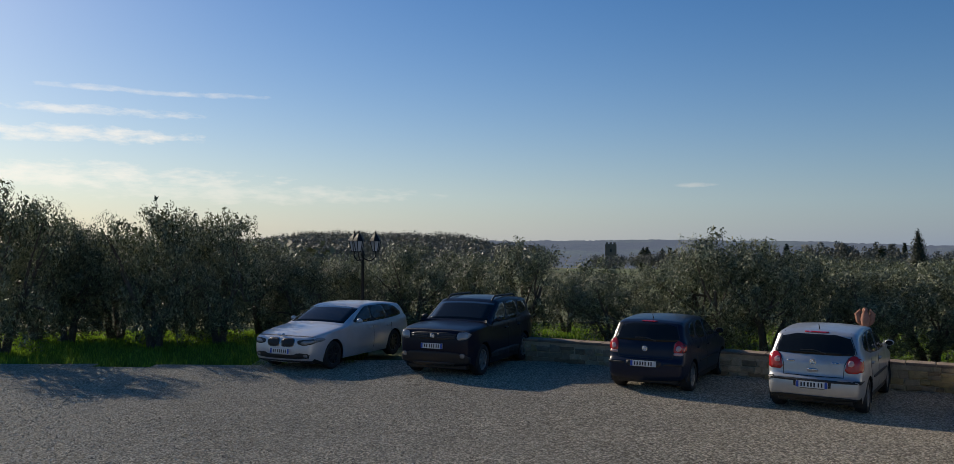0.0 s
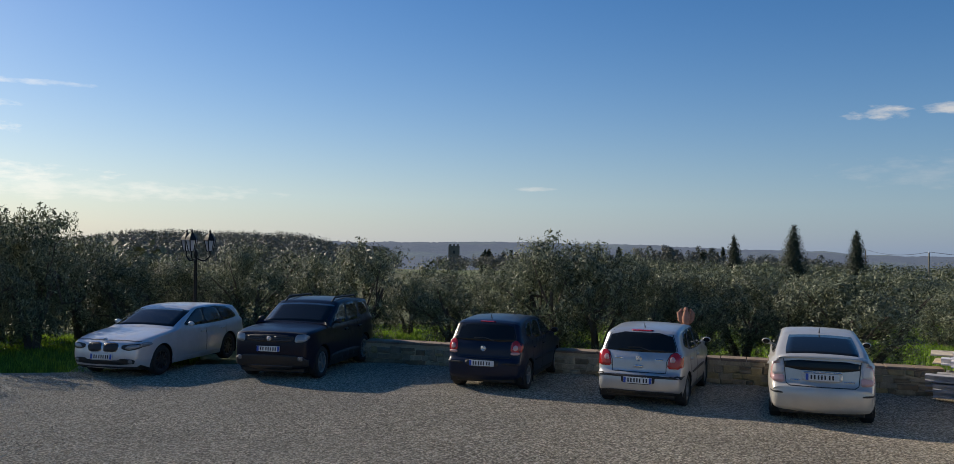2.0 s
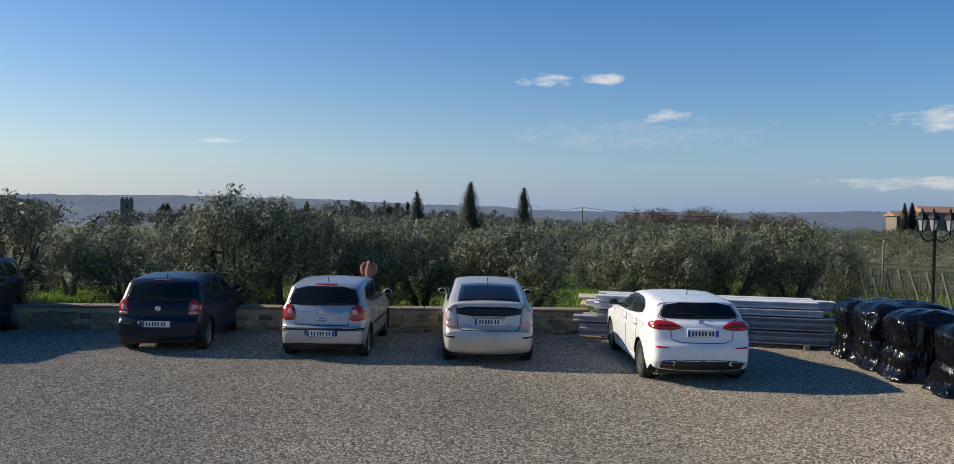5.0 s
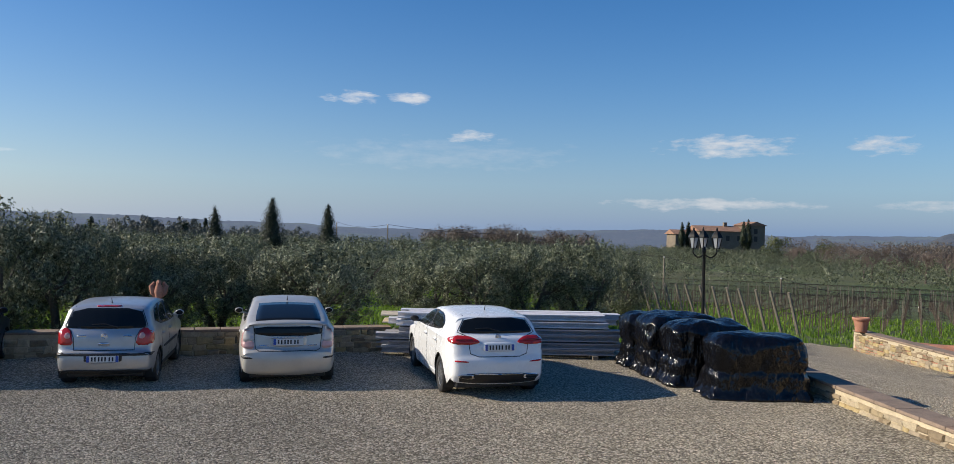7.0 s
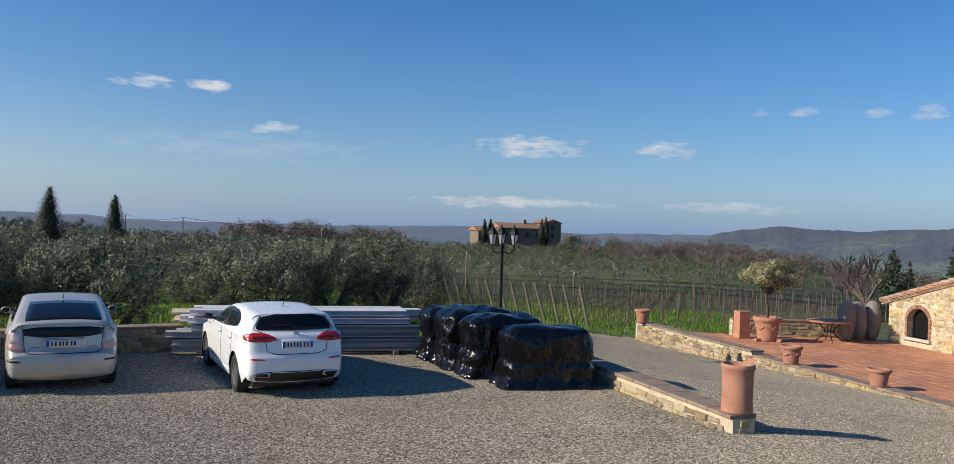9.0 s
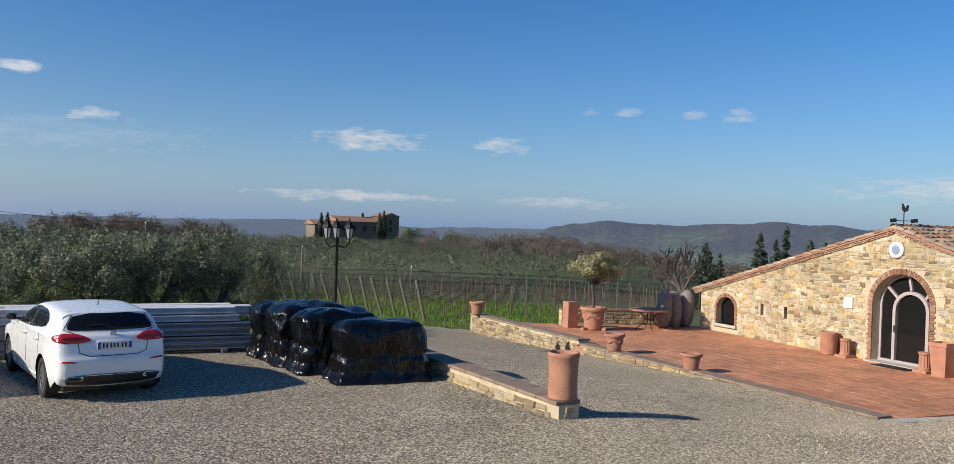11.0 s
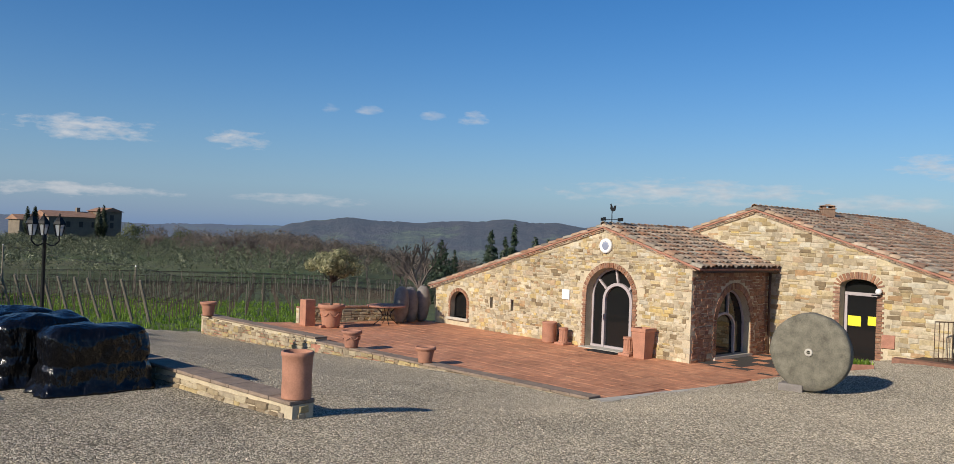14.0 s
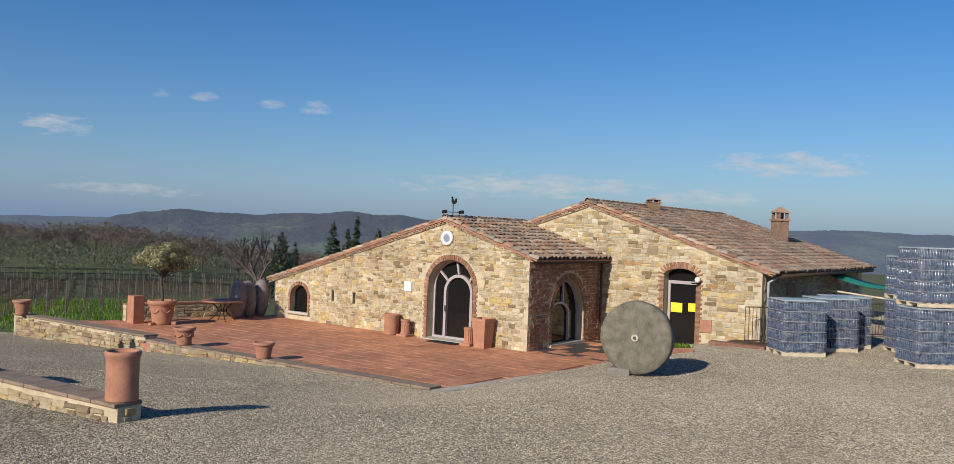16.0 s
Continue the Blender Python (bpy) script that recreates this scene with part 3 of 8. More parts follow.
def ring_bricks(parent, c, half, spring, rise, foot, place, rnd, count, width=0.2, deep=0.03, jamb=True, pointed=False):
    """Bricks set on edge round an arch, and toothed up its jambs."""
    loop = pointed_loop(c, half, spring, rise, foot, 10) if pointed else arch_loop(c, half, spring, rise, foot, count)
    pts = loop[1:-1]
    dense = []
    for a, b in zip(pts, pts[1:]):
        dense.append((a, b))
    bricks = []
    for a, b in dense:
        m = Vector(((a[0] + b[0]) / 2, (a[1] + b[1]) / 2))
        t = Vector((b[0] - a[0], b[1] - a[1]))
        k = max(1, round(t.length / 0.075))
        for q in range(k):
            p = Vector(a) + t * ((q + 0.5) / k)
            bricks.append((p, t.normalized(), t.length / k))
    if jamb:
        for x, s in ((c - half, 1), (c + half, -1)):
            z = foot + 0.035
            q = 0
            while z < spring:
                bricks.append((Vector((x, z)), Vector((0, s)), 0.07))
                z += 0.075
                q += 1
    for i, (p, t, w) in enumerate(bricks):
        n = Vector((-t.y, t.x))
        if n.dot(p - Vector((c, spring * 0.6))) < 0:
            n = -n
        ln = width * (1.0 if i % 2 else 0.72) if abs(t.x) < 0.01 else width
        me = bpy.data.meshes.new("brick")
        vs = []
        for y in (0.02, -deep + rnd.uniform(-0.006, 0.006)):
            for a, b in ((-0.44, 0.0), (0.44, 0.0), (0.44, 1.0), (-0.44, 1.0)):
                q = p + t * (a * w) + n * (b * ln)
                vs.append(place(q.x, y, q.y))
        o = vs[0].copy()
        me.from_pydata([v - o for v in vs], [], [(0, 1, 5, 4), (1, 2, 6, 5), (2, 3, 7, 6), (3, 0, 4, 7), (4, 5, 6, 7)])
        me.materials.append(BRICK)
        ob = new("brick", me)
        ob.parent = parent
        ob.matrix_parent_inverse = parent.matrix_world.inverted()
        ob.location = o


def strip_frame(loop, place, w, d0, d1):
    """A flat bar that follows a loop, w wide inwards, between two depths."""
    bm = bmesh.new()
    c = Vector((sum(p[0] for p in loop) / len(loop), sum(p[1] for p in loop) / len(loop)))
    rings = []
    for d in (d0, d1):
        for inner in (False, True):
            row = []
            for i, p in enumerate(loop):
                q = Vector(p)
                if inner:
                    a, b = Vector(loop[max(i - 1, 0)]), Vector(loop[min(i + 1, len(loop) - 1)])
                    t = (b - a).normalized()
                    n = Vector((-t.y, t.x))
                    if n.dot(c - q) < 0:
                        n = -n
                    q = q + n * w
                row.append(bm.verts.new(place(q.x, d, q.y)))
            rings.append(row)
    o0, i0, o1, i1 = rings
    for k in range(len(loop) - 1):
        for a, b in ((o0, i0), (i0, i1), (i1, o1), (o1, o0)):
            bm.faces.new((a[k], a[k + 1], b[k + 1], b[k]))
    for k in (0, -1):
        bm.faces.new((o0[k], i0[k], i1[k], o1[k]))
    bmesh.ops.recalc_face_normals(bm, faces=bm.faces)
    return bm


def fill_loop(loop, place, d, thick=0.02):
    bm = bmesh.new()
    vs = [bm.verts.new(place(x, d, z)) for x, z in loop]
    f = bm.faces.new(vs)
    r = bmesh.ops.extrude_face_region(bm, geom=[f])
    off = place(0, d + thick, 0) - place(0, d, 0)
    bmesh.ops.translate(bm, vec=off, verts=[v for v in r["geom"] if isinstance(v, bmesh.types.BMVert)])
    bmesh.ops.recalc_face_normals(bm, faces=bm.faces)
    return bm


def bar_between(a, b, place, w, d0, d1):
    bm = bmesh.new()
    a, b = Vector(a), Vector(b)
    t = (b - a).normalized()
    n = Vector((-t.y, t.x)) * w / 2
    vs = [[bm.verts.new(place(q.x, d, q.y)) for q in (a - n, b - n, b + n, a + n)] for d in (d0, d1)]
    bm.faces.new(vs[0])
    bm.faces.new(vs[1][::-1])
    for k in range(4):
        bm.faces.new((vs[0][k], vs[0][(k + 1) % 4], vs[1][(k + 1) % 4], vs[1][k]))
    bmesh.ops.recalc_face_normals(bm, faces=bm.faces)
    return bm


def coppo_mesh(length, r):
    """One half-round roof tile, wide end down, lying along +y."""
    vs, fs = [], []
    n = 4
    for y, rr, lift in ((0, r, 0.03), (length, r * 0.8, 0.0)):
        for t in (0, -0.014):
            for i in range(n + 1):
                a = math.pi * i / n
                vs.append(((rr + t) * math.cos(a), y, (rr + t) * math.sin(a) * 0.95 + lift))
    k = n + 1
    for i in range(n):
        fs.append((i, i + 1, 2 * k + i + 1, 2 * k + i))
        fs.append((i + 1, i, k + i, k + i + 1))
    return vs, fs


def roof_slope(parent, origin, across, down, width, length, rnd, limit, first):
    """Rows of half-round tiles on a roof slope. origin: top corner; across and down: unit directions; tiles near first are parts."""
    normal = across.cross(down).normalized()
    if normal.z < 0:
        normal = -normal
    bm = bmesh.new()
    vs = [bm.verts.new(origin + across * a + down * b + normal * c) for c in (0.0, -0.05) for a, b in ((0, 0), (width, 0), (width, length), (0, length))]
    for f in ((0, 1, 2, 3), (7, 6, 5, 4), (0, 4, 5, 1), (1, 5, 6, 2), (2, 6, 7, 3), (3, 7, 4, 0)):
        bm.faces.new([vs[i] for i in f])
    bmesh.ops.recalc_face_normals(bm, faces=bm.faces)
    deck = part("roof_deck", bm, TERRA_DARK, parent)
    deck.matrix_parent_inverse = parent.matrix_world.inverted()
    pitch, tl, r = 0.235, 0.36, 0.115
    base, faces = coppo_mesh(0.44, r)
    shared = bpy.data.meshes.new("roof_tile")
    shared.from_pydata(base, [], faces)
    shared.polygons.foreach_set("use_smooth", [True] * len(shared.polygons))
    shared.materials.append(COPPO)
    todo = []
    for i in range(int(width / pitch)):
        for j in range(int(length / tl) + 1):
            p = origin + across * ((i + 0.5) * width / int(width / pitch)) + down * min(length + 0.06, (j + 1) * tl) + normal * 0.004
            todo.append(p)
    todo.sort(key=lambda p: (p - first).length)
    verts, fs = [], []
    for i, p in enumerate(todo):
        m = Matrix((across, -down, normal)).transposed().to_4x4()
        m = Matrix.Translation(p + across * rnd.uniform(-0.018, 0.018) + down * rnd.uniform(-0.03, 0.03)) @ m @ Matrix.Rotation(rnd.uniform(-0.07, 0.07), 4, "Z") @ Matrix.Rotation(rnd.uniform(-0.03, 0.03), 4, "X")
        if i < limit:
            ob = new("roof_tile", shared)
            ob.parent = parent
            ob.matrix_parent_inverse = parent.matrix_world.inverted()
            ob.matrix_basis = m
        else:
            k = len(verts)
            verts += [m @ Vector(v) for v in base]
            fs += [tuple(a + k for a in f) for f in faces]
    if verts:
        me = bpy.data.meshes.new("roof_tile_rows")
        me.from_pydata(verts, [], fs)
        me.polygons.foreach_set("use_smooth", [True] * len(me.polygons))
        me.materials.append(COPPO_MIX)
        ob = new("roof_tile_rows", me)
        ob.parent = parent
        ob.matrix_parent_inverse = parent.matrix_world.inverted()
        tagged(ob, kind="stuff")


def ridge_row(parent, a, b, rnd, r=0.12):
    d = (b - a).normalized()
    n = int((b - a).length / 0.38)
    base, faces = coppo_mesh(0.44, r)
    side = d.cross(Vector((0, 0, 1))).normalized()
    up = side.cross(d)
    shared = bpy.data.meshes.new("ridge_tile")
    shared.from_pydata(base, [], faces)
    shared.materials.append(COPPO)
    for i in range(n):
        m = Matrix((side, d, up)).transposed().to_4x4()
        ob = new("ridge_tile", shared)
        ob.parent = parent
        ob.matrix_parent_inverse = parent.matrix_world.inverted()
        ob.matrix_basis = Matrix.Translation(a + d * (i * 0.38) + up * 0.03) @ m @ Matrix.Rotation(rnd.uniform(-0.05, 0.05), 4, "Z")


def verge(parent, a, b, rnd):
    """Two courses of brick and a line of tile ends along a gable's edge."""
    d = (b - a).normalized()
    side = -V
    up = side.cross(d)
    if up.z < 0:
        up = -up
    n = int((b - a).length / 0.17)
    me = bpy.data.meshes.new("verge_brick")
    w = (b - a).length / n
    vs = [d * x + side * y + up * z for x in (0.01, w - 0.01) for y in (-0.02, 0.1) for z in (-0.035, 0.0)]
    me.from_pydata(vs, [], [(0, 1, 3, 2), (4, 6, 7, 5), (0, 4, 5, 1), (2, 3, 7, 6), (1, 5, 7, 3), (0, 2, 6, 4)])
    me.materials.append(COPPO)
    for i in range(n):
        for row in (0, 1):
            ob = new("verge_brick", me)
            ob.parent = parent
            ob.matrix_parent_inverse = parent.matrix_world.inverted()
            ob.location = a + d * (w * (i + 0.5 * row)) + up * (-0.06 - 0.045 * row) - side * (0.03 * row) + side * rnd.uniform(-0.008, 0.008)


rnd = random.Random(5)
Z0 = TERRACE_Z
V2 = 4.6  # the taller wing stands further back
U2 = -5.68


def front(a, d, z):
    return at(a, d, Z0 + z)


def front2(a, d, z):
    return at(a, V2 + d, Z0 + z)


def flank(a, d, z):
    """The low wing's shaded side: a runs back from the corner, d goes into the wall."""
    return at(d, a, Z0 + z)


def flank2(a, d, z):
    return at(U2 + d, a, Z0 + z)


# facade of the low wing
DOOR = (3.14, 0.98, 1.73, 0.98, -0.05)
ROUND = (10.7, 0.5, 0.9, 0.46, 0.32)
gable = [(0.0, -0.5), (0.0, 2.9), (3.4, 3.98), (12.15, 1.48), (12.15, -0.5)]
door_loop = arch_loop(*DOOR)
round_loop = arch_loop(*ROUND)
slits = [[(x - 0.075, 0.86), (x - 0.075, 1.28), (x + 0.075, 1.28), (x + 0.075, 0.86)] for x in (8.81, 7.68)]
wall_a = part("wall_front_gable", slab(gable, [door_loop, round_loop] + slits, front, 0.45), MORTAR)
tagged(wall_a, "sunlit ochre rubble-stone gable wall with an arched doorway", "wall", kind="structure")
big = lambda p, k: arch_loop(p[0], p[1] + k, p[2], p[3] + k, p[4] - 0.3)
lay_stones(wall_a, [(0.0, -0.02)] + gable[1:4] + [(12.15, -0.02)], [big(DOOR, 0.2), big(ROUND, 0.15)] + slits, front, rnd, STONE, STONE_MIX, first=(2.5, 1.5))
ring_bricks(wall_a, *DOOR, front, rnd, 20, 0.17)
ring_bricks(wall_a, *ROUND, front, rnd, 12, 0.13)

# flank of the low wing, in the shade, with a pointed window
POINT = (2.4, 1.02, 1.05, 1.15, 0.08)
flank_out = [(0.45, -0.5), (0.45, 2.86), (V2, 2.86), (V2, -0.5)]
pt_loop = pointed_loop(*POINT)
wall_b = part("wall_side", slab(flank_out, [pt_loop], flank, 0.45), MORTAR)
tagged(wall_b, "shaded brick and stone side wall with a pointed window", "wall", kind="structure")
lay_stones(wall_b, [(0.0, -0.02), (0.0, 2.86), (V2, 2.86), (V2, -0.02)], [pointed_loop(POINT[0], POINT[1] + 0.2, POINT[2], POINT[3] + 0.22, -0.1)], flank, rnd, BRICK, BRICK_MIX, rows=(0.07, 0.15), lens=(0.16, 0.32), limit=200, first=(2.0, 1.5), name="brick")
ring_bricks(wall_b, *POINT, flank, rnd, 20, 0.2, pointed=True)

# facade of the tall wing
gable2 = [(U2, -0.5), (U2, 2.72), (0.6, 4.74), (7.0, 2.72), (7.0, -0.5)]
DOOR2 = (-2.96, 0.57, 2.45, 0.24, -0.05)
door2_loop = arch_loop(*DOOR2)
wall_c = part("wall_tall_gable", slab(gable2, [door2_loop], front2, 0.45), MORTAR)
tagged(wall_c, "tall ochre stone gable wall with a brick-framed door", "wall", kind="structure")
lay_stones(wall_c, [(U2, -0.02), (U2, 2.72), (0.6, 4.74), (4.6, 3.46), (0.0, 2.6), (0.0, -0.02)], [big(DOOR2, 0.2)], front2, rnd, STONE, STONE_MIX, first=(-3, 1.5), lens=(0.14, 0.44), rows=(0.09, 0.2))
ring_bricks(wall_c, *DOOR2, front2, rnd, 14, 0.22)

# long side of the tall wing, shaded
side2 = [(V2 + 0.45, -0.6), (V2 + 0.45, 2.72), (17.3, 2.72), (17.3, -0.6)]
wall_d = part("wall_long_side", slab(side2, [], flank2, 0.45), MORTAR)
tagged(wall_d, "long shaded stone wall under the eaves", "wall", kind="structure")
lay_stones(wall_d, [(V2, 0.1), (V2, 2.7), (17.3, 2.7), (17.3, 0.1)], [], flank2, rnd, WALL_STONE, WALL_STONE_MIX, rows=(0.12, 0.26), lens=(0.2, 0.5), limit=120, first=(6, 1.5))
# plain walls that close the building
bm = bmesh.new()
for a0, b0, a1, b1, h in ((12.15, 0.45, 11.7, 8.0, 1.4), (7.0, 5.05, 6.55, 17.3, 2.7), (U2, 17.3, 7.0, 17.75, 2.7)):
    lo, hi = (min(a0, a1), min(b0, b1)), (max(a0, a1), max(b0, b1))
    vs = [bm.verts.new(at(a, b, Z0 + z)) for z in (-0.6, h) for a, b in ((lo[0], lo[1]), (hi[0], lo[1]), (hi[0], hi[1]), (lo[0], hi[1]))]
    for f in ((0, 1, 2, 3), (4, 5, 6, 7), (0, 1, 5, 4), (1, 2, 6, 5), (2, 3, 7, 6), (3, 0, 4, 7)):
        bm.faces.new([vs[i] for i in f])
bmesh.ops.recalc_face_normals(bm, faces=bm.faces)
tagged(part("wall_back", bm, MORTAR), "plain rear stone walls of the winery", "wall", kind="structure")
bm = bmesh.new()
vs = [bm.verts.new(at(a, b, Z0 + 0.0)) for a, b in ((U2, 0.2), (12.1, 0.2), (12.1, 17.5), (U2, 17.5))]
bm.faces.new(vs)
tagged(part("floor_inside", bm, DARK_ROOM), "dark floor inside the winery", "floor", kind="structure")

# roofs
roof_a = thing("roof_low_wing", Matrix.Identity(4), "weathered terracotta tile roof of the low wing", "roof", kind="structure")
ridge0, ridge1 = at(3.4, -0.14, Z0 + 4.06), at(3.4, V2 + 0.2, Z0 + 4.06)
d_right = (at(-0.35, 0, Z0 + 2.86) - at(3.4, 0, Z0 + 4.06))
roof_slope(roof_a, ridge0, V, d_right.normalized(), (ridge1 - ridge0).length, d_right.length, rnd, 300, at(0, 0, Z0 + 2.9))
d_left = (at(12.5, 0, Z0 + 1.47) - at(3.4, 0, Z0 + 4.06))
roof_slope(roof_a, ridge0, V, d_left.normalized(), 8.2, d_left.length, rnd, 60, at(12.4, 0, Z0 + 1.5))
ridge_row(roof_a, ridge0, ridge1, rnd)
verge(roof_a, at(3.4, 0, Z0 + 4.06), at(-0.12, 0, Z0 + 2.94), rnd)
verge(roof_a, at(3.4, 0, Z0 + 4.06), at(12.45, 0, Z0 + 1.49), rnd)
part("eave_beam", slab([(0.1, 2.74), (0.1, 2.84), (V2, 2.84), (V2, 2.74)], [], lambda a, d, z: at(-0.32 + d, a, Z0 + z), 0.3), WOOD_BEAM, roof_a, "dark timber eave")
roof_b = thing("roof_tall_wing", Matrix.Identity(4), "long weathered terracotta tile roof of the tall wing", "roof", kind="structure")
r0, r1 = at(0.6, V2 - 0.14, Z0 + 4.86), at(0.6, 17.9, Z0 + 4.86)
d_r = at(U2 - 0.45, 0, Z0 + 2.70) - at(0.6, 0, Z0 + 4.86)
roof_slope(roof_b, r0, V, d_r.normalized(), (r1 - r0).length, d_r.length, rnd, 300, at(-3.5, V2, Z0 + 3.2))
d_l = at(7.3, 0, Z0 + 2.75) - at(0.6, 0, Z0 + 4.86)
roof_slope(roof_b, r0, V, d_l.normalized(), (r1 - r0).length, d_l.length, rnd, 20, at(0.6, V2, Z0 + 4.8))
ridge_row(roof_b, r0, r1, rnd, 0.13)
verge(roof_b, at(0.6, V2, Z0 + 4.86), at(U2 - 0.3, V2, Z0 + 2.76), rnd)
verge(roof_b, at(0.6, V2, Z0 + 4.86), at(5.2, V2, Z0 + 3.42), rnd)
part("gutter", tube([at(U2 - 0.5, V2 + 0.1, Z0 + 2.62), at(U2 - 0.5, 17.3, Z0 + 2.62)], 0.07, 8), RUST_IRON, roof_b, "dark half-round gutter", True)


def chimney(p, w, h, brick_top):
    c = thing("chimney", Matrix.Translation(p), "brick chimney with a tiled cap on the roof", "chimney")
    part("stack", box((-w, -w, -0.7), (w, w, h * 0.55), 0.01), pieces_brick, c)
    part("collar", box((-w * 1.18, -w * 1.18, h * 0.55), (w * 1.18, w * 1.18, h * 0.62), 0.01), BRICK, c)
    for sx in (-1, 1):
        for sy in (-1, 1):
            part("pier", box((sx * w * 0.75 - 0.05, sy * w * 0.75 - 0.05, h * 0.62), (sx * w * 0.75 + 0.05, sy * w * 0.75 + 0.05, h * 0.82)), BRICK, c)
    bm = bmesh.new()
    vs = [bm.verts.new(q) for q in ((-w * 1.25, -w * 1.25, h * 0.82), (w * 1.25, -w * 1.25, h * 0.82), (w * 1.25, w * 1.25, h * 0.82), (-w * 1.25, w * 1.25, h * 0.82), (-w * 0.5, 0, h), (w * 0.5, 0, h))]
    for f in ((0, 1, 5, 4), (2, 3, 4, 5), (1, 2, 5), (3, 0, 4), (3, 2, 1, 0)):
        bm.faces.new([vs[i] for i in f])
    part("cap", bm, COPPO, c)
    return c


pieces_brick = plain("weathered_brickwork", (0.24, 0.155, 0.105), 0.9, var=0.4, scale=7.0, bump=0.6)
chimney(at(-3.0, 14.7, Z0 + 3.85), 0.27, 1.35, True)
chimney(at(0.3, 9.2, Z0 + 4.85), 0.22, 0.42, False)

# arched glass door of the low wing
door = thing("door_1", Matrix.Identity(4), "arched glass door in a pale mauve frame", "door", kind="structure")
part("outer_frame", strip_frame(arch_loop(3.14, 0.97, 1.73, 0.97, 0.02), front, 0.07, 0.3, 0.38), FRAME, door)
part("glazing", fill_loop(arch_loop(3.14, 0.96, 1.73, 0.96, 0.02), front, 0.345), PANE, door, "dark reflecting glass")
part("leaf_frame", strip_frame(arch_loop(3.0, 0.61, 1.60, 0.61, 0.04), front, 0.10, 0.24, 0.36), FRAME, door)
for ang in (38, 90, 142):
    c, s = math.cos(radians(ang)), math.sin(radians(ang))
    part("glazing_bar", bar_between((3.03 + 0.6 * c, 1.62 + 0.6 * s), (3.12 + 0.93 * c, 1.73 + 0.93 * s), front, 0.07, 0.28, 0.36), FRAME, door)
part("bottom_rail", bar_between((2.2, 0.05), (4.1, 0.05), front, 0.1, 0.26, 0.37), FRAME, door)
part("door_handle", tube([front(3.52, 0.2, 0.95), front(3.52, 0.2, 1.15)], 0.015, 6), CHROME, door)
part("threshold", slab([(2.1, -0.06), (2.1, 0.03), (4.2, 0.03), (4.2, -0.06)], [], lambda a, d, z: front(a, -0.25 + d, z), 0.6), KERB, door, "worn stone step")

win = thing("window_1", Matrix.Identity(4), "tall pointed window in the shaded wall", "window", kind="structure")
part("window_frame", strip_frame(pointed_loop(2.4, 1.0, 1.05, 1.12, 0.1), flank, 0.06, 0.22, 0.3), FRAME, win)
part("inner_frame", strip_frame(arch_loop(2.15, 0.66, 0.95, 0.5, 0.12), flank, 0.07, 0.18, 0.28), FRAME, win)
part("pane", fill_loop(pointed_loop(2.4, 0.99, 1.05, 1.1, 0.1), flank, 0.265), PANE, win)
part("mullion", bar_between((2.4, 1.4), (2.4, 2.15), flank, 0.05, 0.2, 0.28), FRAME, win)
part("window_sill", slab([(1.3, 0.0), (1.3, 0.09), (3.5, 0.09), (3.5, 0.0)], [], lambda a, d, z: flank(a, d - 0.06, z), 0.4), KERB, win)

win = thing("window_2", Matrix.Identity(4), "small round-arched window with dark glass", "window", kind="structure")
part("window_frame", strip_frame(arch_loop(10.7, 0.49, 0.9, 0.45, 0.33), front, 0.05, 0.2, 0.28), IRON, win)
part("pane", fill_loop(arch_loop(10.7, 0.48, 0.9, 0.44, 0.33), front, 0.24), PANE, win)
part("window_sill", slab([(10.05, 0.22), (10.05, 0.32), (11.35, 0.32), (11.35, 0.22)], [], lambda a, d, z: front(a, d - 0.12, z), 0.5), KERB, win)
for x in (8.81, 7.68):
    part("slit_window", fill_loop([(x - 0.075, 0.86), (x - 0.075, 1.28), (x + 0.075, 1.28), (x + 0.075, 0.86)], front, 0.3), PANE, win)

door = thing("door_2", Matrix.Identity(4), "narrow glazed door with two yellow notices", "door", kind="structure")
part("outer_frame", strip_frame([(-3.5, 0.0), (-3.5, 2.2), (-2.42, 2.2), (-2.42, 0.0)], front2, 0.09, 0.28, 0.36), FRAME, door)
part("transom", bar_between((-3.5, 2.22), (-2.42, 2.22), front2, 0.09, 0.27, 0.36), FRAME, door)
part("glazing", fill_loop(arch_loop(-2.96, 0.56, 2.45, 0.23, 0.02), front2, 0.33), PANE, door, "dark reflecting glass")
part("notice", fill_loop([(-2.93, 1.2), (-2.93, 1.52), (-2.52, 1.52), (-2.52, 1.2)], front2, 0.31, 0.006), YELLOW, door, "yellow paper notice")
part("notice", fill_loop([(-3.40, 1.26), (-3.40, 1.54), (-3.14, 1.54), (-3.14, 1.26)], front2, 0.31, 0.006), YELLOW, door, "yellow paper notice")

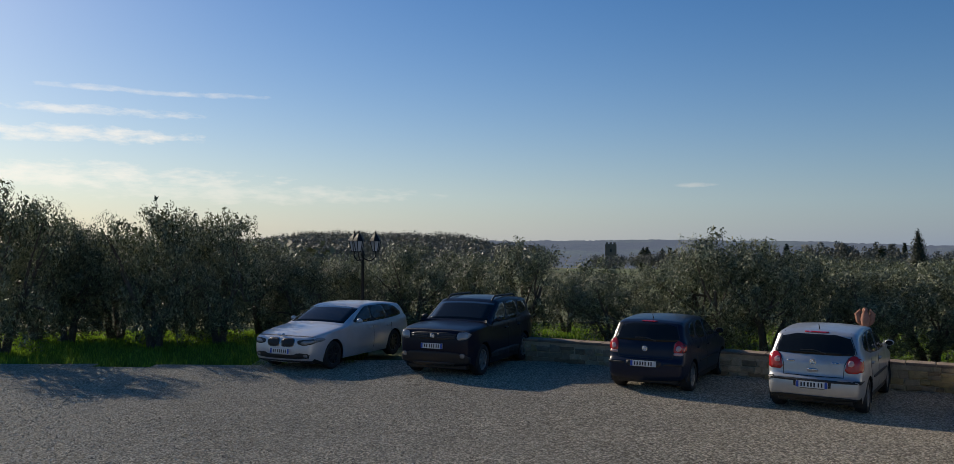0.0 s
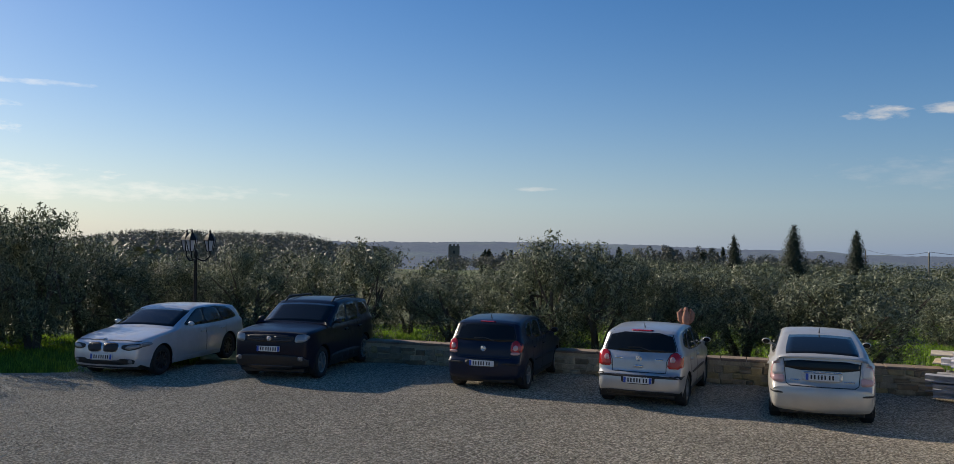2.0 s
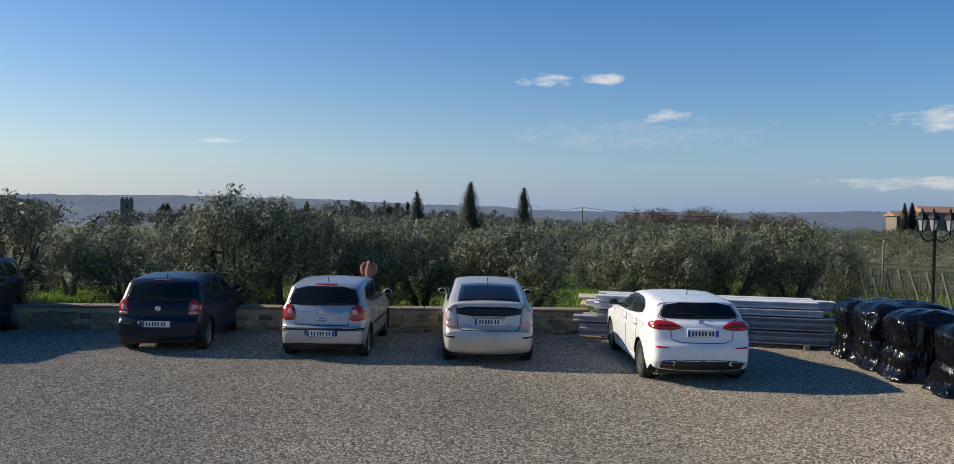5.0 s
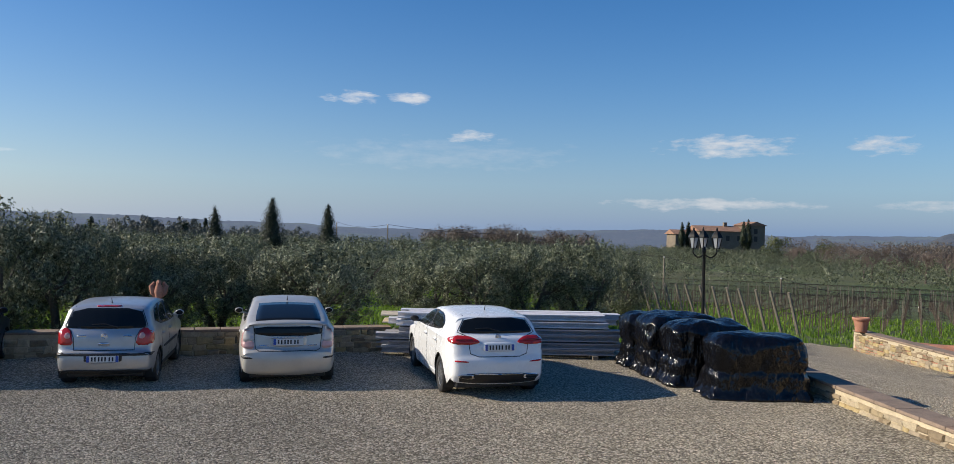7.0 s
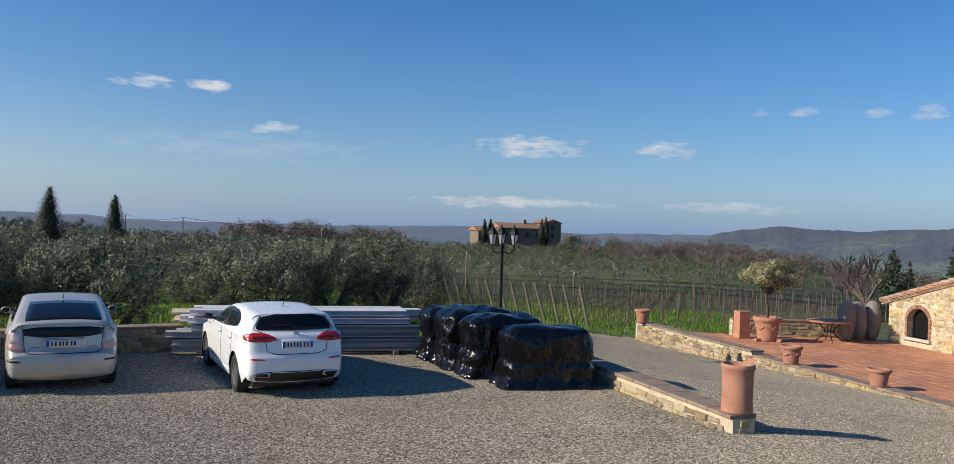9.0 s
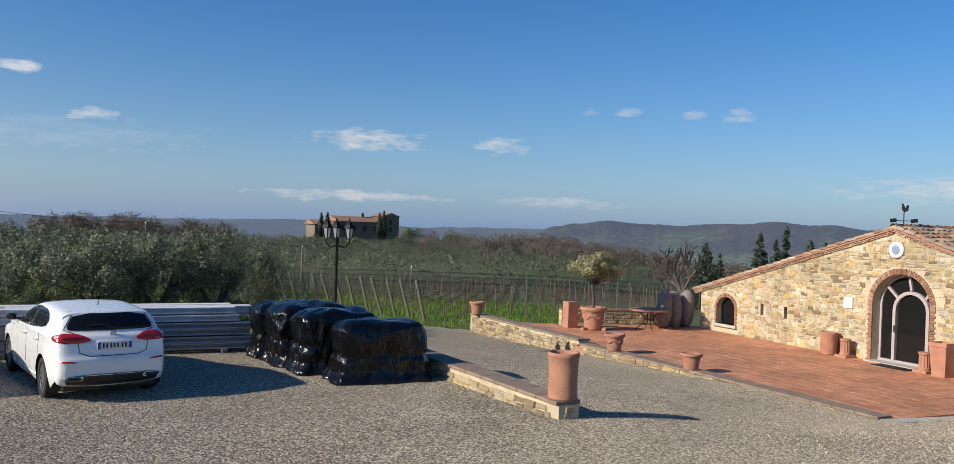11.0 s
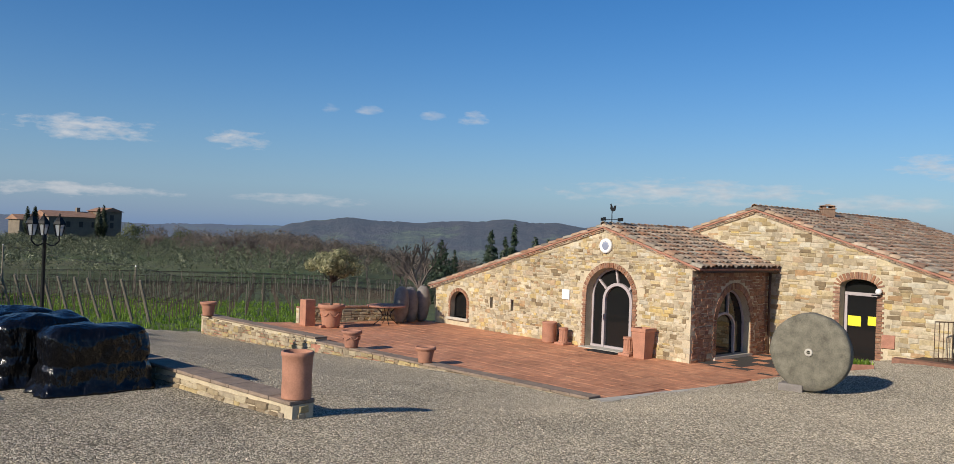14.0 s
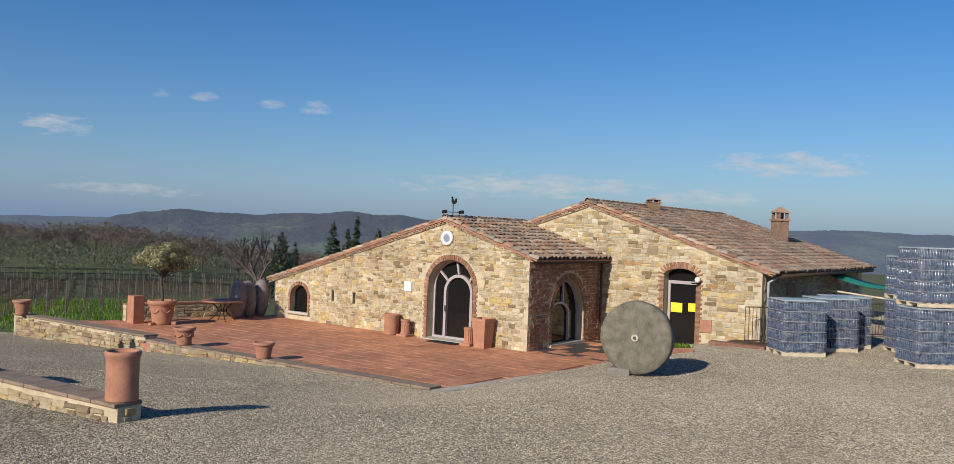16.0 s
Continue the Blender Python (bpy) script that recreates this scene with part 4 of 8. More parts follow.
# fittings on the walls
plaque = part("wall_plaque", fill_loop([(4.83, 1.52), (4.83, 1.86), (5.17, 1.86), (5.17, 1.52)], front, -0.065, 0.07), WHITE)
tagged(plaque, "small white plaque on the stone wall", "plaque")
bm = lathe([(0, 0.05), (0.15, 0.055), (0.17, 0.08), (0.235, 0.075), (0.25, 0.03), (0.25, 0)], 28)
turn = Matrix.Translation(front(3.31, -0.03, 3.42)) @ Matrix((U, Vector((0, 0, 1)), -V)).transposed().to_4x4()
medal = thing("wall_medallion", turn, "white oval medallion with a blue crest on the gable", "medallion")
part("disc", bm, WHITE, medal, smooth=True)
part("crest", lathe([(0, 0.075), (0.10, 0.07), (0.15, 0.058)], 8), BLUE_CREST, medal, "blue crest")
lamp = thing("wall_lamp", Matrix.Translation(front2(-3.62, -0.14, 2.35)), "small round white lamp beside the door", "wall lamp")
part("globe", lathe([(0, -0.1), (0.07, -0.07), (0.1, 0), (0.07, 0.07), (0, 0.1)], 14), WHITE, lamp, smooth=True)
part("bracket", box((-0.03, -0.03, -0.13), (0.03, 0.2, -0.09)), IRON, lamp)
niche = part("meter_box", fill_loop([(-4.1, 0.66), (-4.1, 1.06), (-3.72, 1.06), (-3.72, 0.66)], front2, -0.06, 0.08), TERRA_DARK)
tagged(niche, "small terracotta-framed meter hatch in the wall", "hatch")
bm = tube([at(-0.12, V2 - 0.22, Z0 + 2.75), at(-0.12, V2 - 0.22, Z0 + 0.0)], 0.045, 8)
tagged(part("downpipe", bm, RUST_IRON, smooth=True), "dark metal downpipe in the wall corner", "downpipe")
bm = tube([at(U2 - 0.42, V2 + 0.25, Z0 + 2.6), at(U2 - 0.12, V2 + 0.25, Z0 + 2.4), at(U2 - 0.12, V2 + 0.25, Z0 + 0.4)], 0.045, 8)
tagged(part("downpipe", bm, GREY_AND_SHADE, smooth=True), "grey metal downpipe at the tall wing's corner", "downpipe")
grille = part("vent_grille", slab([(7.0, 1.9), (7.0, 2.3), (7.9, 2.3), (7.9, 1.9)], [], lambda a, d, z: flank2(a, d - 0.06, z), 0.05), BRICK)
tagged(grille, "brick lattice vent in the shaded wall", "vent")

# weather vane
vane = thing("weather_vane", Matrix.Translation(at(3.35, 0.25, Z0 + 4.1)), "black iron weather vane with a cockerel", "weather vane")
part("pole", tube([(0, 0, 0), (0, 0, 0.5)], 0.015, 6), IRON, vane)
for a in range(4):
    c, s = math.cos(a * math.pi / 2 + 0.8), math.sin(a * math.pi / 2 + 0.8)
    arm = part("arm", tube([(0, 0, 0.2), (c * 0.36, s * 0.36, 0.2)], 0.009, 5), IRON, vane)
    part("letter", box((c * 0.4 - 0.045, s * 0.4 - 0.045, 0.15), (c * 0.4 + 0.045, s * 0.4 + 0.045, 0.26)), IRON, arm)
bm = bmesh.new()
outline = [(-0.13, 0.5), (-0.05, 0.47), (0.05, 0.49), (0.09, 0.58), (0.07, 0.66), (0.11, 0.69), (0.05, 0.73), (0.01, 0.66), (-0.03, 0.58), (-0.1, 0.67), (-0.16, 0.66)]
f = bm.faces.new([bm.verts.new((x * U.x, x * U.y, z)) for x, z in outline])
r = bmesh.ops.extrude_face_region(bm, geom=[f])
bmesh.ops.translate(bm, vec=V * 0.012, verts=[v for v in r["geom"] if isinstance(v, bmesh.types.BMVert)])
part("cockerel", bm, IRON, vane)

# ---- cars ----


def spline(pts, n):
    """Points along a closed-ended Catmull-Rom line; a point given twice makes a corner."""
    out = []
    P = [Vector(p) for p in pts]
    for i in range(len(P) - 1):
        a, b, c, d = P[max(i - 1, 0)], P[i], P[i + 1], P[min(i + 2, len(P) - 1)]
        if (b - c).length < 1e-6:
            continue
        for k in range(n):
            t = k / n
            out.append(0.5 * ((2 * b) + (c - a) * t + (2 * a - 5 * b + 4 * c - d) * t * t + (3 * b - a - 3 * c + d) * t ** 3))
    out.append(P[-1])
    return out


class Shape:
    """The hull of a car: a side profile of (x, z) from the front bumper's foot over the roof to the rear bumper's foot, and its width."""

    def __init__(self, c):
        self.c = c
        self.prof = spline(c["profile"], 5)
        self.len, self.w = c["length"], c["width"] / 2

    def half(self, x, z):
        """Half width at a place on the side."""
        L = self.len / 2
        f = abs(x) / L
        plan = 1 - (self.c.get("nose", 0.16) if x > 0 else self.c.get("tail", 0.12)) * max(0.0, (f - 0.62) / 0.38) ** 2.4
        belt = self.c["belt"]
        t = max(0.0, (z - belt) / (self.c["height"] - belt))
        ledge = self.c.get("ledge", 0.055)
        tumble = 1 - ledge * smoothstep(-0.03, 0.16, t) - (self.c.get("tumble", 0.24) - ledge) * t ** 1.2
        low = 1 - 0.07 * max(0.0, (0.42 - z) / 0.25) ** 1.5
        swell = 1 + 0.012 * math.sin(max(0.0, min(1.0, (z - 0.3) / (belt - 0.3))) * math.pi) - 0.014 * smoothstep(0.0, 0.05, z - belt + 0.22) * (1 - smoothstep(0.0, 0.16, z - belt + 0.17))
        return self.w * 0.985 * plan * tumble * low * swell

    def skin(self, x, z, s, nx, nz, up=0.0):
        """A place on the top skin: s runs from -1 to 1 across the car, (nx, nz) is the profile's outward normal."""
        e = max(0.0, (abs(s) - 0.80) / 0.20)
        r = 0.085 * (1 - math.sqrt(max(0.0, 1 - e * e)))
        crown = 0.035 * (s * s)
        if self.c.get("bow", True):
            crown += 0.05 * s * s * abs(nx) ** 2 * (1 if abs(x) > self.len * 0.36 else 0.6)
        k = up - r - crown
        px, pz = x + nx * k, z + nz * k
        a = s if abs(s) <= 0.80 else math.copysign(0.80 + 0.20 * math.sin(e * math.pi / 2), s)
        return Vector((px, a * self.half(px, pz), pz))

    def normals(self):
        P = self.prof
        out = []
        for i in range(len(P)):
            d = P[min(i + 1, len(P) - 1)] - P[max(i - 1, 0)]
            n = Vector((d.y, -d.x))
            out.append(n.normalized() if n.length > 1e-6 else Vector((0, 1)))
        return out


def hull(shape):
    """Closed hull mesh: top skin, sides and floor."""
    P, N = shape.prof, shape.normals()
    ss = [-1, -0.97, -0.92, -0.86, -0.8, -0.55, -0.28, 0, 0.28, 0.55, 0.8, 0.86, 0.92, 0.97, 1]
    bm = bmesh.new()
    grid = [[bm.verts.new(shape.skin(p.x, p.y, s, n.x, n.y)) for s in ss] for p, n in zip(P, N)]
    for a, b in zip(grid, grid[1:]):
        for k in range(len(ss) - 1):
            bm.faces.new((a[k], a[k + 1], b[k + 1], b[k]))
    edge = [[row[0].co.copy() for row in grid], [row[-1].co.copy() for row in grid]]
    floor, R, hub = 0.2, shape.c["wheel"] + 0.05, shape.c["wheel"]
    for side, ring in ((-1, edge[0]), (1, edge[1])):
        sb = bmesh.new()
        pts = [(p.x, p.z) for p in ring]
        t = math.asin((hub - floor) / R)
        for xa in sorted(shape.c["axles"]):
            pts += [(xa - R * math.cos(-t + (math.pi + 2 * t) * q / 22), hub + R * math.sin(-t + (math.pi + 2 * t) * q / 22)) for q in range(23)]
        vs = [sb.verts.new((x, 0, z)) for x, z in pts]
        es = [sb.edges.new((vs[q], vs[(q + 1) % len(vs)])) for q in range(len(vs))]
        bmesh.ops.triangle_fill(sb, edges=es, use_beauty=True)
        for z in [0.3 + 0.1 * q for q in range(14)]:
            bmesh.ops.bisect_plane(sb, geom=sb.verts[:] + sb.edges[:] + sb.faces[:], plane_co=(0, 0, z), plane_no=(0, 0, 1))
        for x in [-2.4 + 0.2 * q for q in range(25)]:
            bmesh.ops.bisect_plane(sb, geom=sb.verts[:] + sb.edges[:] + sb.faces[:], plane_co=(x, 0, 0), plane_no=(1, 0, 0))
        for v in sb.verts:
            v.co.y = side * shape.half(v.co.x, v.co.z)
        me = bpy.data.meshes.new("panel")
        sb.to_mesh(me)
        sb.free()
        bm.from_mesh(me)
        bpy.data.meshes.remove(me)
    bmesh.ops.remove_doubles(bm, verts=bm.verts, dist=0.002)
    bmesh.ops.recalc_face_normals(bm, faces=bm.faces)
    return bm


def wheel_well(shape, x, side):
    """The dark hollow behind a wheel."""
    bm = bmesh.new()
    R, hub = shape.c["wheel"] + 0.05, shape.c["wheel"]
    w = shape.half(x, 0.4)
    rows = [[bm.verts.new((x - r * math.cos(a), side * y, hub + r * math.sin(a))) for a in [-0.5 + 4.14 * q / 20 for q in range(21)]] for r, y in ((R - 0.002, w - 0.012), (R + 0.01, w - 0.06), (R + 0.01, w - 0.3), (0.02, w - 0.3))]
    for a, b in zip(rows, rows[1:]):
        for q in range(20):
            bm.faces.new((a[q], a[q + 1], b[q + 1], b[q]))
    bmesh.ops.recalc_face_normals(bm, faces=bm.faces)
    return bm


def skin_patch(shape, t0, t1, s0, s1, up=0.006, rows=8, cols=10, taper=0.0, thick=0.012):
    """A panel lying on the top skin between two shares of the profile's length; taper narrows it towards the roof."""
    P, N = shape.prof, shape.normals()
    acc = [0.0]
    for a, b in zip(P, P[1:]):
        acc.append(acc[-1] + (b - a).length)

    def place(t):
        d = t * acc[-1]
        for i in range(len(P) - 1):
            if d <= acc[i + 1] or i == len(P) - 2:
                f = min(1.0, max(0.0, (d - acc[i]) / max(1e-6, acc[i + 1] - acc[i])))
                return P[i].lerp(P[i + 1], f), N[i].lerp(N[i + 1], f)

    bm = bmesh.new()
    top, low = [], []
    for r in range(rows + 1):
        f = r / rows
        p, n = place(t0 + (t1 - t0) * f)
        k = 1 - taper * abs(f - (1 if taper > 0 else 0)) if taper else 1
        rt, rl = [], []
        for c in range(cols + 1):
            s = s0 + (s1 - s0) * c / cols
            rt.append(bm.verts.new(shape.skin(p.x, p.y, s * k, n.x, n.y, up)))
            rl.append(bm.verts.new(shape.skin(p.x, p.y, s * k, n.x, n.y, up - thick)))
        top.append(rt)
        low.append(rl)
    for r in range(rows):
        for c in range(cols):
            bm.faces.new((top[r][c], top[r][c + 1], top[r + 1][c + 1], top[r + 1][c]))
    for r in range(rows):
        for c in (0, cols):
            bm.faces.new((top[r][c], top[r + 1][c], low[r + 1][c], low[r][c]))
    for c in range(cols):
        for r in (0, rows):
            bm.faces.new((top[r][c], top[r][c + 1], low[r][c + 1], low[r][c]))
    bmesh.ops.recalc_face_normals(bm, faces=bm.faces)
    return bm


def side_patch(shape, outline, side, up=0.006, thick=0.012):
    """A panel on the car's side, from its outline in (x, z)."""
    bm = bmesh.new()
    cx = sum(p[0] for p in outline) / len(outline)
    cz = sum(p[1] for p in outline) / len(outline)
    dense = []
    for a, b in zip(outline, outline[1:] + outline[:1]):
        for k in range(4):
            dense.append((a[0] + (b[0] - a[0]) * k / 4, a[1] + (b[1] - a[1]) * k / 4))

    def vert(x, z, lift):
        return bm.verts.new((x, side * (shape.half(x, z) + lift), z))

    rings = [[vert(x, z, up - thick) for x, z in dense]]
    for f in (1.0, 0.7, 0.4):
        rings.append([vert(cx + (x - cx) * f, cz + (z - cz) * f, up) for x, z in dense])
    mid = vert(cx, cz, up)
    n = len(dense)
    for a, b in zip(rings, rings[1:]):
        for k in range(n):
            bm.faces.new((a[k], a[(k + 1) % n], b[(k + 1) % n], b[k]))
    for k in range(n):
        bm.faces.new((rings[-1][k], rings[-1][(k + 1) % n], mid))
    bmesh.ops.recalc_face_normals(bm, faces=bm.faces)
    return bm


def rounded(pts, times=2):
    """Cuts the corners of a closed outline."""
    for _ in range(times):
        out = []
        for a, b in zip(pts, pts[1:] + pts[:1]):
            out += [(a[0] * 0.8 + b[0] * 0.2, a[1] * 0.8 + b[1] * 0.2), (a[0] * 0.2 + b[0] * 0.8, a[1] * 0.2 + b[1] * 0.8)]
        pts = out
    return pts


def lay_on(bvh, axis, sign, a, z, up):
    """A place on the hull, met along the car's length (axis 0) or width (axis 1)."""
    d, o, m = Vector((0, 0, 0)), Vector((0, 0, z)), Vector((0, 0, z))
    d[axis], o[axis], o[1 - axis], m[axis], m[1 - axis] = -sign, sign * 4.0, a + 0.0013, sign * 4.0, 0.0137
    p, n = bvh.ray_cast(o, d)[:2]
    for k in range(40):  # beside the car, keep to its flank where the tail or nose curves away
        if axis == 0 or (p is not None and abs(p.y) > (0.62 if z < 1.06 else 0.4)):
            break
        o.x -= math.copysign(0.012, a)
        p, n = bvh.ray_cast(o, d)[:2]
    if axis == 0:
        mid = bvh.ray_cast(m, d)[0]
        if mid is not None and (p is None or abs(mid.x - p.x) > (0.3 if z < 1.06 else 0.6)):
            p, n = bvh.find_nearest(Vector((mid.x - sign * 0.12, a, z)))[:2]
    if p is None:
        o[axis] = sign * (1.9 if axis == 0 else 0.7)
        p, n = bvh.find_nearest(o)[:2]
    if n.dot(p - Vector((0, 0, 0.7))) < 0:
        n = -n
    return p + n * up


def decal(bvh, outline, axis, sign, up=0.008, thick=0.02):
    """A panel, lamp or pane let into the hull, from its outline seen from behind, before or beside the car."""
    bm = bmesh.new()
    dense = []
    for a, b in zip(outline, outline[1:] + outline[:1]):
        k = max(1, int(math.dist(a, b) / 0.05))
        dense += [(a[0] + (b[0] - a[0]) * q / k, a[1] + (b[1] - a[1]) * q / k) for q in range(k)]
    vs = [bm.verts.new((a, 0, z)) for a, z in dense]
    es = [bm.edges.new((vs[q], vs[(q + 1) % len(vs)])) for q in range(len(vs))]
    bmesh.ops.triangle_fill(bm, edges=es, use_beauty=True)
    lo, hi = [min(p[k] for p in dense) for k in (0, 1)], [max(p[k] for p in dense) for k in (0, 1)]
    for k, no in ((0, (1, 0, 0)), (1, (0, 0, 1))):
        for q in range(1, int((hi[k] - lo[k]) / 0.06) + 1):
            c = lo[k] + 0.06 * q
            bmesh.ops.bisect_plane(bm, geom=bm.verts[:] + bm.edges[:] + bm.faces[:], plane_co=(c, 0, 0) if k == 0 else (0, 0, c), plane_no=no)
    for v in bm.verts:
        v.co = lay_on(bvh, axis, sign, v.co.x, v.co.z, up)
    rim = [e for e in bm.edges if len(e.link_faces) == 1]
    r = bmesh.ops.extrude_edge_only(bm, edges=rim)
    for v in r["geom"]:
        if isinstance(v, bmesh.types.BMVert):
            v.co[axis] -= sign * thick
    bmesh.ops.recalc_face_normals(bm, faces=bm.faces)
    return bm


def decal_line(bvh, pts, axis, sign, w=0.012, up=0.003, loop=False):
    """A narrow seam that follows the hull."""
    bm = bmesh.new()
    if loop:
        pts = pts + pts[:1]
    dense = []
    for a, b in zip(pts, pts[1:]):
        k = max(1, int(math.dist(a, b) / 0.05))
        dense += [Vector(a).lerp(Vector(b), q / k) for q in range(k)]
    dense.append(Vector(pts[-1]))
    prev = None
    for i, p in enumerate(dense):
        t = (dense[min(i + 1, len(dense) - 1)] - dense[max(i - 1, 0)]).normalized()
        n = Vector((-t.y, t.x)) * w / 2
        row = [bm.verts.new(lay_on(bvh, axis, sign, *(p + n * k), u)) for k, u in ((-1.0, -0.004), (-1.0, up), (1.0, up), (1.0, -0.004))]
        if prev:
            for k in range(3):
                bm.faces.new((prev[k], prev[k + 1], row[k + 1], row[k]))
        prev = row
    bmesh.ops.recalc_face_normals(bm, faces=bm.faces)
    return bm


def around(pts):
    """The convex outline of points, turning left."""
    pts = sorted(set(pts))

    def chain(src):
        out = []
        for p in src:
            while len(out) > 1 and (out[-1][0] - out[-2][0]) * (p[1] - out[-2][1]) - (out[-1][1] - out[-2][1]) * (p[0] - out[-2][0]) <= 0:
                out.pop()
            out.append(p)
        return out[:-1]

    return chain(pts) + chain(pts[::-1])


def add_wheel(car, x, y, r, w, rim_mat, spokes):
    side = 1 if y > 0 else -1
    turn = Matrix.Translation((x, y, r)) @ Matrix.Rotation(-side * math.pi / 2, 4, "X")
    k = r * 0.66
    bm = bmesh.new()
    add_lathe(bm, [(k, -w / 2), (r * 0.93, -w / 2), (r, -w * 0.34), (r, w * 0.34), (r * 0.94, w / 2), (k * 1.04, w / 2), (k, w * 0.42), (k, -w / 2)], 32)
    bmesh.ops.recalc_face_normals(bm, faces=bm.faces)
    wheel = part("wheel", bm, TYRE, car, "black tyre on its rim", True)
    wheel.matrix_local = turn
    bm = bmesh.new()
    add_lathe(bm, [(k, w * 0.43), (k * 0.93, w * 0.40), (k * 0.90, w * 0.12), (0, w * 0.10)], 32)
    add_lathe(bm, [(0, w * 0.44), (k * 0.16, w * 0.43), (k * 0.2, w * 0.2)], 16)
    for i in range(spokes):
        a = 2 * math.pi * i / spokes
        m = Matrix.Rotation(a, 4, "Z")
        add_box(bm, (k * 0.12, -k * 0.085, w * 0.26), (k * 0.93, k * 0.085, w * 0.41), 0.0, m)
    bmesh.ops.recalc_face_normals(bm, faces=bm.faces)
    part("rim", bm, rim_mat, wheel)


def add_plate(car, x, z, front, tilt=0.0, blue=True):
    """A number plate; its characters stand as plain bars."""
    d = 1 if front else -1
    plate = part("number_plate", box((-0.008, -0.26, -0.056), (0.008, 0.26, 0.056), 0.004), PLATE, car, "white plate with dark bars and a blue end")
    plate.matrix_local = Matrix.Translation((x, 0, z)) @ Matrix.Rotation(tilt, 4, "Y")
    for y0 in (-0.257, 0.212) if blue else (0.212 if not front else -0.257,):
        part("plate_band", box((d * 0.009 - 0.002, y0, -0.053), (d * 0.009 + 0.002, y0 + 0.045, 0.053)), PLATE_BLUE, plate)
    bm = bmesh.new()
    for i in range(7):
        y0 = -0.18 + i * 0.051 + (0.014 if i > 1 else -0.004) + (0.008 if i > 4 else 0)
        add_box(bm, (d * 0.009 - 0.001, y0 + 0.006, -0.037), (d * 0.009 + 0.001, y0 + 0.032, 0.037))
    part("plate_bars", bm, TRIM, plate)["kind"] = "stuff"


def profile_t(shape, x, z):
    """The share of the profile's length nearest to a place."""
    P = shape.prof
    acc, best = 0.0, (9e9, 0.0)
    tot = sum((b - a).length for a, b in zip(P, P[1:]))
    for a, b in zip(P, P[1:]):
        d = (a - Vector((x, z))).length
        best = min(best, (d, acc / tot))
        acc += (b - a).length
    d = (P[-1] - Vector((x, z))).length
    return min(best, (d, 1.0))[1]


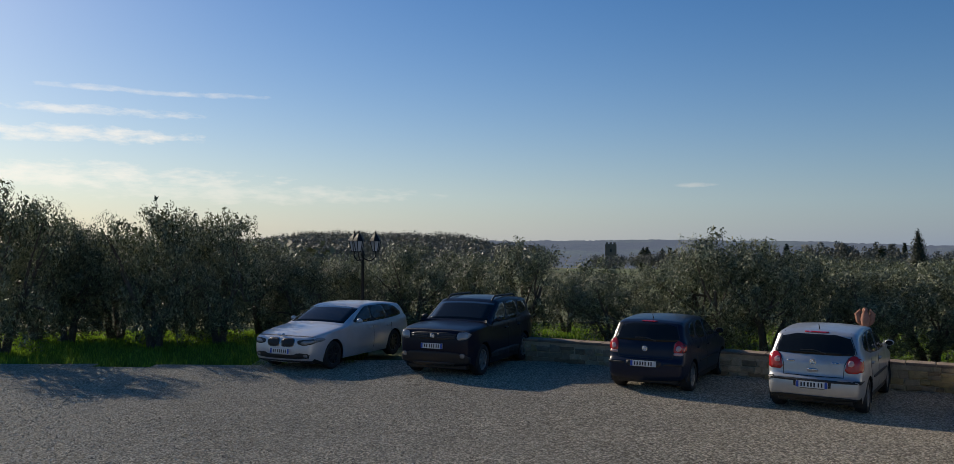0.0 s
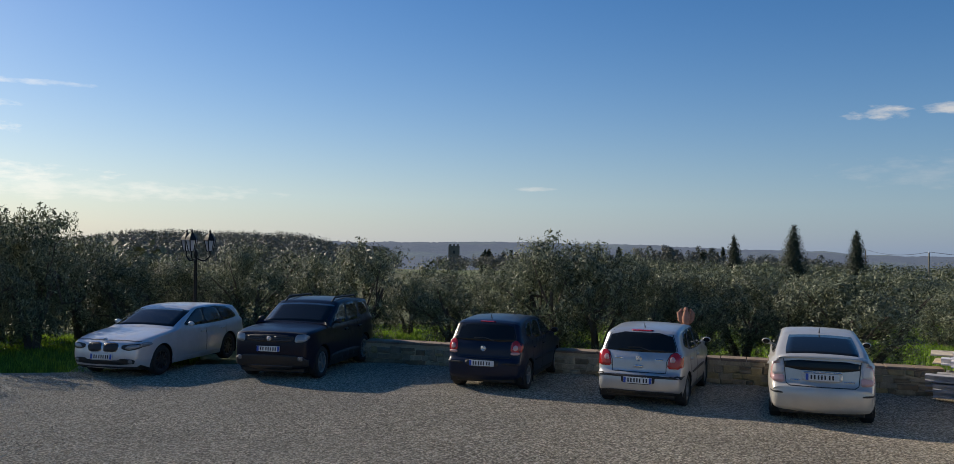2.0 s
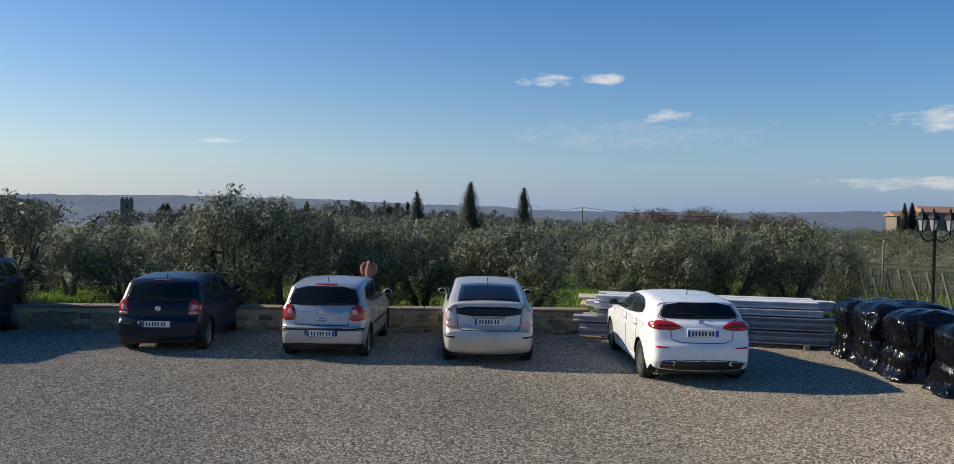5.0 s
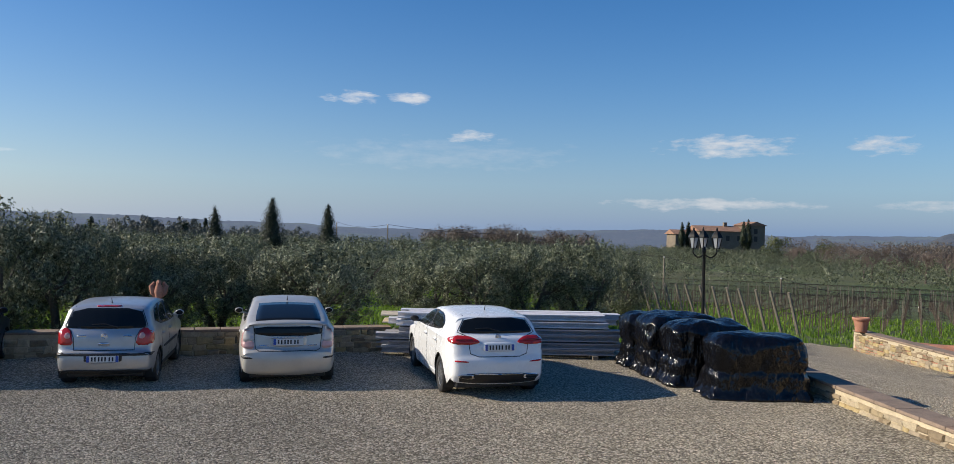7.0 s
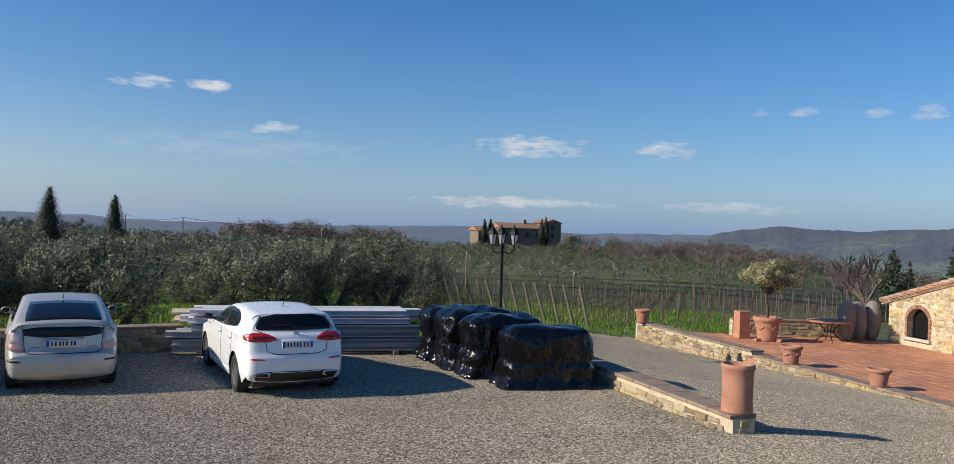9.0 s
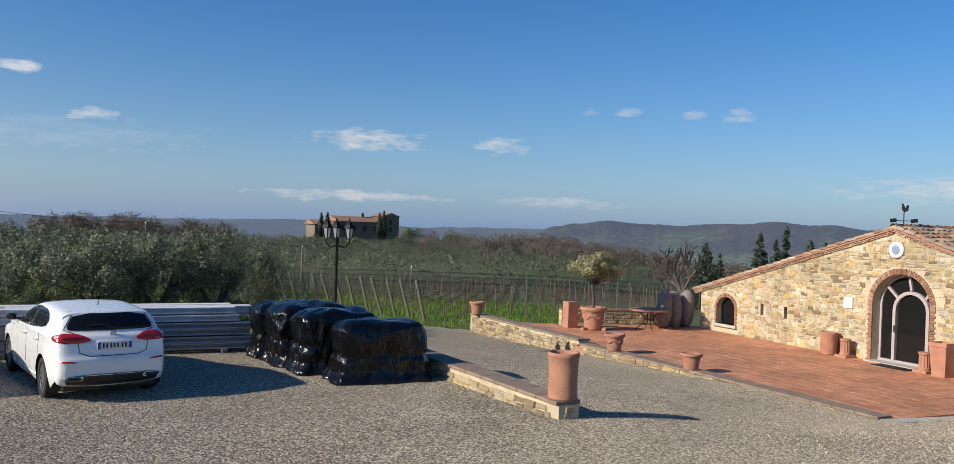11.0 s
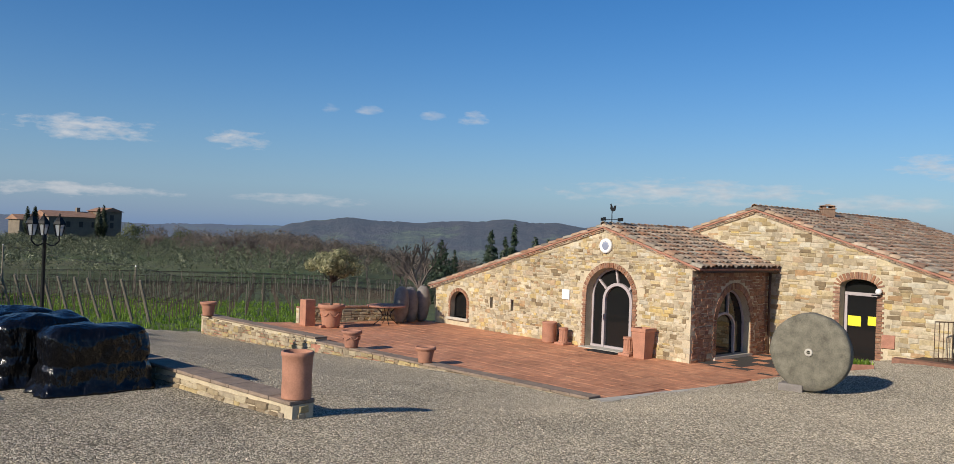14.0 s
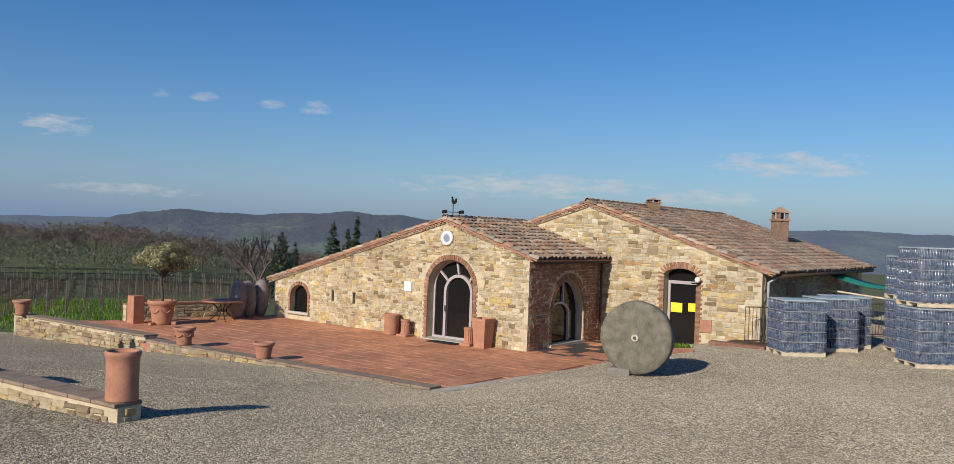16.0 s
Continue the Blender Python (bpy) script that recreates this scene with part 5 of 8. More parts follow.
def build_car(c):
    """A car with its wheels, panes, lights, plates and trim; x runs forward."""
    shape = Shape(c)
    car = thing("car", pose(*c["at"], 0, c.get("pitch", 0), c["heading"]), c["label"], "car", "cars parked in the yard")
    bm = hull(shape)
    bvh = bvhtree.BVHTree.FromBMesh(bm)
    body = part("body", bm, c["paint"], car, c.get("body_label", ""), True)
    body.data.set_sharp_from_angle(angle=radians(34))
    for x in c["axles"]:
        for side in (-1, 1):
            part("wheel_well", wheel_well(shape, x, side), TRIM, car)
            add_wheel(car, x, side * (shape.half(x, 0.3) - 0.095), c["wheel"], 0.2, c.get("rim", ALLOY), c.get("spokes", 5))
    tt = [profile_t(shape, *p) for p in c["screen"]]
    part("windscreen", skin_patch(shape, tt[0], tt[1], -0.86, 0.86, taper=-0.05), GLASS_DARK, car, smooth=True)
    if "rear_screen" in c:
        tt = [profile_t(shape, *p) for p in c["rear_screen"]]
        part("rear_window", skin_patch(shape, tt[0], tt[1], -c.get("rear_span", 0.8), c.get("rear_span", 0.8), rows=6), GLASS_DARK, car, smooth=True)
    glass_points = [p for o in c["side_glass"] for p in o]
    cx, cz = sum(p[0] for p in glass_points) / len(glass_points), sum(p[1] for p in glass_points) / len(glass_points)
    band = [(cx + (x - cx) * 1.02, cz + (z - cz) * 1.09) for x, z in around(glass_points)]
    for side in (-1, 1):
        part("window_surround", decal(bvh, rounded(band, 1), 1, side, 0.002, 0.012), TRIM, car, "black window surround", True)
        for o in c["side_glass"]:
            part("side_window", decal(bvh, rounded(o, 2), 1, side, 0.007, 0.014), GLASS_SIDE, car, smooth=True)
        for x0 in c["door_lines"]:
            part("door_seam", decal_line(bvh, [(x0, 0.32), (x0, c["belt"] - 0.03)], 1, side), TRIM, car)
            h = [(x0 + 0.06, c["belt"] - 0.15), (x0 + 0.25, c["belt"] - 0.15), (x0 + 0.25, c["belt"] - 0.11), (x0 + 0.06, c["belt"] - 0.11)]
            part("door_handle", decal(bvh, rounded(h, 1), 1, side, 0.03, 0.03), c["paint"], car, smooth=True)
        sill = [(c["axles"][1] + 0.42, 0.22), (c["axles"][0] - 0.42, 0.22), (c["axles"][0] - 0.42, 0.31), (c["axles"][1] + 0.42, 0.31)]
        part("sill", side_patch(shape, sill, side, 0.012, 0.02), c.get("sill", TRIM), car)
        mx, mz = c["mirror"]
        bm = bmesh.new()
        w = shape.half(mx, mz)
        bmesh.ops.create_uvsphere(bm, u_segments=14, v_segments=9, radius=1.0, matrix=Matrix.Translation((mx, side * (w + 0.11), mz + 0.06)) @ Matrix.Diagonal((0.05, 0.085, 0.058, 1)))
        for v in bm.verts:
            v.co.x = max(v.co.x, mx - 0.028)
        add_box(bm, (mx - 0.02, side * (w + 0.02) - 0.05, mz), (mx + 0.03, side * (w + 0.02) + 0.05, mz + 0.03))
        mirror = part("wing_mirror", bm, c.get("mirror_mat", c["paint"]), car, smooth=True)
        mirror.data.set_sharp_from_angle(angle=radians(40))
        bm = bmesh.new()
        bmesh.ops.create_circle(bm, cap_ends=True, segments=16, radius=1.0, matrix=Matrix.Translation((mx - 0.031, side * (w + 0.11), mz + 0.06)) @ Matrix.Diagonal((1, 0.066, 0.044, 1)) @ Matrix.Rotation(math.pi / 2, 4, "Y"))
        r = bmesh.ops.extrude_face_region(bm, geom=bm.faces[:])
        bmesh.ops.translate(bm, vec=(0.004, 0, 0), verts=[v for v in r["geom"] if isinstance(v, bmesh.types.BMVert)])
        part("mirror_glass", bm, GLASS_DARK, mirror, "dark mirror glass")
    for name, t0, t1, s0, s1, up, material, label in c.get("bits", ()):
        a, b = profile_t(shape, *t0), profile_t(shape, *t1)
        spans = ((s0, s1),) if s0 < 0 else ((s0, s1), (-s1, -s0))
        for q0, q1 in spans:
            part(name, skin_patch(shape, min(a, b), max(a, b), q0, q1, up, 5, 6 if s0 >= 0 else 12, thick=up + 0.012), material, car, label, True)
    # panels on the tail (-1) or the nose (1): an outline right of the middle is mirrored
    for name, end, o, soft, up, material, label in c["faces"]:
        both = min(p[0] for p in o) > 0
        for k in (1, -1) if both else (1,):
            part(name, decal(bvh, rounded([(a * k, z) for a, z in o], soft), 0, end, up, up + 0.012), material, car, label, True)
    for name, end, o, loop in c.get("seams", ()):
        part(name, decal_line(bvh, o, 0, end, loop=loop), TRIM, car)
    for o, material, name, up in c.get("side_bits", ()):
        for side in (-1, 1):
            part(name, decal(bvh, rounded(o, 1), 1, side, up, up + 0.012), material, car, smooth=True)
    for z, end in c["plates"]:
        add_plate(car, lay_on(bvh, 0, end, 0.0, z, 0.016).x, z, end > 0, radians(-4 * end), c.get("plate_blue", True))
    # the underside stays dark
    L = c["length"] / 2
    part("underbody", box((-L + 0.25, -c["width"] / 2 + 0.2, 0.17), (L - 0.25, c["width"] / 2 - 0.2, 0.32), 0.03), TRIM, car)
    if c.get("aerial"):
        x, z = c["aerial"]
        part("aerial", tube([(x, 0, z), (x - 0.06, 0, z + 0.09)], [0.012, 0.004], 6), TRIM, car)
    if c.get("rails"):
        for side in (-1, 1):
            a, b, z, y = c["rails"]
            pts = spline([(a, side * y, z - 0.05), (a - 0.2, side * y, z + 0.055), (a - 0.35, side * y, z + 0.065), (b + 0.35, side * y, z + 0.055), (b + 0.2, side * y, z + 0.045), (b, side * y, z - 0.06)], 4)
            part("roof_rail", tube(pts, 0.024, 6), TRIM, car, smooth=True)
    if c.get("wiper"):
        z, y0 = c["wiper"]
        pts = [lay_on(bvh, 0, -1, y0, z, 0.02), lay_on(bvh, 0, -1, y0 + 0.2, z + 0.05, 0.02), lay_on(bvh, 0, -1, y0 + 0.42, z + 0.04, 0.02)]
        part("rear_wiper", tube(pts, 0.009, 5), TRIM, car)
    if c.get("emblem"):
        z, end = c["emblem"]
        bm = bmesh.new()
        add_lathe(bm, [(0.055, -0.006), (0.055, 0.006), (0.045, 0.009), (0.04, 0.004), (0, 0.004)], 20)
        for k in (-1, 0, 1):
            add_box(bm, (-0.04, k * 0.02 - 0.005, 0.003), (0.04, k * 0.02 + 0.005, 0.008))
        ob = part("badge", bm, CHROME, car, "round chrome badge", True)
        ob.matrix_local = Matrix.Translation((lay_on(bvh, 0, end, 0.0, z, 0.008).x, 0, z)) @ Matrix.Rotation(end * math.pi / 2, 4, "Y")
    return car


def wheel_xs(front, base):
    return (front, front - base)


CARS = [
    dict(label="pale silver estate car parked on the gravel", at=(-3.52, 20.92, 0.0), heading=-114, paint=PAINT_PEARL, length=4.62, width=1.81, height=1.43, belt=0.95, nose=0.2, tail=0.12,
         profile=[(2.20, 0.20), (2.28, 0.30), (2.32, 0.46), (2.30, 0.66), (2.24, 0.77), (2.1, 0.83), (1.7, 0.90), (1.05, 0.98), (0.95, 1.0), (0.5, 1.20), (0.05, 1.375), (-0.25, 1.42), (-0.9, 1.43), (-1.7, 1.37), (-1.92, 1.32), (-2.1, 1.12), (-2.2, 0.95), (-2.29, 0.72), (-2.31, 0.5), (-2.26, 0.3), (-2.2, 0.24)],
         axles=wheel_xs(1.45, 2.81), wheel=0.325, screen=[(0.88, 1.03), (0.1, 1.355)], rear_screen=[(-1.95, 1.29), (-2.17, 1.0)], rim=RIM_DARK,
         side_glass=[[(0.62, 1.0), (0.22, 1.2), (-0.08, 1.32), (-0.28, 1.34), (-0.28, 0.99)], [(-0.34, 0.99), (-0.34, 1.34), (-0.95, 1.34), (-1.05, 1.0)], [(-1.11, 1.0), (-1.01, 1.335), (-1.5, 1.29), (-1.8, 1.1), (-1.74, 1.04)]],
         door_lines=(-0.31, -1.2), mirror=(0.5, 0.98), spokes=10, sill=PAINT_PEARL,
         faces=[("grille_frame", 1, [(0.015, 0.56), (0.33, 0.56), (0.385, 0.66), (0.35, 0.765), (0.02, 0.77)], 2, 0.006, CHROME, "chrome grille surround"),
                ("grille", 1, [(0.03, 0.575), (0.32, 0.575), (0.37, 0.66), (0.34, 0.75), (0.035, 0.755)], 2, 0.014, TRIM, "black kidney-shaped grille"),
                ("headlight", 1, [(0.44, 0.64), (0.60, 0.60), (0.80, 0.64), (0.82, 0.75), (0.60, 0.735), (0.44, 0.715)], 1, 0.008, TRIM, "dark headlight housing"),
                ("headlight_lens", 1, [(0.50, 0.645), (0.62, 0.62), (0.78, 0.66), (0.79, 0.725), (0.60, 0.715)], 2, 0.014, LENS_CLEAR, "clear glass headlight"),
                ("air_intake", 1, [(-0.70, 0.30), (0.70, 0.30), (0.74, 0.42), (0.45, 0.44), (0.35, 0.39), (-0.35, 0.39), (-0.45, 0.44), (-0.74, 0.42)], 1, 0.006, TRIM, "black lower air intake"),
                ("fog_light", 1, [(0.60, 0.34), (0.68, 0.34), (0.68, 0.41), (0.60, 0.41)], 2, 0.016, LENS_CLEAR, ""),
                ("splitter", 1, [(-0.72, 0.23), (0.72, 0.23), (0.72, 0.265), (-0.72, 0.265)], 0, 0.012, TRIM, ""),
                ("tail_light", -1, [(0.45, 0.76), (0.80, 0.76), (0.80, 0.92), (0.45, 0.9)], 1, 0.012, LENS_RED, "")],
         seams=[("bonnet_seam", 1, [(-0.78, 0.79), (-0.45, 0.805), (0.45, 0.805), (0.78, 0.79)], False)],
         side_bits=[([(2.16, 0.66), (1.78, 0.70), (1.86, 0.77), (2.1, 0.76)], LENS_CLEAR, "headlight_corner", 0.008)],
         plates=[(0.47, 1)], emblem=(0.80, 1)),
    dict(label="black compact off-road car with roof rails on the gravel", at=(-0.12, 20.0, 0.0), heading=-113, paint=PAINT_BLACK, length=4.34, width=1.80, height=1.66, belt=1.08, nose=0.15, tail=0.08, tumble=0.2, ledge=0.07,
         profile=[(2.02, 0.24), (2.10, 0.34), (2.16, 0.56), (2.16, 0.84), (2.11, 1.00), (2.0, 1.06), (1.6, 1.11), (1.0, 1.15), (0.93, 1.16), (0.55, 1.38), (0.2, 1.58), (-0.05, 1.63), (-0.7, 1.66), (-1.6, 1.60), (-1.85, 1.55), (-2.02, 1.3), (-2.1, 1.08), (-2.16, 0.85), (-2.17, 0.5), (-2.12, 0.34), (-2.06, 0.26)],
         axles=wheel_xs(1.32, 2.67), wheel=0.345, screen=[(0.90, 1.18), (0.24, 1.56)], rear_screen=[(-1.88, 1.5), (-2.08, 1.14)],
         side_glass=[[(0.70, 1.14), (0.32, 1.38), (0.10, 1.52), (-0.18, 1.54), (-0.18, 1.13)], [(-0.26, 1.13), (-0.26, 1.54), (-0.95, 1.54), (-1.0, 1.14)], [(-1.10, 1.16), (-1.05, 1.53), (-1.5, 1.5), (-1.72, 1.26)]],
         door_lines=(-0.21, -1.1), mirror=(0.6, 1.13), mirror_mat=TRIM, spokes=5, rails=(0.15, -1.5, 1.61, 0.58),
         faces=[("grille", 1, [(-0.52, 0.84), (0.52, 0.84), (0.56, 0.99), (-0.56, 0.99)], 1, 0.008, TRIM, "dark slatted grille")]
         + [("grille_slat", 1, [(0.12, z), (0.50, z), (0.50, z + 0.018), (0.12, z + 0.018)], 0, 0.018, RIM_DARK, "dark metal slat") for z in (0.87, 0.905, 0.94)]
         + [("headlight", 1, [(0.56, 0.83), (0.78, 0.85), (0.83, 0.96), (0.76, 1.01), (0.58, 1.0)], 2, 0.012, LENS_CLEAR, "clear glass headlight"),
            ("bumper_guard", 1, [(-0.80, 0.30), (0.80, 0.30), (0.82, 0.50), (0.5, 0.58), (-0.5, 0.58), (-0.82, 0.50)], 1, 0.02, TRIM, "unpainted plastic bumper"),
            ("skid_plate", 1, [(-0.45, 0.28), (0.45, 0.28), (0.52, 0.36), (-0.52, 0.36)], 1, 0.032, RIM_DARK, "dark grey skid plate"),
            ("fog_light", 1, [(0.64, 0.46), (0.73, 0.46), (0.73, 0.55), (0.64, 0.55)], 2, 0.034, LENS_CLEAR, ""),
            ("tail_light", -1, [(0.66, 0.85), (0.82, 0.85), (0.82, 1.1), (0.66, 1.1)], 1, 0.012, LENS_RED, "")],
         seams=[("bonnet_seam", 1, [(-0.78, 1.02), (-0.4, 1.045), (0.4, 1.045), (0.78, 1.02)], False)],
         side_bits=[([(0.9, 0.3), (-0.9, 0.3), (-0.9, 0.48), (0.9, 0.48)], TRIM, "side_cladding", 0.015)],
         plates=[(0.70, 1)], emblem=(0.915, 1)),
    dict(label="dark blue small hatchback parked against the wall", at=(4.24, 17.98, 0.0), heading=61, paint=PAINT_NAVY, length=3.92, width=1.65, height=1.465, belt=0.97, tumble=0.23, tail=0.13,
         profile=[(1.84, 0.22), (1.92, 0.34), (1.95, 0.5), (1.92, 0.68), (1.82, 0.79), (1.5, 0.88), (1.0, 0.97), (0.95, 0.99), (0.5, 1.24), (0.18, 1.39), (-0.05, 1.44), (-0.6, 1.465), (-1.3, 1.425), (-1.50, 1.39), (-1.60, 1.33), (-1.74, 1.12), (-1.82, 0.98), (-1.86, 0.86), (-1.88, 0.70), (-1.95, 0.62), (-1.96, 0.48), (-1.93, 0.34), (-1.85, 0.24)],
         axles=wheel_xs(1.23, 2.46), wheel=0.3, screen=[(0.92, 1.01), (0.2, 1.375)],
         side_glass=[[(0.72, 1.0), (0.4, 1.2), (0.14, 1.335), (-0.12, 1.355), (-0.12, 1.0)], [(-0.19, 1.0), (-0.19, 1.355), (-0.7, 1.355), (-0.88, 1.03)], [(-0.96, 1.04), (-0.79, 1.35), (-1.15, 1.31), (-1.34, 1.12)]],
         door_lines=(-0.16, -0.98), mirror=(0.62, 1.0), spokes=6, aerial=(-1.28, 1.425), wiper=(1.02, -0.2),
         faces=[("rear_window", -1, [(-0.60, 1.01), (0.60, 1.01), (0.645, 1.06), (0.53, 1.35), (-0.53, 1.35), (-0.645, 1.06)], 1, 0.006, GLASS_DARK, ""),
                ("tail_light", -1, [(0.56, 0.80), (0.72, 0.80), (0.73, 0.99), (0.64, 1.04), (0.57, 0.98)], 2, 0.012, LENS_RED, "round-edged red rear light"),
                ("reversing_light", -1, [(0.565, 0.755), (0.73, 0.755), (0.735, 0.81), (0.565, 0.81)], 1, 0.016, LENS_PINK, "pale strip below the red light"),
                ("light_ring", -1, [(0.60, 0.87), (0.64, 0.835), (0.69, 0.85), (0.705, 0.90), (0.67, 0.945), (0.62, 0.93)], 2, 0.022, LENS_PINK, ""),
                ("plate_recess", -1, [(-0.33, 0.51), (0.33, 0.51), (0.36, 0.66), (-0.36, 0.66)], 1, 0.004, TRIM, "dark plate recess"),
                ("bumper_strip", -1, [(0.40, 0.565), (0.78, 0.565), (0.78, 0.60), (0.40, 0.60)], 1, 0.014, TRIM, ""),
                ("brake_light", -1, [(-0.16, 1.37), (0.16, 1.37), (0.16, 1.388), (-0.16, 1.388)], 0, 0.008, LENS_RED, "")],
         seams=[("tailgate_seam", -1, [(-0.54, 1.38), (-0.66, 1.06), (-0.56, 0.98), (-0.55, 0.69), (0.55, 0.69), (0.56, 0.98), (0.66, 1.06), (0.54, 1.38)], False)],
         side_bits=[([(-1.87, 0.80), (-1.68, 0.82), (-1.66, 0.95), (-1.76, 1.0), (-1.83, 0.96)], LENS_RED, "tail_light_side", 0.008), ([(0.8, 0.54), (-0.8, 0.54), (-0.8, 0.59), (0.8, 0.59)], TRIM, "side_strip", 0.012)],
         plates=[(0.585, -1)], emblem=(0.87, -1), plate_blue=False),
    dict(label="silver small hatchback with red rear lights by the wall", at=(6.87, 15.89, 0.0), heading=56.5, paint=PAINT_SILVER, length=3.9, width=1.65, height=1.465, belt=0.97, tumble=0.23, tail=0.13,
         profile=[(1.84, 0.22), (1.92, 0.34), (1.95, 0.5), (1.92, 0.68), (1.82, 0.79), (1.5, 0.88), (1.0, 0.97), (0.95, 0.99), (0.5, 1.24), (0.18, 1.39), (-0.05, 1.44), (-0.6, 1.465), (-1.3, 1.425), (-1.50, 1.39), (-1.60, 1.33), (-1.73, 1.12), (-1.80, 0.99), (-1.85, 0.88), (-1.87, 0.68), (-1.93, 0.62), (-1.95, 0.48), (-1.92, 0.34), (-1.84, 0.24)],
         axles=wheel_xs(1.23, 2.46), wheel=0.3, screen=[(0.92, 1.01), (0.2, 1.375)],
         side_glass=[[(0.72, 1.0), (0.4, 1.2), (0.14, 1.335), (-0.12, 1.355), (-0.12, 1.0)], [(-0.19, 1.0), (-0.19, 1.355), (-0.7, 1.355), (-0.88, 1.03)], [(-0.96, 1.04), (-0.79, 1.35), (-1.15, 1.31), (-1.34, 1.12)]],
         door_lines=(-0.16, -0.98), mirror=(0.62, 1.0), spokes=8, aerial=(-1.28, 1.425), wiper=(1.04, -0.2),
         faces=[("rear_window", -1, [(-0.62, 1.02), (0.62, 1.02), (0.665, 1.07), (0.54, 1.355), (-0.54, 1.355), (-0.665, 1.07)], 1, 0.006, GLASS_DARK, ""),
                ("tail_light", -1, [(0.50, 0.74), (0.755, 0.74), (0.75, 0.92), (0.69, 1.02), (0.62, 1.03), (0.545, 0.96)], 1, 0.012, LENS_RED, "large red rear light"),
                ("reversing_light", -1, [(0.55, 0.86), (0.63, 0.85), (0.66, 0.90), (0.62, 0.95), (0.57, 0.94)], 2, 0.02, LENS_PINK, ""),
                ("bumper_strip", -1, [(-0.79, 0.565), (0.79, 0.565), (0.79, 0.61), (-0.79, 0.61)], 0, 0.016, TRIM, "black bumper strip"),
                ("plate_recess", -1, [(-0.30, 0.45), (0.30, 0.45), (0.31, 0.60), (-0.31, 0.60)], 1, 0.006, TRIM, "dark plate recess"),
                ("handle_recess", -1, [(-0.09, 0.725), (0.09, 0.725), (0.09, 0.79), (-0.09, 0.79)], 1, 0.006, GREY_AND_SHADE, "tailgate handle"),
                ("handle_lip", -1, [(-0.085, 0.755), (0.085, 0.755), (0.085, 0.79), (-0.085, 0.79)], 1, 0.018, CHROME, ""),
                ("valance", -1, [(-0.70, 0.25), (0.70, 0.25), (0.74, 0.33), (-0.74, 0.33)], 1, 0.01, TRIM, "black valance"),
                ("model_badge", -1, [(0.30, 0.885), (0.44, 0.885), (0.44, 0.91), (0.30, 0.91)], 0, 0.006, CHROME, ""),
                ("brake_light", -1, [(-0.20, 1.375), (0.20, 1.375), (0.20, 1.395), (-0.20, 1.395)], 0, 0.008, LENS_RED, "")],
         seams=[("tailgate_seam", -1, [(-0.55, 1.38), (-0.68, 1.06), (-0.56, 0.99), (-0.50, 0.86), (-0.49, 0.66), (0.49, 0.66), (0.50, 0.86), (0.56, 0.99), (0.68, 1.06), (0.55, 1.38)], False)],
         side_bits=[([(0.8, 0.56), (-0.8, 0.56), (-0.8, 0.61), (0.8, 0.61)], TRIM, "side_strip", 0.012), ([(-1.86, 0.74), (-1.62, 0.78), (-1.64, 0.92), (-1.72, 1.0), (-1.80, 0.97)], LENS_RED, "tail_light_side", 0.008)],
         plates=[(0.52, -1)], emblem=(0.90, -1)),
    dict(label="champagne silver saloon with a split rear window by the wall", at=(9.38, 14.22, 0.0), heading=59, paint=PAINT_CREAM, length=4.45, width=1.725, height=1.49, belt=1.0, tumble=0.29, tail=0.15, ledge=0.07,
         profile=[(2.1, 0.22), (2.18, 0.34), (2.22, 0.5), (2.18, 0.68), (2.05, 0.8), (1.7, 0.92), (1.35, 1.0), (1.28, 1.02), (0.7, 1.28), (0.25, 1.44), (0.0, 1.48), (-0.4, 1.49), (-1.0, 1.42), (-1.6, 1.27), (-1.98, 1.15), (-2.04, 1.135), (-2.06, 1.10), (-2.09, 0.9), (-2.12, 0.72), (-2.20, 0.64), (-2.22, 0.48), (-2.16, 0.3), (-2.06, 0.22)],
         axles=wheel_xs(1.32, 2.7), wheel=0.31, screen=[(1.24, 1.04), (0.3, 1.42)], rear_screen=[(-0.95, 1.43), (-1.92, 1.165)], rear_span=0.80,
         side_glass=[[(0.95, 1.05), (0.55, 1.24), (0.22, 1.36), (-0.1, 1.39), (-0.1, 1.05)], [(-0.17, 1.05), (-0.17, 1.39), (-0.75, 1.33), (-0.95, 1.08)], [(-1.03, 1.09), (-0.85, 1.32), (-1.2, 1.24), (-1.45, 1.12)]],
         door_lines=(-0.13, -1.05), mirror=(0.8, 1.03), spokes=5, aerial=(-0.85, 1.45),
         bits=[("spoiler", (-1.93, 1.16), (-2.05, 1.12), -0.92, 0.92, 0.028, PAINT_CREAM, "")],
         faces=[("lower_rear_window", -1, [(-0.57, 0.92), (0.57, 0.92), (0.60, 1.085), (-0.60, 1.085)], 1, 0.006, GLASS_DARK, "dark glass strip below the spoiler"),
                ("tail_light", -1, [(0.585, 0.83), (0.775, 0.81), (0.765, 0.96), (0.70, 1.09), (0.61, 1.09)], 1, 0.012, LENS_WHITE, "tall clear upper rear light"),
                ("tail_light_base", -1, [(0.585, 0.69), (0.785, 0.71), (0.775, 0.815), (0.585, 0.835)], 1, 0.012, LENS_PINK, "pale red lower rear light"),
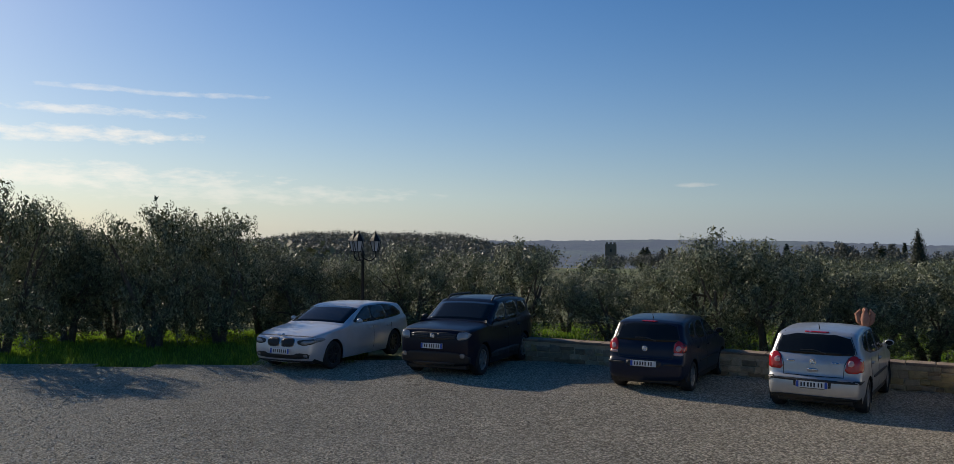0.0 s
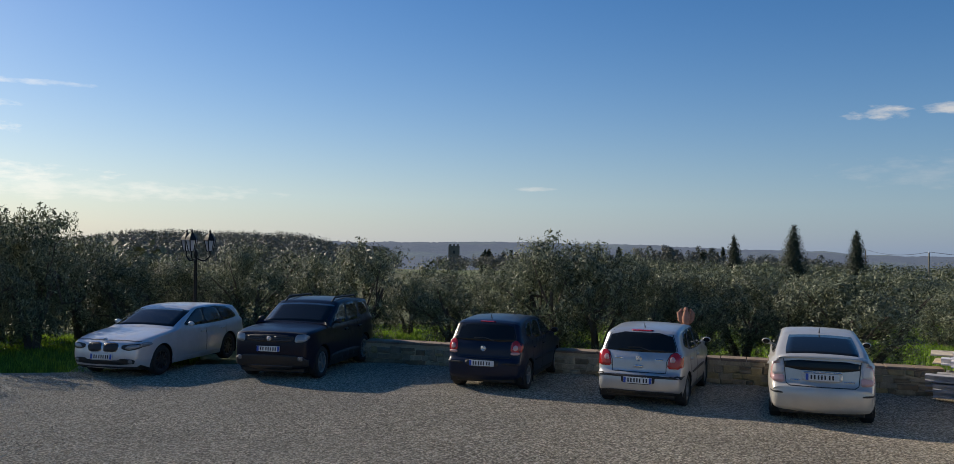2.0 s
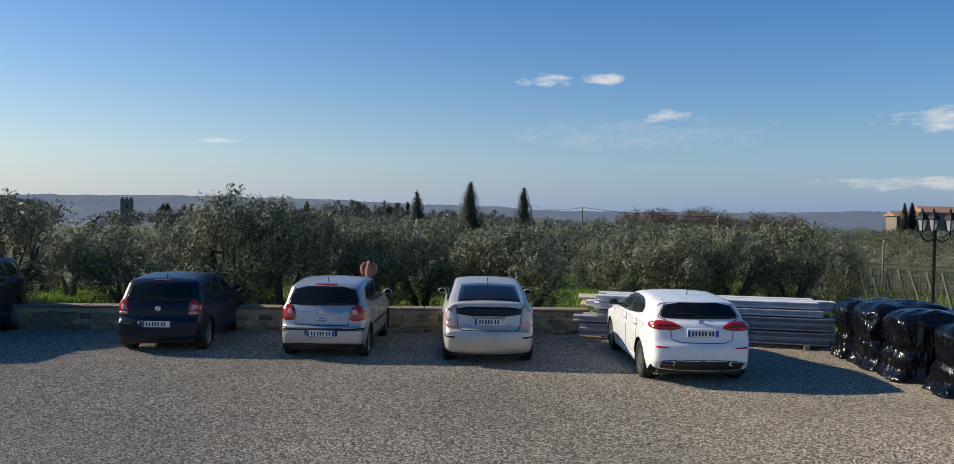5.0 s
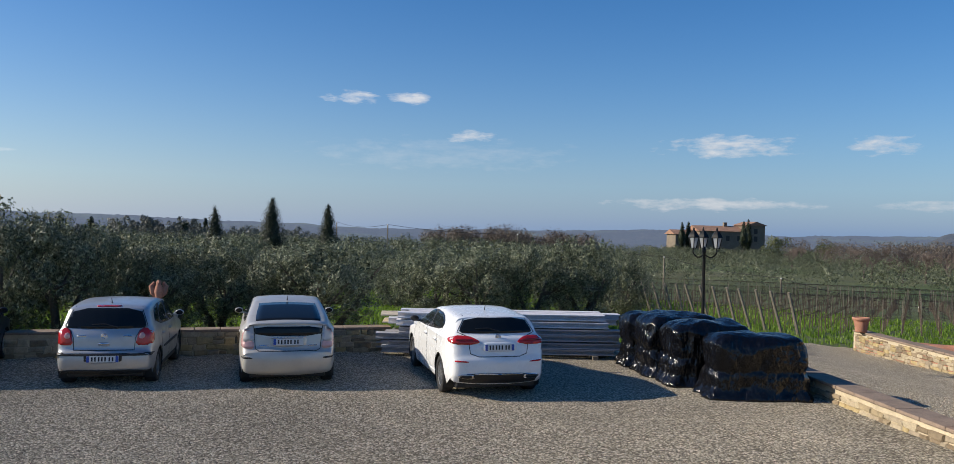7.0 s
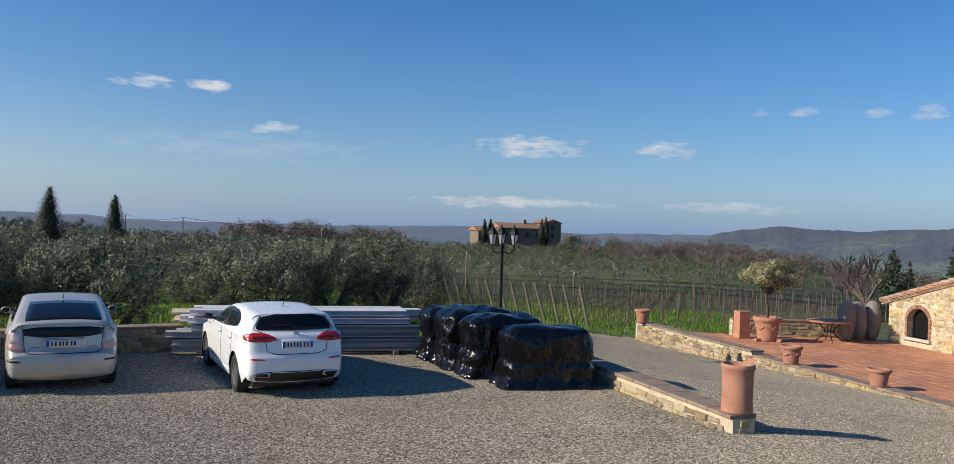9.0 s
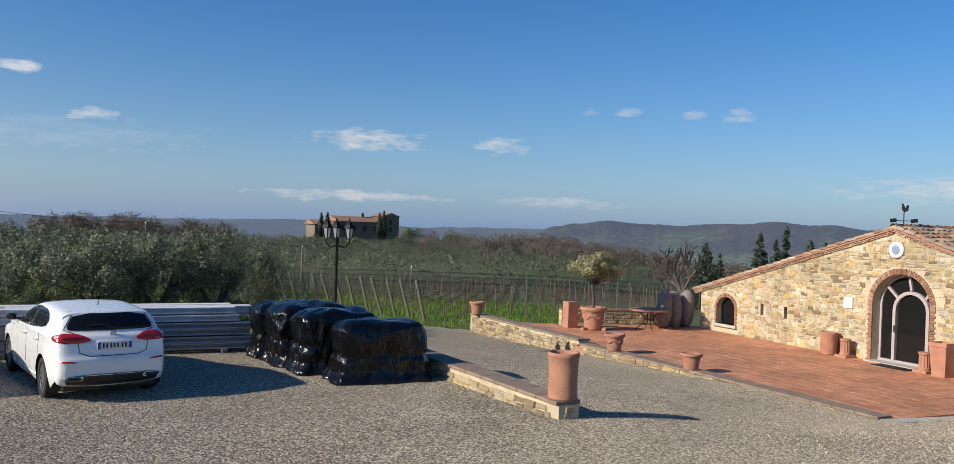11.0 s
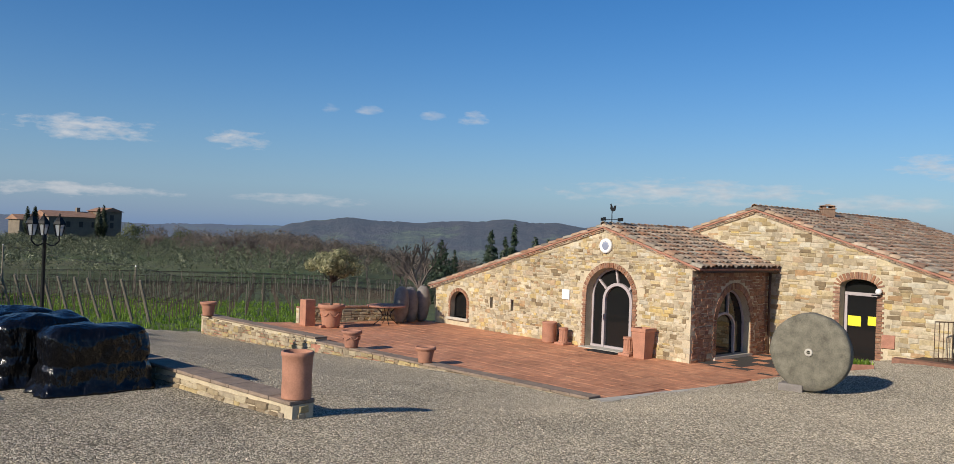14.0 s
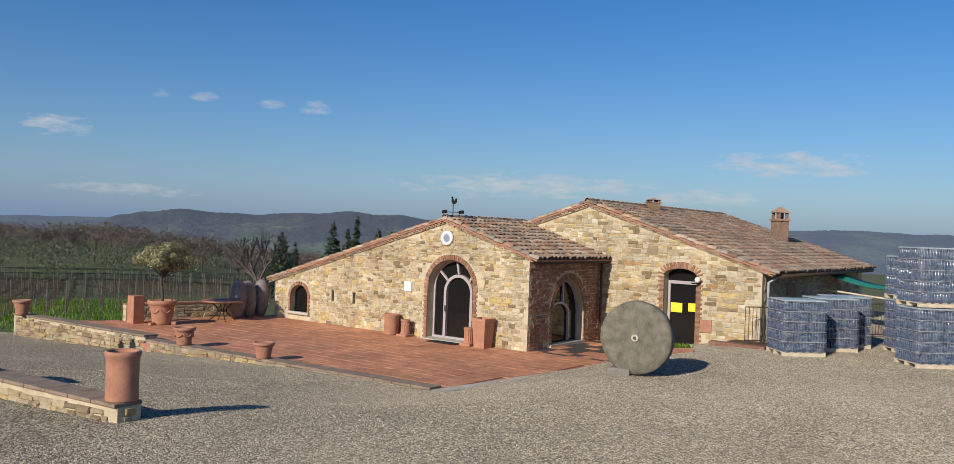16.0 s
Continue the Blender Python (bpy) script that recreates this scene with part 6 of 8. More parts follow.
                ("plate_recess", -1, [(-0.30, 0.73), (0.30, 0.73), (0.33, 0.90), (-0.33, 0.90)], 1, 0.003, PAINT_CREAM, "shallow plate recess"),
                ("chrome_lip", -1, [(-0.31, 0.885), (0.31, 0.885), (0.31, 0.905), (-0.31, 0.905)], 0, 0.018, CHROME, "chrome strip over the plate"),
                ("reflector", -1, [(0.60, 0.53), (0.80, 0.54), (0.80, 0.57), (0.62, 0.56)], 1, 0.012, TRIM, "black slit in the bumper"),
                ("model_badge", -1, [(0.34, 0.745), (0.50, 0.745), (0.50, 0.765), (0.34, 0.765)], 0, 0.006, CHROME, "")],
         seams=[("tailgate_seam", -1, [(-0.60, 1.09), (-0.575, 0.83), (-0.56, 0.70), (-0.50, 0.665), (0.50, 0.665), (0.56, 0.70), (0.575, 0.83), (0.60, 1.09)], False)],
         side_bits=[([(-2.1, 0.72), (-1.9, 0.76), (-1.92, 0.9), (-2.03, 1.06), (-2.07, 1.0)], LENS_PINK, "tail_light_side", 0.008)],
         plates=[(0.82, -1)], plate_blue=False),
    dict(label="white compact hatchback with slim rear lights before the planks", at=(11.62, 11.2, 0.0), heading=59, paint=PAINT_WHITE, length=4.42, width=1.80, height=1.44, belt=1.02, tumble=0.30, tail=0.17, ledge=0.085,
         profile=[(2.1, 0.2), (2.18, 0.34), (2.21, 0.5), (2.17, 0.68), (2.0, 0.79), (1.6, 0.9), (1.1, 0.97), (1.02, 0.99), (0.5, 1.23), (0.15, 1.37), (-0.1, 1.42), (-0.6, 1.44), (-1.35, 1.41), (-1.70, 1.385), (-1.80, 1.36), (-1.92, 1.18), (-1.99, 1.08), (-2.07, 1.02), (-2.13, 0.92), (-2.16, 0.76), (-2.21, 0.64), (-2.2, 0.42), (-2.12, 0.30), (-2.05, 0.24)],
         axles=wheel_xs(1.37, 2.73), wheel=0.325, screen=[(0.98, 1.01), (0.2, 1.35)],
         side_glass=[[(0.75, 1.03), (0.4, 1.19), (0.1, 1.315), (-0.2, 1.34), (-0.2, 1.04)], [(-0.27, 1.04), (-0.27, 1.34), (-0.85, 1.32), (-1.18, 1.2), (-1.12, 1.09)]],
         door_lines=(-0.23, -1.12), mirror=(0.6, 1.03), mirror_mat=TRIM, spokes=10, sill=PAINT_WHITE, aerial=(-1.1, 1.425), wiper=(1.13, -0.05),
         faces=[("rear_window", -1, [(-0.60, 1.10), (0.60, 1.10), (0.66, 1.14), (0.52, 1.355), (-0.52, 1.355), (-0.66, 1.14)], 1, 0.006, GLASS_DARK, ""),
                ("tail_light", -1, [(0.33, 0.955), (0.50, 0.925), (0.76, 0.93), (0.79, 1.0), (0.72, 1.065), (0.50, 1.055), (0.36, 1.0)], 1, 0.012, LENS_RED, "slim red rear light"),
                ("light_blade", -1, [(0.42, 0.985), (0.74, 0.985), (0.74, 1.01), (0.45, 1.012)], 1, 0.02, LENS_RED_DEEP, ""),
                ("plate_recess", -1, [(-0.30, 0.815), (0.30, 0.815), (0.33, 0.97), (-0.33, 0.97)], 1, 0.002, PAINT_WHITE, "shallow plate recess"),
                ("reflector", -1, [(0.53, 0.635), (0.76, 0.645), (0.76, 0.67), (0.55, 0.655)], 1, 0.012, LENS_RED, ""),
                ("diffuser", -1, [(-0.66, 0.27), (0.66, 0.27), (0.70, 0.40), (0.52, 0.455), (-0.52, 0.455), (-0.70, 0.40)], 1, 0.008, TRIM, "black lower bumper"),
                ("tailpipe_trim", -1, [(0.42, 0.36), (0.68, 0.37), (0.72, 0.43), (0.46, 0.45)], 1, 0.02, CHROME, "chrome tailpipe trim"),
                ("tailpipe", -1, [(0.46, 0.375), (0.66, 0.383), (0.69, 0.42), (0.49, 0.433)], 1, 0.028, TRIM, "dark tailpipe"),
                ("chrome_lip", -1, [(-0.42, 0.435), (0.42, 0.435), (0.42, 0.452), (-0.42, 0.452)], 0, 0.02, CHROME, "thin chrome strip")],
         seams=[("tailgate_seam", -1, [(-0.53, 1.375), (-0.69, 1.12), (-0.56, 1.07), (-0.52, 0.92), (-0.50, 0.78), (-0.36, 0.73), (0.36, 0.73), (0.50, 0.78), (0.52, 0.92), (0.56, 1.07), (0.69, 1.12), (0.53, 1.375)], False)],
         side_bits=[([(-2.08, 0.93), (-1.86, 0.97), (-1.84, 1.03), (-2.0, 1.06), (-2.06, 1.03)], LENS_RED, "tail_light_side", 0.008)],
         plates=[(0.885, -1)], emblem=(1.045, -1)),
]
for spec in CARS:
    build_car(spec)

# ---- terrace, low walls and the things that stand on them ----
rnd = random.Random(11)


def edge_v(u):
    return -7.0 - 0.06 * (u + 2.1)


TERRACE = [(-2.1, -7.0), (16.2, -8.1), (14.1, -5.2), (13.1, 0.0), (0.0, 0.0), (0.0, V2), (-4.9, V2), (-4.6, 2.6), (-3.0, -0.4)]
terrace = part("terrace", slab(TERRACE, [], lambda a, d, z: at(a, z, Z0 - 0.03 - d), 0.5), TERRA_DARK)
tagged(terrace, "terracotta-tiled terrace in front of the winery", "terrace", kind="structure")


def lay_tiles():
    size = 0.42
    tile = bpy.data.meshes.new("tile")
    h = size / 2 - 0.006
    vs = [(x, y, z) for z, k in ((-0.028, 1.0), (-0.004, 1.0), (0.0, 0.985)) for x, y in ((-h * k, -h * k), (h * k, -h * k), (h * k, h * k), (-h * k, h * k))]
    fs = [(0, 1, 5, 4), (1, 2, 6, 5), (2, 3, 7, 6), (3, 0, 4, 7), (4, 5, 9, 8), (5, 6, 10, 9), (6, 7, 11, 10), (7, 4, 8, 11), (8, 9, 10, 11)]
    tile.from_pydata(vs, [], fs)
    tile.materials.append(TILE)
    spots = []
    for i in range(-14, 42):
        for j in range(-22, 14):
            u, v = (i + 0.5) * size, (j + 0.5) * size
            if all(in_loop(u + a, v + b, TERRACE) for a in (-0.17, 0.17) for b in (-0.17, 0.17)):
                spots.append((u, v))
    spots.sort(key=lambda s: math.hypot(s[0] - 0.0, s[1] + 5.0))
    turn = Matrix((U, V * -1, Vector((0, 0, 1)))).transposed().to_4x4()
    verts, faces = [], []
    for i, (u, v) in enumerate(spots):
        m = Matrix.Translation(at(u, v, Z0 + rnd.uniform(-0.003, 0.003))) @ turn @ Matrix.Rotation(rnd.uniform(-0.008, 0.008), 4, "Z")
        if i < 300:
            ob = new("tile", tile)
            ob.parent = terrace
            ob.matrix_basis = m
        else:
            k = len(verts)
            verts += [m @ Vector(p) for p in vs]
            faces += [tuple(a + k for a in f) for f in fs]
    me = bpy.data.meshes.new("tile_field")
    me.from_pydata(verts, [], faces)
    me.materials.append(TILE_MIX)
    ob = new("tile_field", me)
    ob.parent = terrace
    tagged(ob, kind="stuff")


lay_tiles()


def low_wall(name, label, a, b, base_z, top_a, top_b, thick, rnd, cap=COPING, cap_h=0.06, limit=150, first=None, over=0.03, inward=1, seg=0.55):
    """A low rubble wall from a to b (x, y), with coping slabs on top; its stones show on the side towards the yard."""
    a, b = Vector((*a, 0)), Vector((*b, 0))
    d = (b - a).normalized()
    n = Vector((d.y, -d.x, 0)) * inward
    L = (b - a).length

    def place(x, y, z):
        p = a + d * x - n * y
        return Vector((p.x, p.y, z))

    out = [(0, base_z), (0, top_a), (L, top_b), (L, base_z)]
    wall = part(name, slab(out, [], place, thick), MORTAR)
    tagged(wall, label, "wall", kind="structure")
    lay_stones(wall, [(0, base_z + 0.1), (0, top_a), (L, top_b), (L, base_z + 0.1)], [], place, rnd, WALL_STONE, WALL_STONE_MIX, rows=(0.08, 0.17), lens=(0.14, 0.4), depth=0.04, limit=limit, first=first or (L / 2, 0))
    k = max(1, round(L / seg))
    for i in range(k):
        x0, x1 = L * i / k + 0.006, L * (i + 1) / k - 0.006
        z0 = top_a + (top_b - top_a) * (x0 + x1) / 2 / L
        bm = box((x0, -thick - over, 0), (x1, over + 0.02, cap_h), 0.012)
        for v in bm.verts:
            zz = v.co.z + top_a + (top_b - top_a) * v.co.x / L + rnd.uniform(-0.003, 0.003)
            p = a + d * v.co.x + n * v.co.y
            v.co = Vector((p.x, p.y, zz))
        part("coping_slab", bm, cap, wall)
    # the wall's open ends are faced with stones as well
    for x, s in ((0, -1), (L, 1)):
        end = lambda p, y, z, x=x, s=s: place(x - s * y, p, z)
        lay_stones(wall, [(0, base_z + 0.1), (0, top_a if x == 0 else top_b), (thick, top_a if x == 0 else top_b), (thick, base_z + 0.1)], [], end, rnd, WALL_STONE, WALL_STONE_MIX, rows=(0.08, 0.15), lens=(0.14, 0.3), limit=40)
    return wall


def uvxy(u, v):
    p = at(u, v)
    return (p.x, p.y)


low_wall("wall_yard", "low rubble wall with brown coping behind the cars", (-0.8, 22.2), (12.6, 14.75), -0.3, 0.46, 0.50, 0.38, rnd, limit=280, first=(9, 0.3), inward=1)
low_wall("wall_drive", "low rubble wall with dark coping between yard and drive", uvxy(-2.95, -15.0), uvxy(7.0, -16.3), -0.6, 0.22, 0.36, 0.40, rnd, limit=200, first=(1.5, 0.3), inward=-1)
low_wall("wall_terrace_edge", "low stone retaining wall along the terrace", uvxy(8.6, edge_v(8.6)), uvxy(-2.1, edge_v(-2.1)), -1.8, Z0 + 0.02, Z0 + 0.02, 0.36, rnd, limit=200, first=(8, Z0), inward=1)
low_wall("wall_terrace_end", "raised stone wall at the terrace's far end", uvxy(16.3, edge_v(16.3)), uvxy(8.66, edge_v(8.66)), -2.2, Z0 + 0.16, Z0 + 0.14, 0.4, rnd, limit=200, first=(4, Z0), inward=1)
low_wall("wall_terrace_back", "low stone parapet with a brick top behind the terrace", uvxy(13.9, -5.3), uvxy(12.95, -0.25), -1.3, Z0 + 0.55, Z0 + 0.55, 0.32, rnd, cap=BRICK, limit=120, inward=1, seg=0.3)

# pale kerb along the terrace's open end
kerb = thing("kerb", Matrix.Identity(4), "pale stone kerb at the terrace's open end", "kerb", kind="structure")
for (u0, v0), (u1, v1) in (((-2.1, -7.0), (-3.0, -0.4)), ((-3.0, -0.4), (-4.6, 2.6))):
    a, b = at(u0, v0, Z0), at(u1, v1, Z0)
    d, L = (b - a).normalized(), (b - a).length
    n = Vector((d.y, -d.x, 0))
    k = round(L / 0.9)
    for i in range(k):
        bm = box((L * i / k + 0.005, -0.02, -0.3), (L * (i + 1) / k - 0.005, 0.3, 0.03), 0.012)
        for v in bm.verts:
            p = a + d * v.co.x + n * v.co.y
            v.co = Vector((p.x, p.y, Z0 + v.co.z))
        part("kerb_stone", bm, KERB, kerb)


def pot(p, r, h, label, swag=True, material=TERRACOTTA, group="terracotta pots along the terrace"):
    c = thing("flower_pot", Matrix.Translation(p), label, "flower pot", group)
    part("bowl", lathe([(0, 0.0), (r * 0.62, 0.0), (r * 0.66, h * 0.08), (r * 0.72, h * 0.4), (r * 0.84, h * 0.74), (r * 0.86, h * 0.80), (r, h * 0.83), (r * 1.02, h * 0.93), (r * 0.98, h), (r * 0.86, h), (r * 0.8, h * 0.86), (0, h * 0.84)], 32), material, c, smooth=True)
    part("soil", lathe([(r * 0.80, h * 0.87), (r * 0.4, h * 0.895), (0, h * 0.9)], 20), WOOD_BEAM, c, "dry dark soil")
    if swag:
        bm = bmesh.new()
        for i in range(6):
            a0 = 2 * math.pi * i / 6
            pts = []
            for k in range(7):
                a = a0 + k / 6 * math.pi / 3
                z = h * (0.66 - 0.17 * math.sin(k / 6 * math.pi))
                rr = r * (0.72 + 0.12 * (z / h - 0.4) / 0.34) + 0.012
                pts.append((rr * math.cos(a), rr * math.sin(a), z))
            add_tube(bm, pts, 0.022, 5)
        part("garland", bm, material, c, "moulded garland relief", True)
    part("rim_band", lathe([(r * 0.87, h * 0.76), (r * 0.905, h * 0.77), (r * 0.905, h * 0.79), (r * 0.87, h * 0.80)], 32), material, c, smooth=True)
    return c


pot(at(15.6, edge_v(15.6) - 0.1, Z0 + 0.22), 0.30, 0.52, "terracotta flower pot on the end of the wall", False)
pot(at(6.96, edge_v(6.96) + 0.1, Z0 + 0.075), 0.31, 0.52, "garlanded terracotta pot on the terrace edge", True, TERRA_DARK)
pot(at(3.6, edge_v(3.6) + 0.1, Z0 + 0.075), 0.29, 0.44, "plain flared terracotta pot on the terrace edge", False)

# tall cylinder on the end of the drive wall
cyl = thing("terracotta_cylinder", Matrix.Translation(at(-2.70, -14.80, 0.283)), "tall plain terracotta cylinder on the wall's end", "planter")
part("shell", lathe([(0, 0), (0.235, 0), (0.235, 0.02), (0.23, 0.3), (0.235, 0.5), (0.24, 0.64), (0.255, 0.66), (0.258, 0.71), (0.245, 0.73), (0.215, 0.73), (0.21, 0.6), (0.21, 0.4), (0, 0.38)], 36), TERRACOTTA, cyl, smooth=True)

# olive tree in a large pot, on the terrace
big_pot = pot(at(12.2, -4.93, Z0), 0.49, 0.86, "large garlanded terracotta pot holding a small olive tree", True, TERRACOTTA)
for a in range(3):
    ang = a * 2.1 + 0.4
    foot = part("pot_foot", box((-0.1, -0.07, 0.0), (0.1, 0.07, 0.1), 0.02), TERRACOTTA, big_pot)
    foot.matrix_local = Matrix.Translation((0.42 * math.cos(ang), 0.42 * math.sin(ang), 0.002)) @ Matrix.Rotation(ang, 4, "Z")
pillar = part("pillar", box((-0.21, -0.21, 0), (0.21, 0.21, 0.98), 0.015), TERRACOTTA)
pillar.matrix_world = Matrix.Translation(at(13.0, -5.45, Z0)) @ Matrix.Rotation(0.76, 4, "Z")
tagged(pillar, "square smooth terracotta pillar at the parapet's end", "pillar")

# round table with iron legs
table = thing("garden_table", Matrix.Translation(at(12.1, -2.5, Z0)), "round brick-topped garden table on curved iron legs", "table")
part("tabletop", lathe([(0, 0.70), (0.74, 0.70), (0.76, 0.72), (0.76, 0.75), (0.74, 0.765), (0, 0.765)], 36), TERRA_DARK, table)
for i in range(4):
    a = i * math.pi / 2 + 0.4
    pts = [(math.cos(a) * r, math.sin(a) * r, z) for r, z in ((0.42, 0.7), (0.18, 0.45), (0.2, 0.25), (0.5, 0.0))]
    part("leg", tube(spline(pts, 4), 0.018, 6), IRON, table, smooth=True)
part("ring", tube([(0.19 * math.cos(k * 0.524), 0.19 * math.sin(k * 0.524), 0.36) for k in range(13)], 0.012, 5), IRON, table)

JAR = plain("grey_stone_jar", (0.21, 0.185, 0.165), 0.9, var=0.35, scale=4.0, bump=0.7)
for u, v, s, tilt in ((12.35, -1.65, 1.0, 2.0), (12.5, -0.98, 0.98, -3.0), (12.6, -0.36, 1.0, 1.5)):
    bm = lathe([(0, 0.0), (0.13, 0.0), (0.21, 0.12), (0.28, 0.4), (0.31, 0.75), (0.29, 1.1), (0.22, 1.34), (0.12, 1.44), (0, 1.46)], 24)
    for q in bm.verts:
        q.co *= s
        q.co += Vector((1, 1, 0)) * 0.012 * noise.noise(q.co * 3 + Vector((u, v, 0)))
    jar = part("amphora", bm, JAR, smooth=True)
    jar.matrix_world = Matrix.Translation(at(u, v, Z0)) @ Matrix.Rotation(radians(tilt), 4, "X")
    tagged(jar, "tall grey-brown amphora standing on the terrace", "amphora", "amphorae by the parapet")

drum = thing("terracotta_drum", Matrix.Translation(at(5.42, -0.36, Z0)), "plain terracotta drum against the stone wall", "planter")
part("shell", lathe([(0, 0), (0.24, 0), (0.25, 0.05), (0.25, 0.64), (0.265, 0.67), (0.265, 0.71), (0.235, 0.72), (0.22, 0.6), (0, 0.58)], 28), TERRACOTTA, drum, smooth=True)
for u, v in ((4.78, -0.35), (2.02, -0.36)):
    c = thing("column_stub", Matrix.Translation(at(u, v, Z0)) @ Matrix.Rotation(0.76, 4, "Z"), "short fluted terracotta column on a square base", "column", "columns beside the door")
    part("plinth", box((-0.22, -0.22, 0), (0.22, 0.22, 0.08), 0.01), TERRACOTTA, c)
    bm = bmesh.new()
    rings = []
    for z, k in ((0.08, 1.12), (0.13, 1.12), (0.15, 1.0), (0.5, 0.97), (0.52, 1.1), (0.58, 1.12)):
        rings.append([bm.verts.new(((0.15 * k - (0.016 if i % 2 and 0.14 < z < 0.51 else 0)) * math.cos(i * math.pi / 12), (0.15 * k - (0.016 if i % 2 and 0.14 < z < 0.51 else 0)) * math.sin(i * math.pi / 12), z)) for i in range(24)])
    for a, b in zip(rings, rings[1:]):
        for i in range(24):
            bm.faces.new((a[i], a[(i + 1) % 24], b[(i + 1) % 24], b[i]))
    bm.faces.new(rings[-1])
    part("shaft", bm, TERRACOTTA, c)
tub = thing("square_planter", Matrix.Translation(at(1.4, -0.42, Z0)) @ Matrix.Rotation(0.76, 4, "Z"), "tall square tapering terracotta planter by the door", "planter")
bm = bmesh.new()
rings = [[bm.verts.new((x * w, y * w, z)) for x, y in ((-1, -1), (1, -1), (1, 1), (-1, 1))] for w, z in ((0.20, 0), (0.255, 0.82), (0.28, 0.83), (0.28, 0.94), (0.235, 0.94), (0.225, 0.78))]
for a, b in zip(rings, rings[1:]):
    for i in range(4):
        bm.faces.new((a[i], a[(i + 1) % 4], b[(i + 1) % 4], b[i]))
bm.faces.new(rings[-1])
bm.faces.new(rings[0][::-1])
part("shell", bm, TERRACOTTA, tub)
mat_ob = part("door_mat", slab([(2.3, -0.75), (2.3, -0.3), (3.5, -0.3), (3.5, -0.75)], [], lambda a, d, z: at(a, z, Z0 + 0.022 - d), 0.015), TRIM)
tagged(mat_ob, "dark rubber mat before the arched door", "doormat")

# millstone on edge
mill_at = Vector((18.3, -7.15, yard_z(18.3, -7.15)))
mill = thing("millstone", Matrix.Translation(mill_at) @ Matrix.Rotation(radians(-35), 4, "Z"), "large worn granite millstone standing on edge", "millstone")
bm = bmesh.new()
R, TH = 0.84, 0.17
add_lathe(bm, [(0.075, -TH), (0.82 * R, -TH), (0.97 * R, -TH * 0.93), (R, -TH * 0.6), (R, TH * 0.6), (0.97 * R, TH * 0.93), (0.82 * R, TH), (0.075, TH), (0.075, -TH)], 56)
for q in bm.verts:
    q.co += q.co.normalized() * 0.018 * noise.noise(q.co * 4)
bmesh.ops.recalc_face_normals(bm, faces=bm.faces)
wheel = part("stone_disc", bm, MILLSTONE, mill, smooth=True)
wheel.matrix_local = Matrix.Translation((0, 0, R + 0.03)) @ Matrix.Rotation(math.pi / 2, 4, "Y")
eye = part("iron_eye", lathe([(0.04, 0.0), (0.085, 0.0), (0.085, 0.03), (0.05, 0.035), (0.04, 0.03)], 18), KERB, mill, "rusty iron bush", True)
eye.matrix_local = Matrix.Translation((-TH, 0, R + 0.03)) @ Matrix.Rotation(-math.pi / 2, 4, "Y")
part("axle_slot", box((-TH - 0.004, -0.2, R + 0.01), (-TH + 0.03, 0.2, R + 0.045), 0.004), MILLSTONE, mill)
wedge = part("wedge_block", box((-0.2, 0.1, -0.05), (0.2, 0.62, 0.15), 0.03), JAR)
wedge.matrix_world = Matrix.Translation(mill_at) @ Matrix.Rotation(radians(-35), 4, "Z")
tagged(wedge, "rough pale stone block wedging the millstone", "stone block")

# trough with herbs by the steps, and brick edging
tr = thing("trough", Matrix.Translation(at(-4.55, 1.0, -0.35)) @ Matrix.Rotation(0.1, 4, "Z"), "small dark trough with green herbs on the gravel", "planter")
part("box", box((-0.22, -0.35, -0.3), (0.22, 0.35, 0.22), 0.02), TERRA_DARK, tr)
verts, faces = [], []
for i in range(260):
    x, y, z = rnd.uniform(-0.2, 0.2), rnd.uniform(-0.34, 0.34), 0.2
    a, l = rnd.uniform(0, 6.28), rnd.uniform(0.06, 0.16)
    k = len(verts)
    dx, dy = math.cos(a) * 0.02, math.sin(a) * 0.02
    verts += [(x - dx, y - dy, z), (x + dx, y + dy, z), (x + dy * 2, y - dx * 2, z + l)]
    faces.append((k, k + 1, k + 2))
me = bpy.data.meshes.new("herbs")
me.from_pydata(verts, [], faces)
me.materials.append(GRASS)
ob = new("herbs", me)
ob.parent = tr
step = part("brick_edging", slab([(-6.3, 3.1), (-6.3, 3.45), (-4.6, 3.45), (-4.6, 3.1)], [], lambda a, d, z: at(a, z, -0.12 - d), 0.5), BRICK)
tagged(step, "brick edging of the raised bed beside the door", "edging", kind="structure")
bed = part("raised_bed", slab([(-6.2, 3.45), (-6.2, V2), (-4.9, V2), (-4.9, 3.45)], [], lambda a, d, z: at(a, z, -0.16 - d), 0.5), WOOD_BEAM)
tagged(bed, "narrow raised bed of bare earth by the wall", "bed", kind="structure")


def railing(a, b, z, h, label):
    r = thing("railing", Matrix.Identity(4), label, "railing")
    a, b = Vector((*a, z)), Vector((*b, z))
    L = (b - a).length
    for k in (0.08, h):
        part("rail", tube([a + Vector((0, 0, k)), b + Vector((0, 0, k))], 0.018, 6), RUST_IRON, r)
    n = max(2, int(L / 0.12))
    for i in range(n + 1):
        p = a.lerp(b, i / n)
        part("bar", tube([p, p + Vector((0, 0, h))], 0.011, 5), RUST_IRON, r)


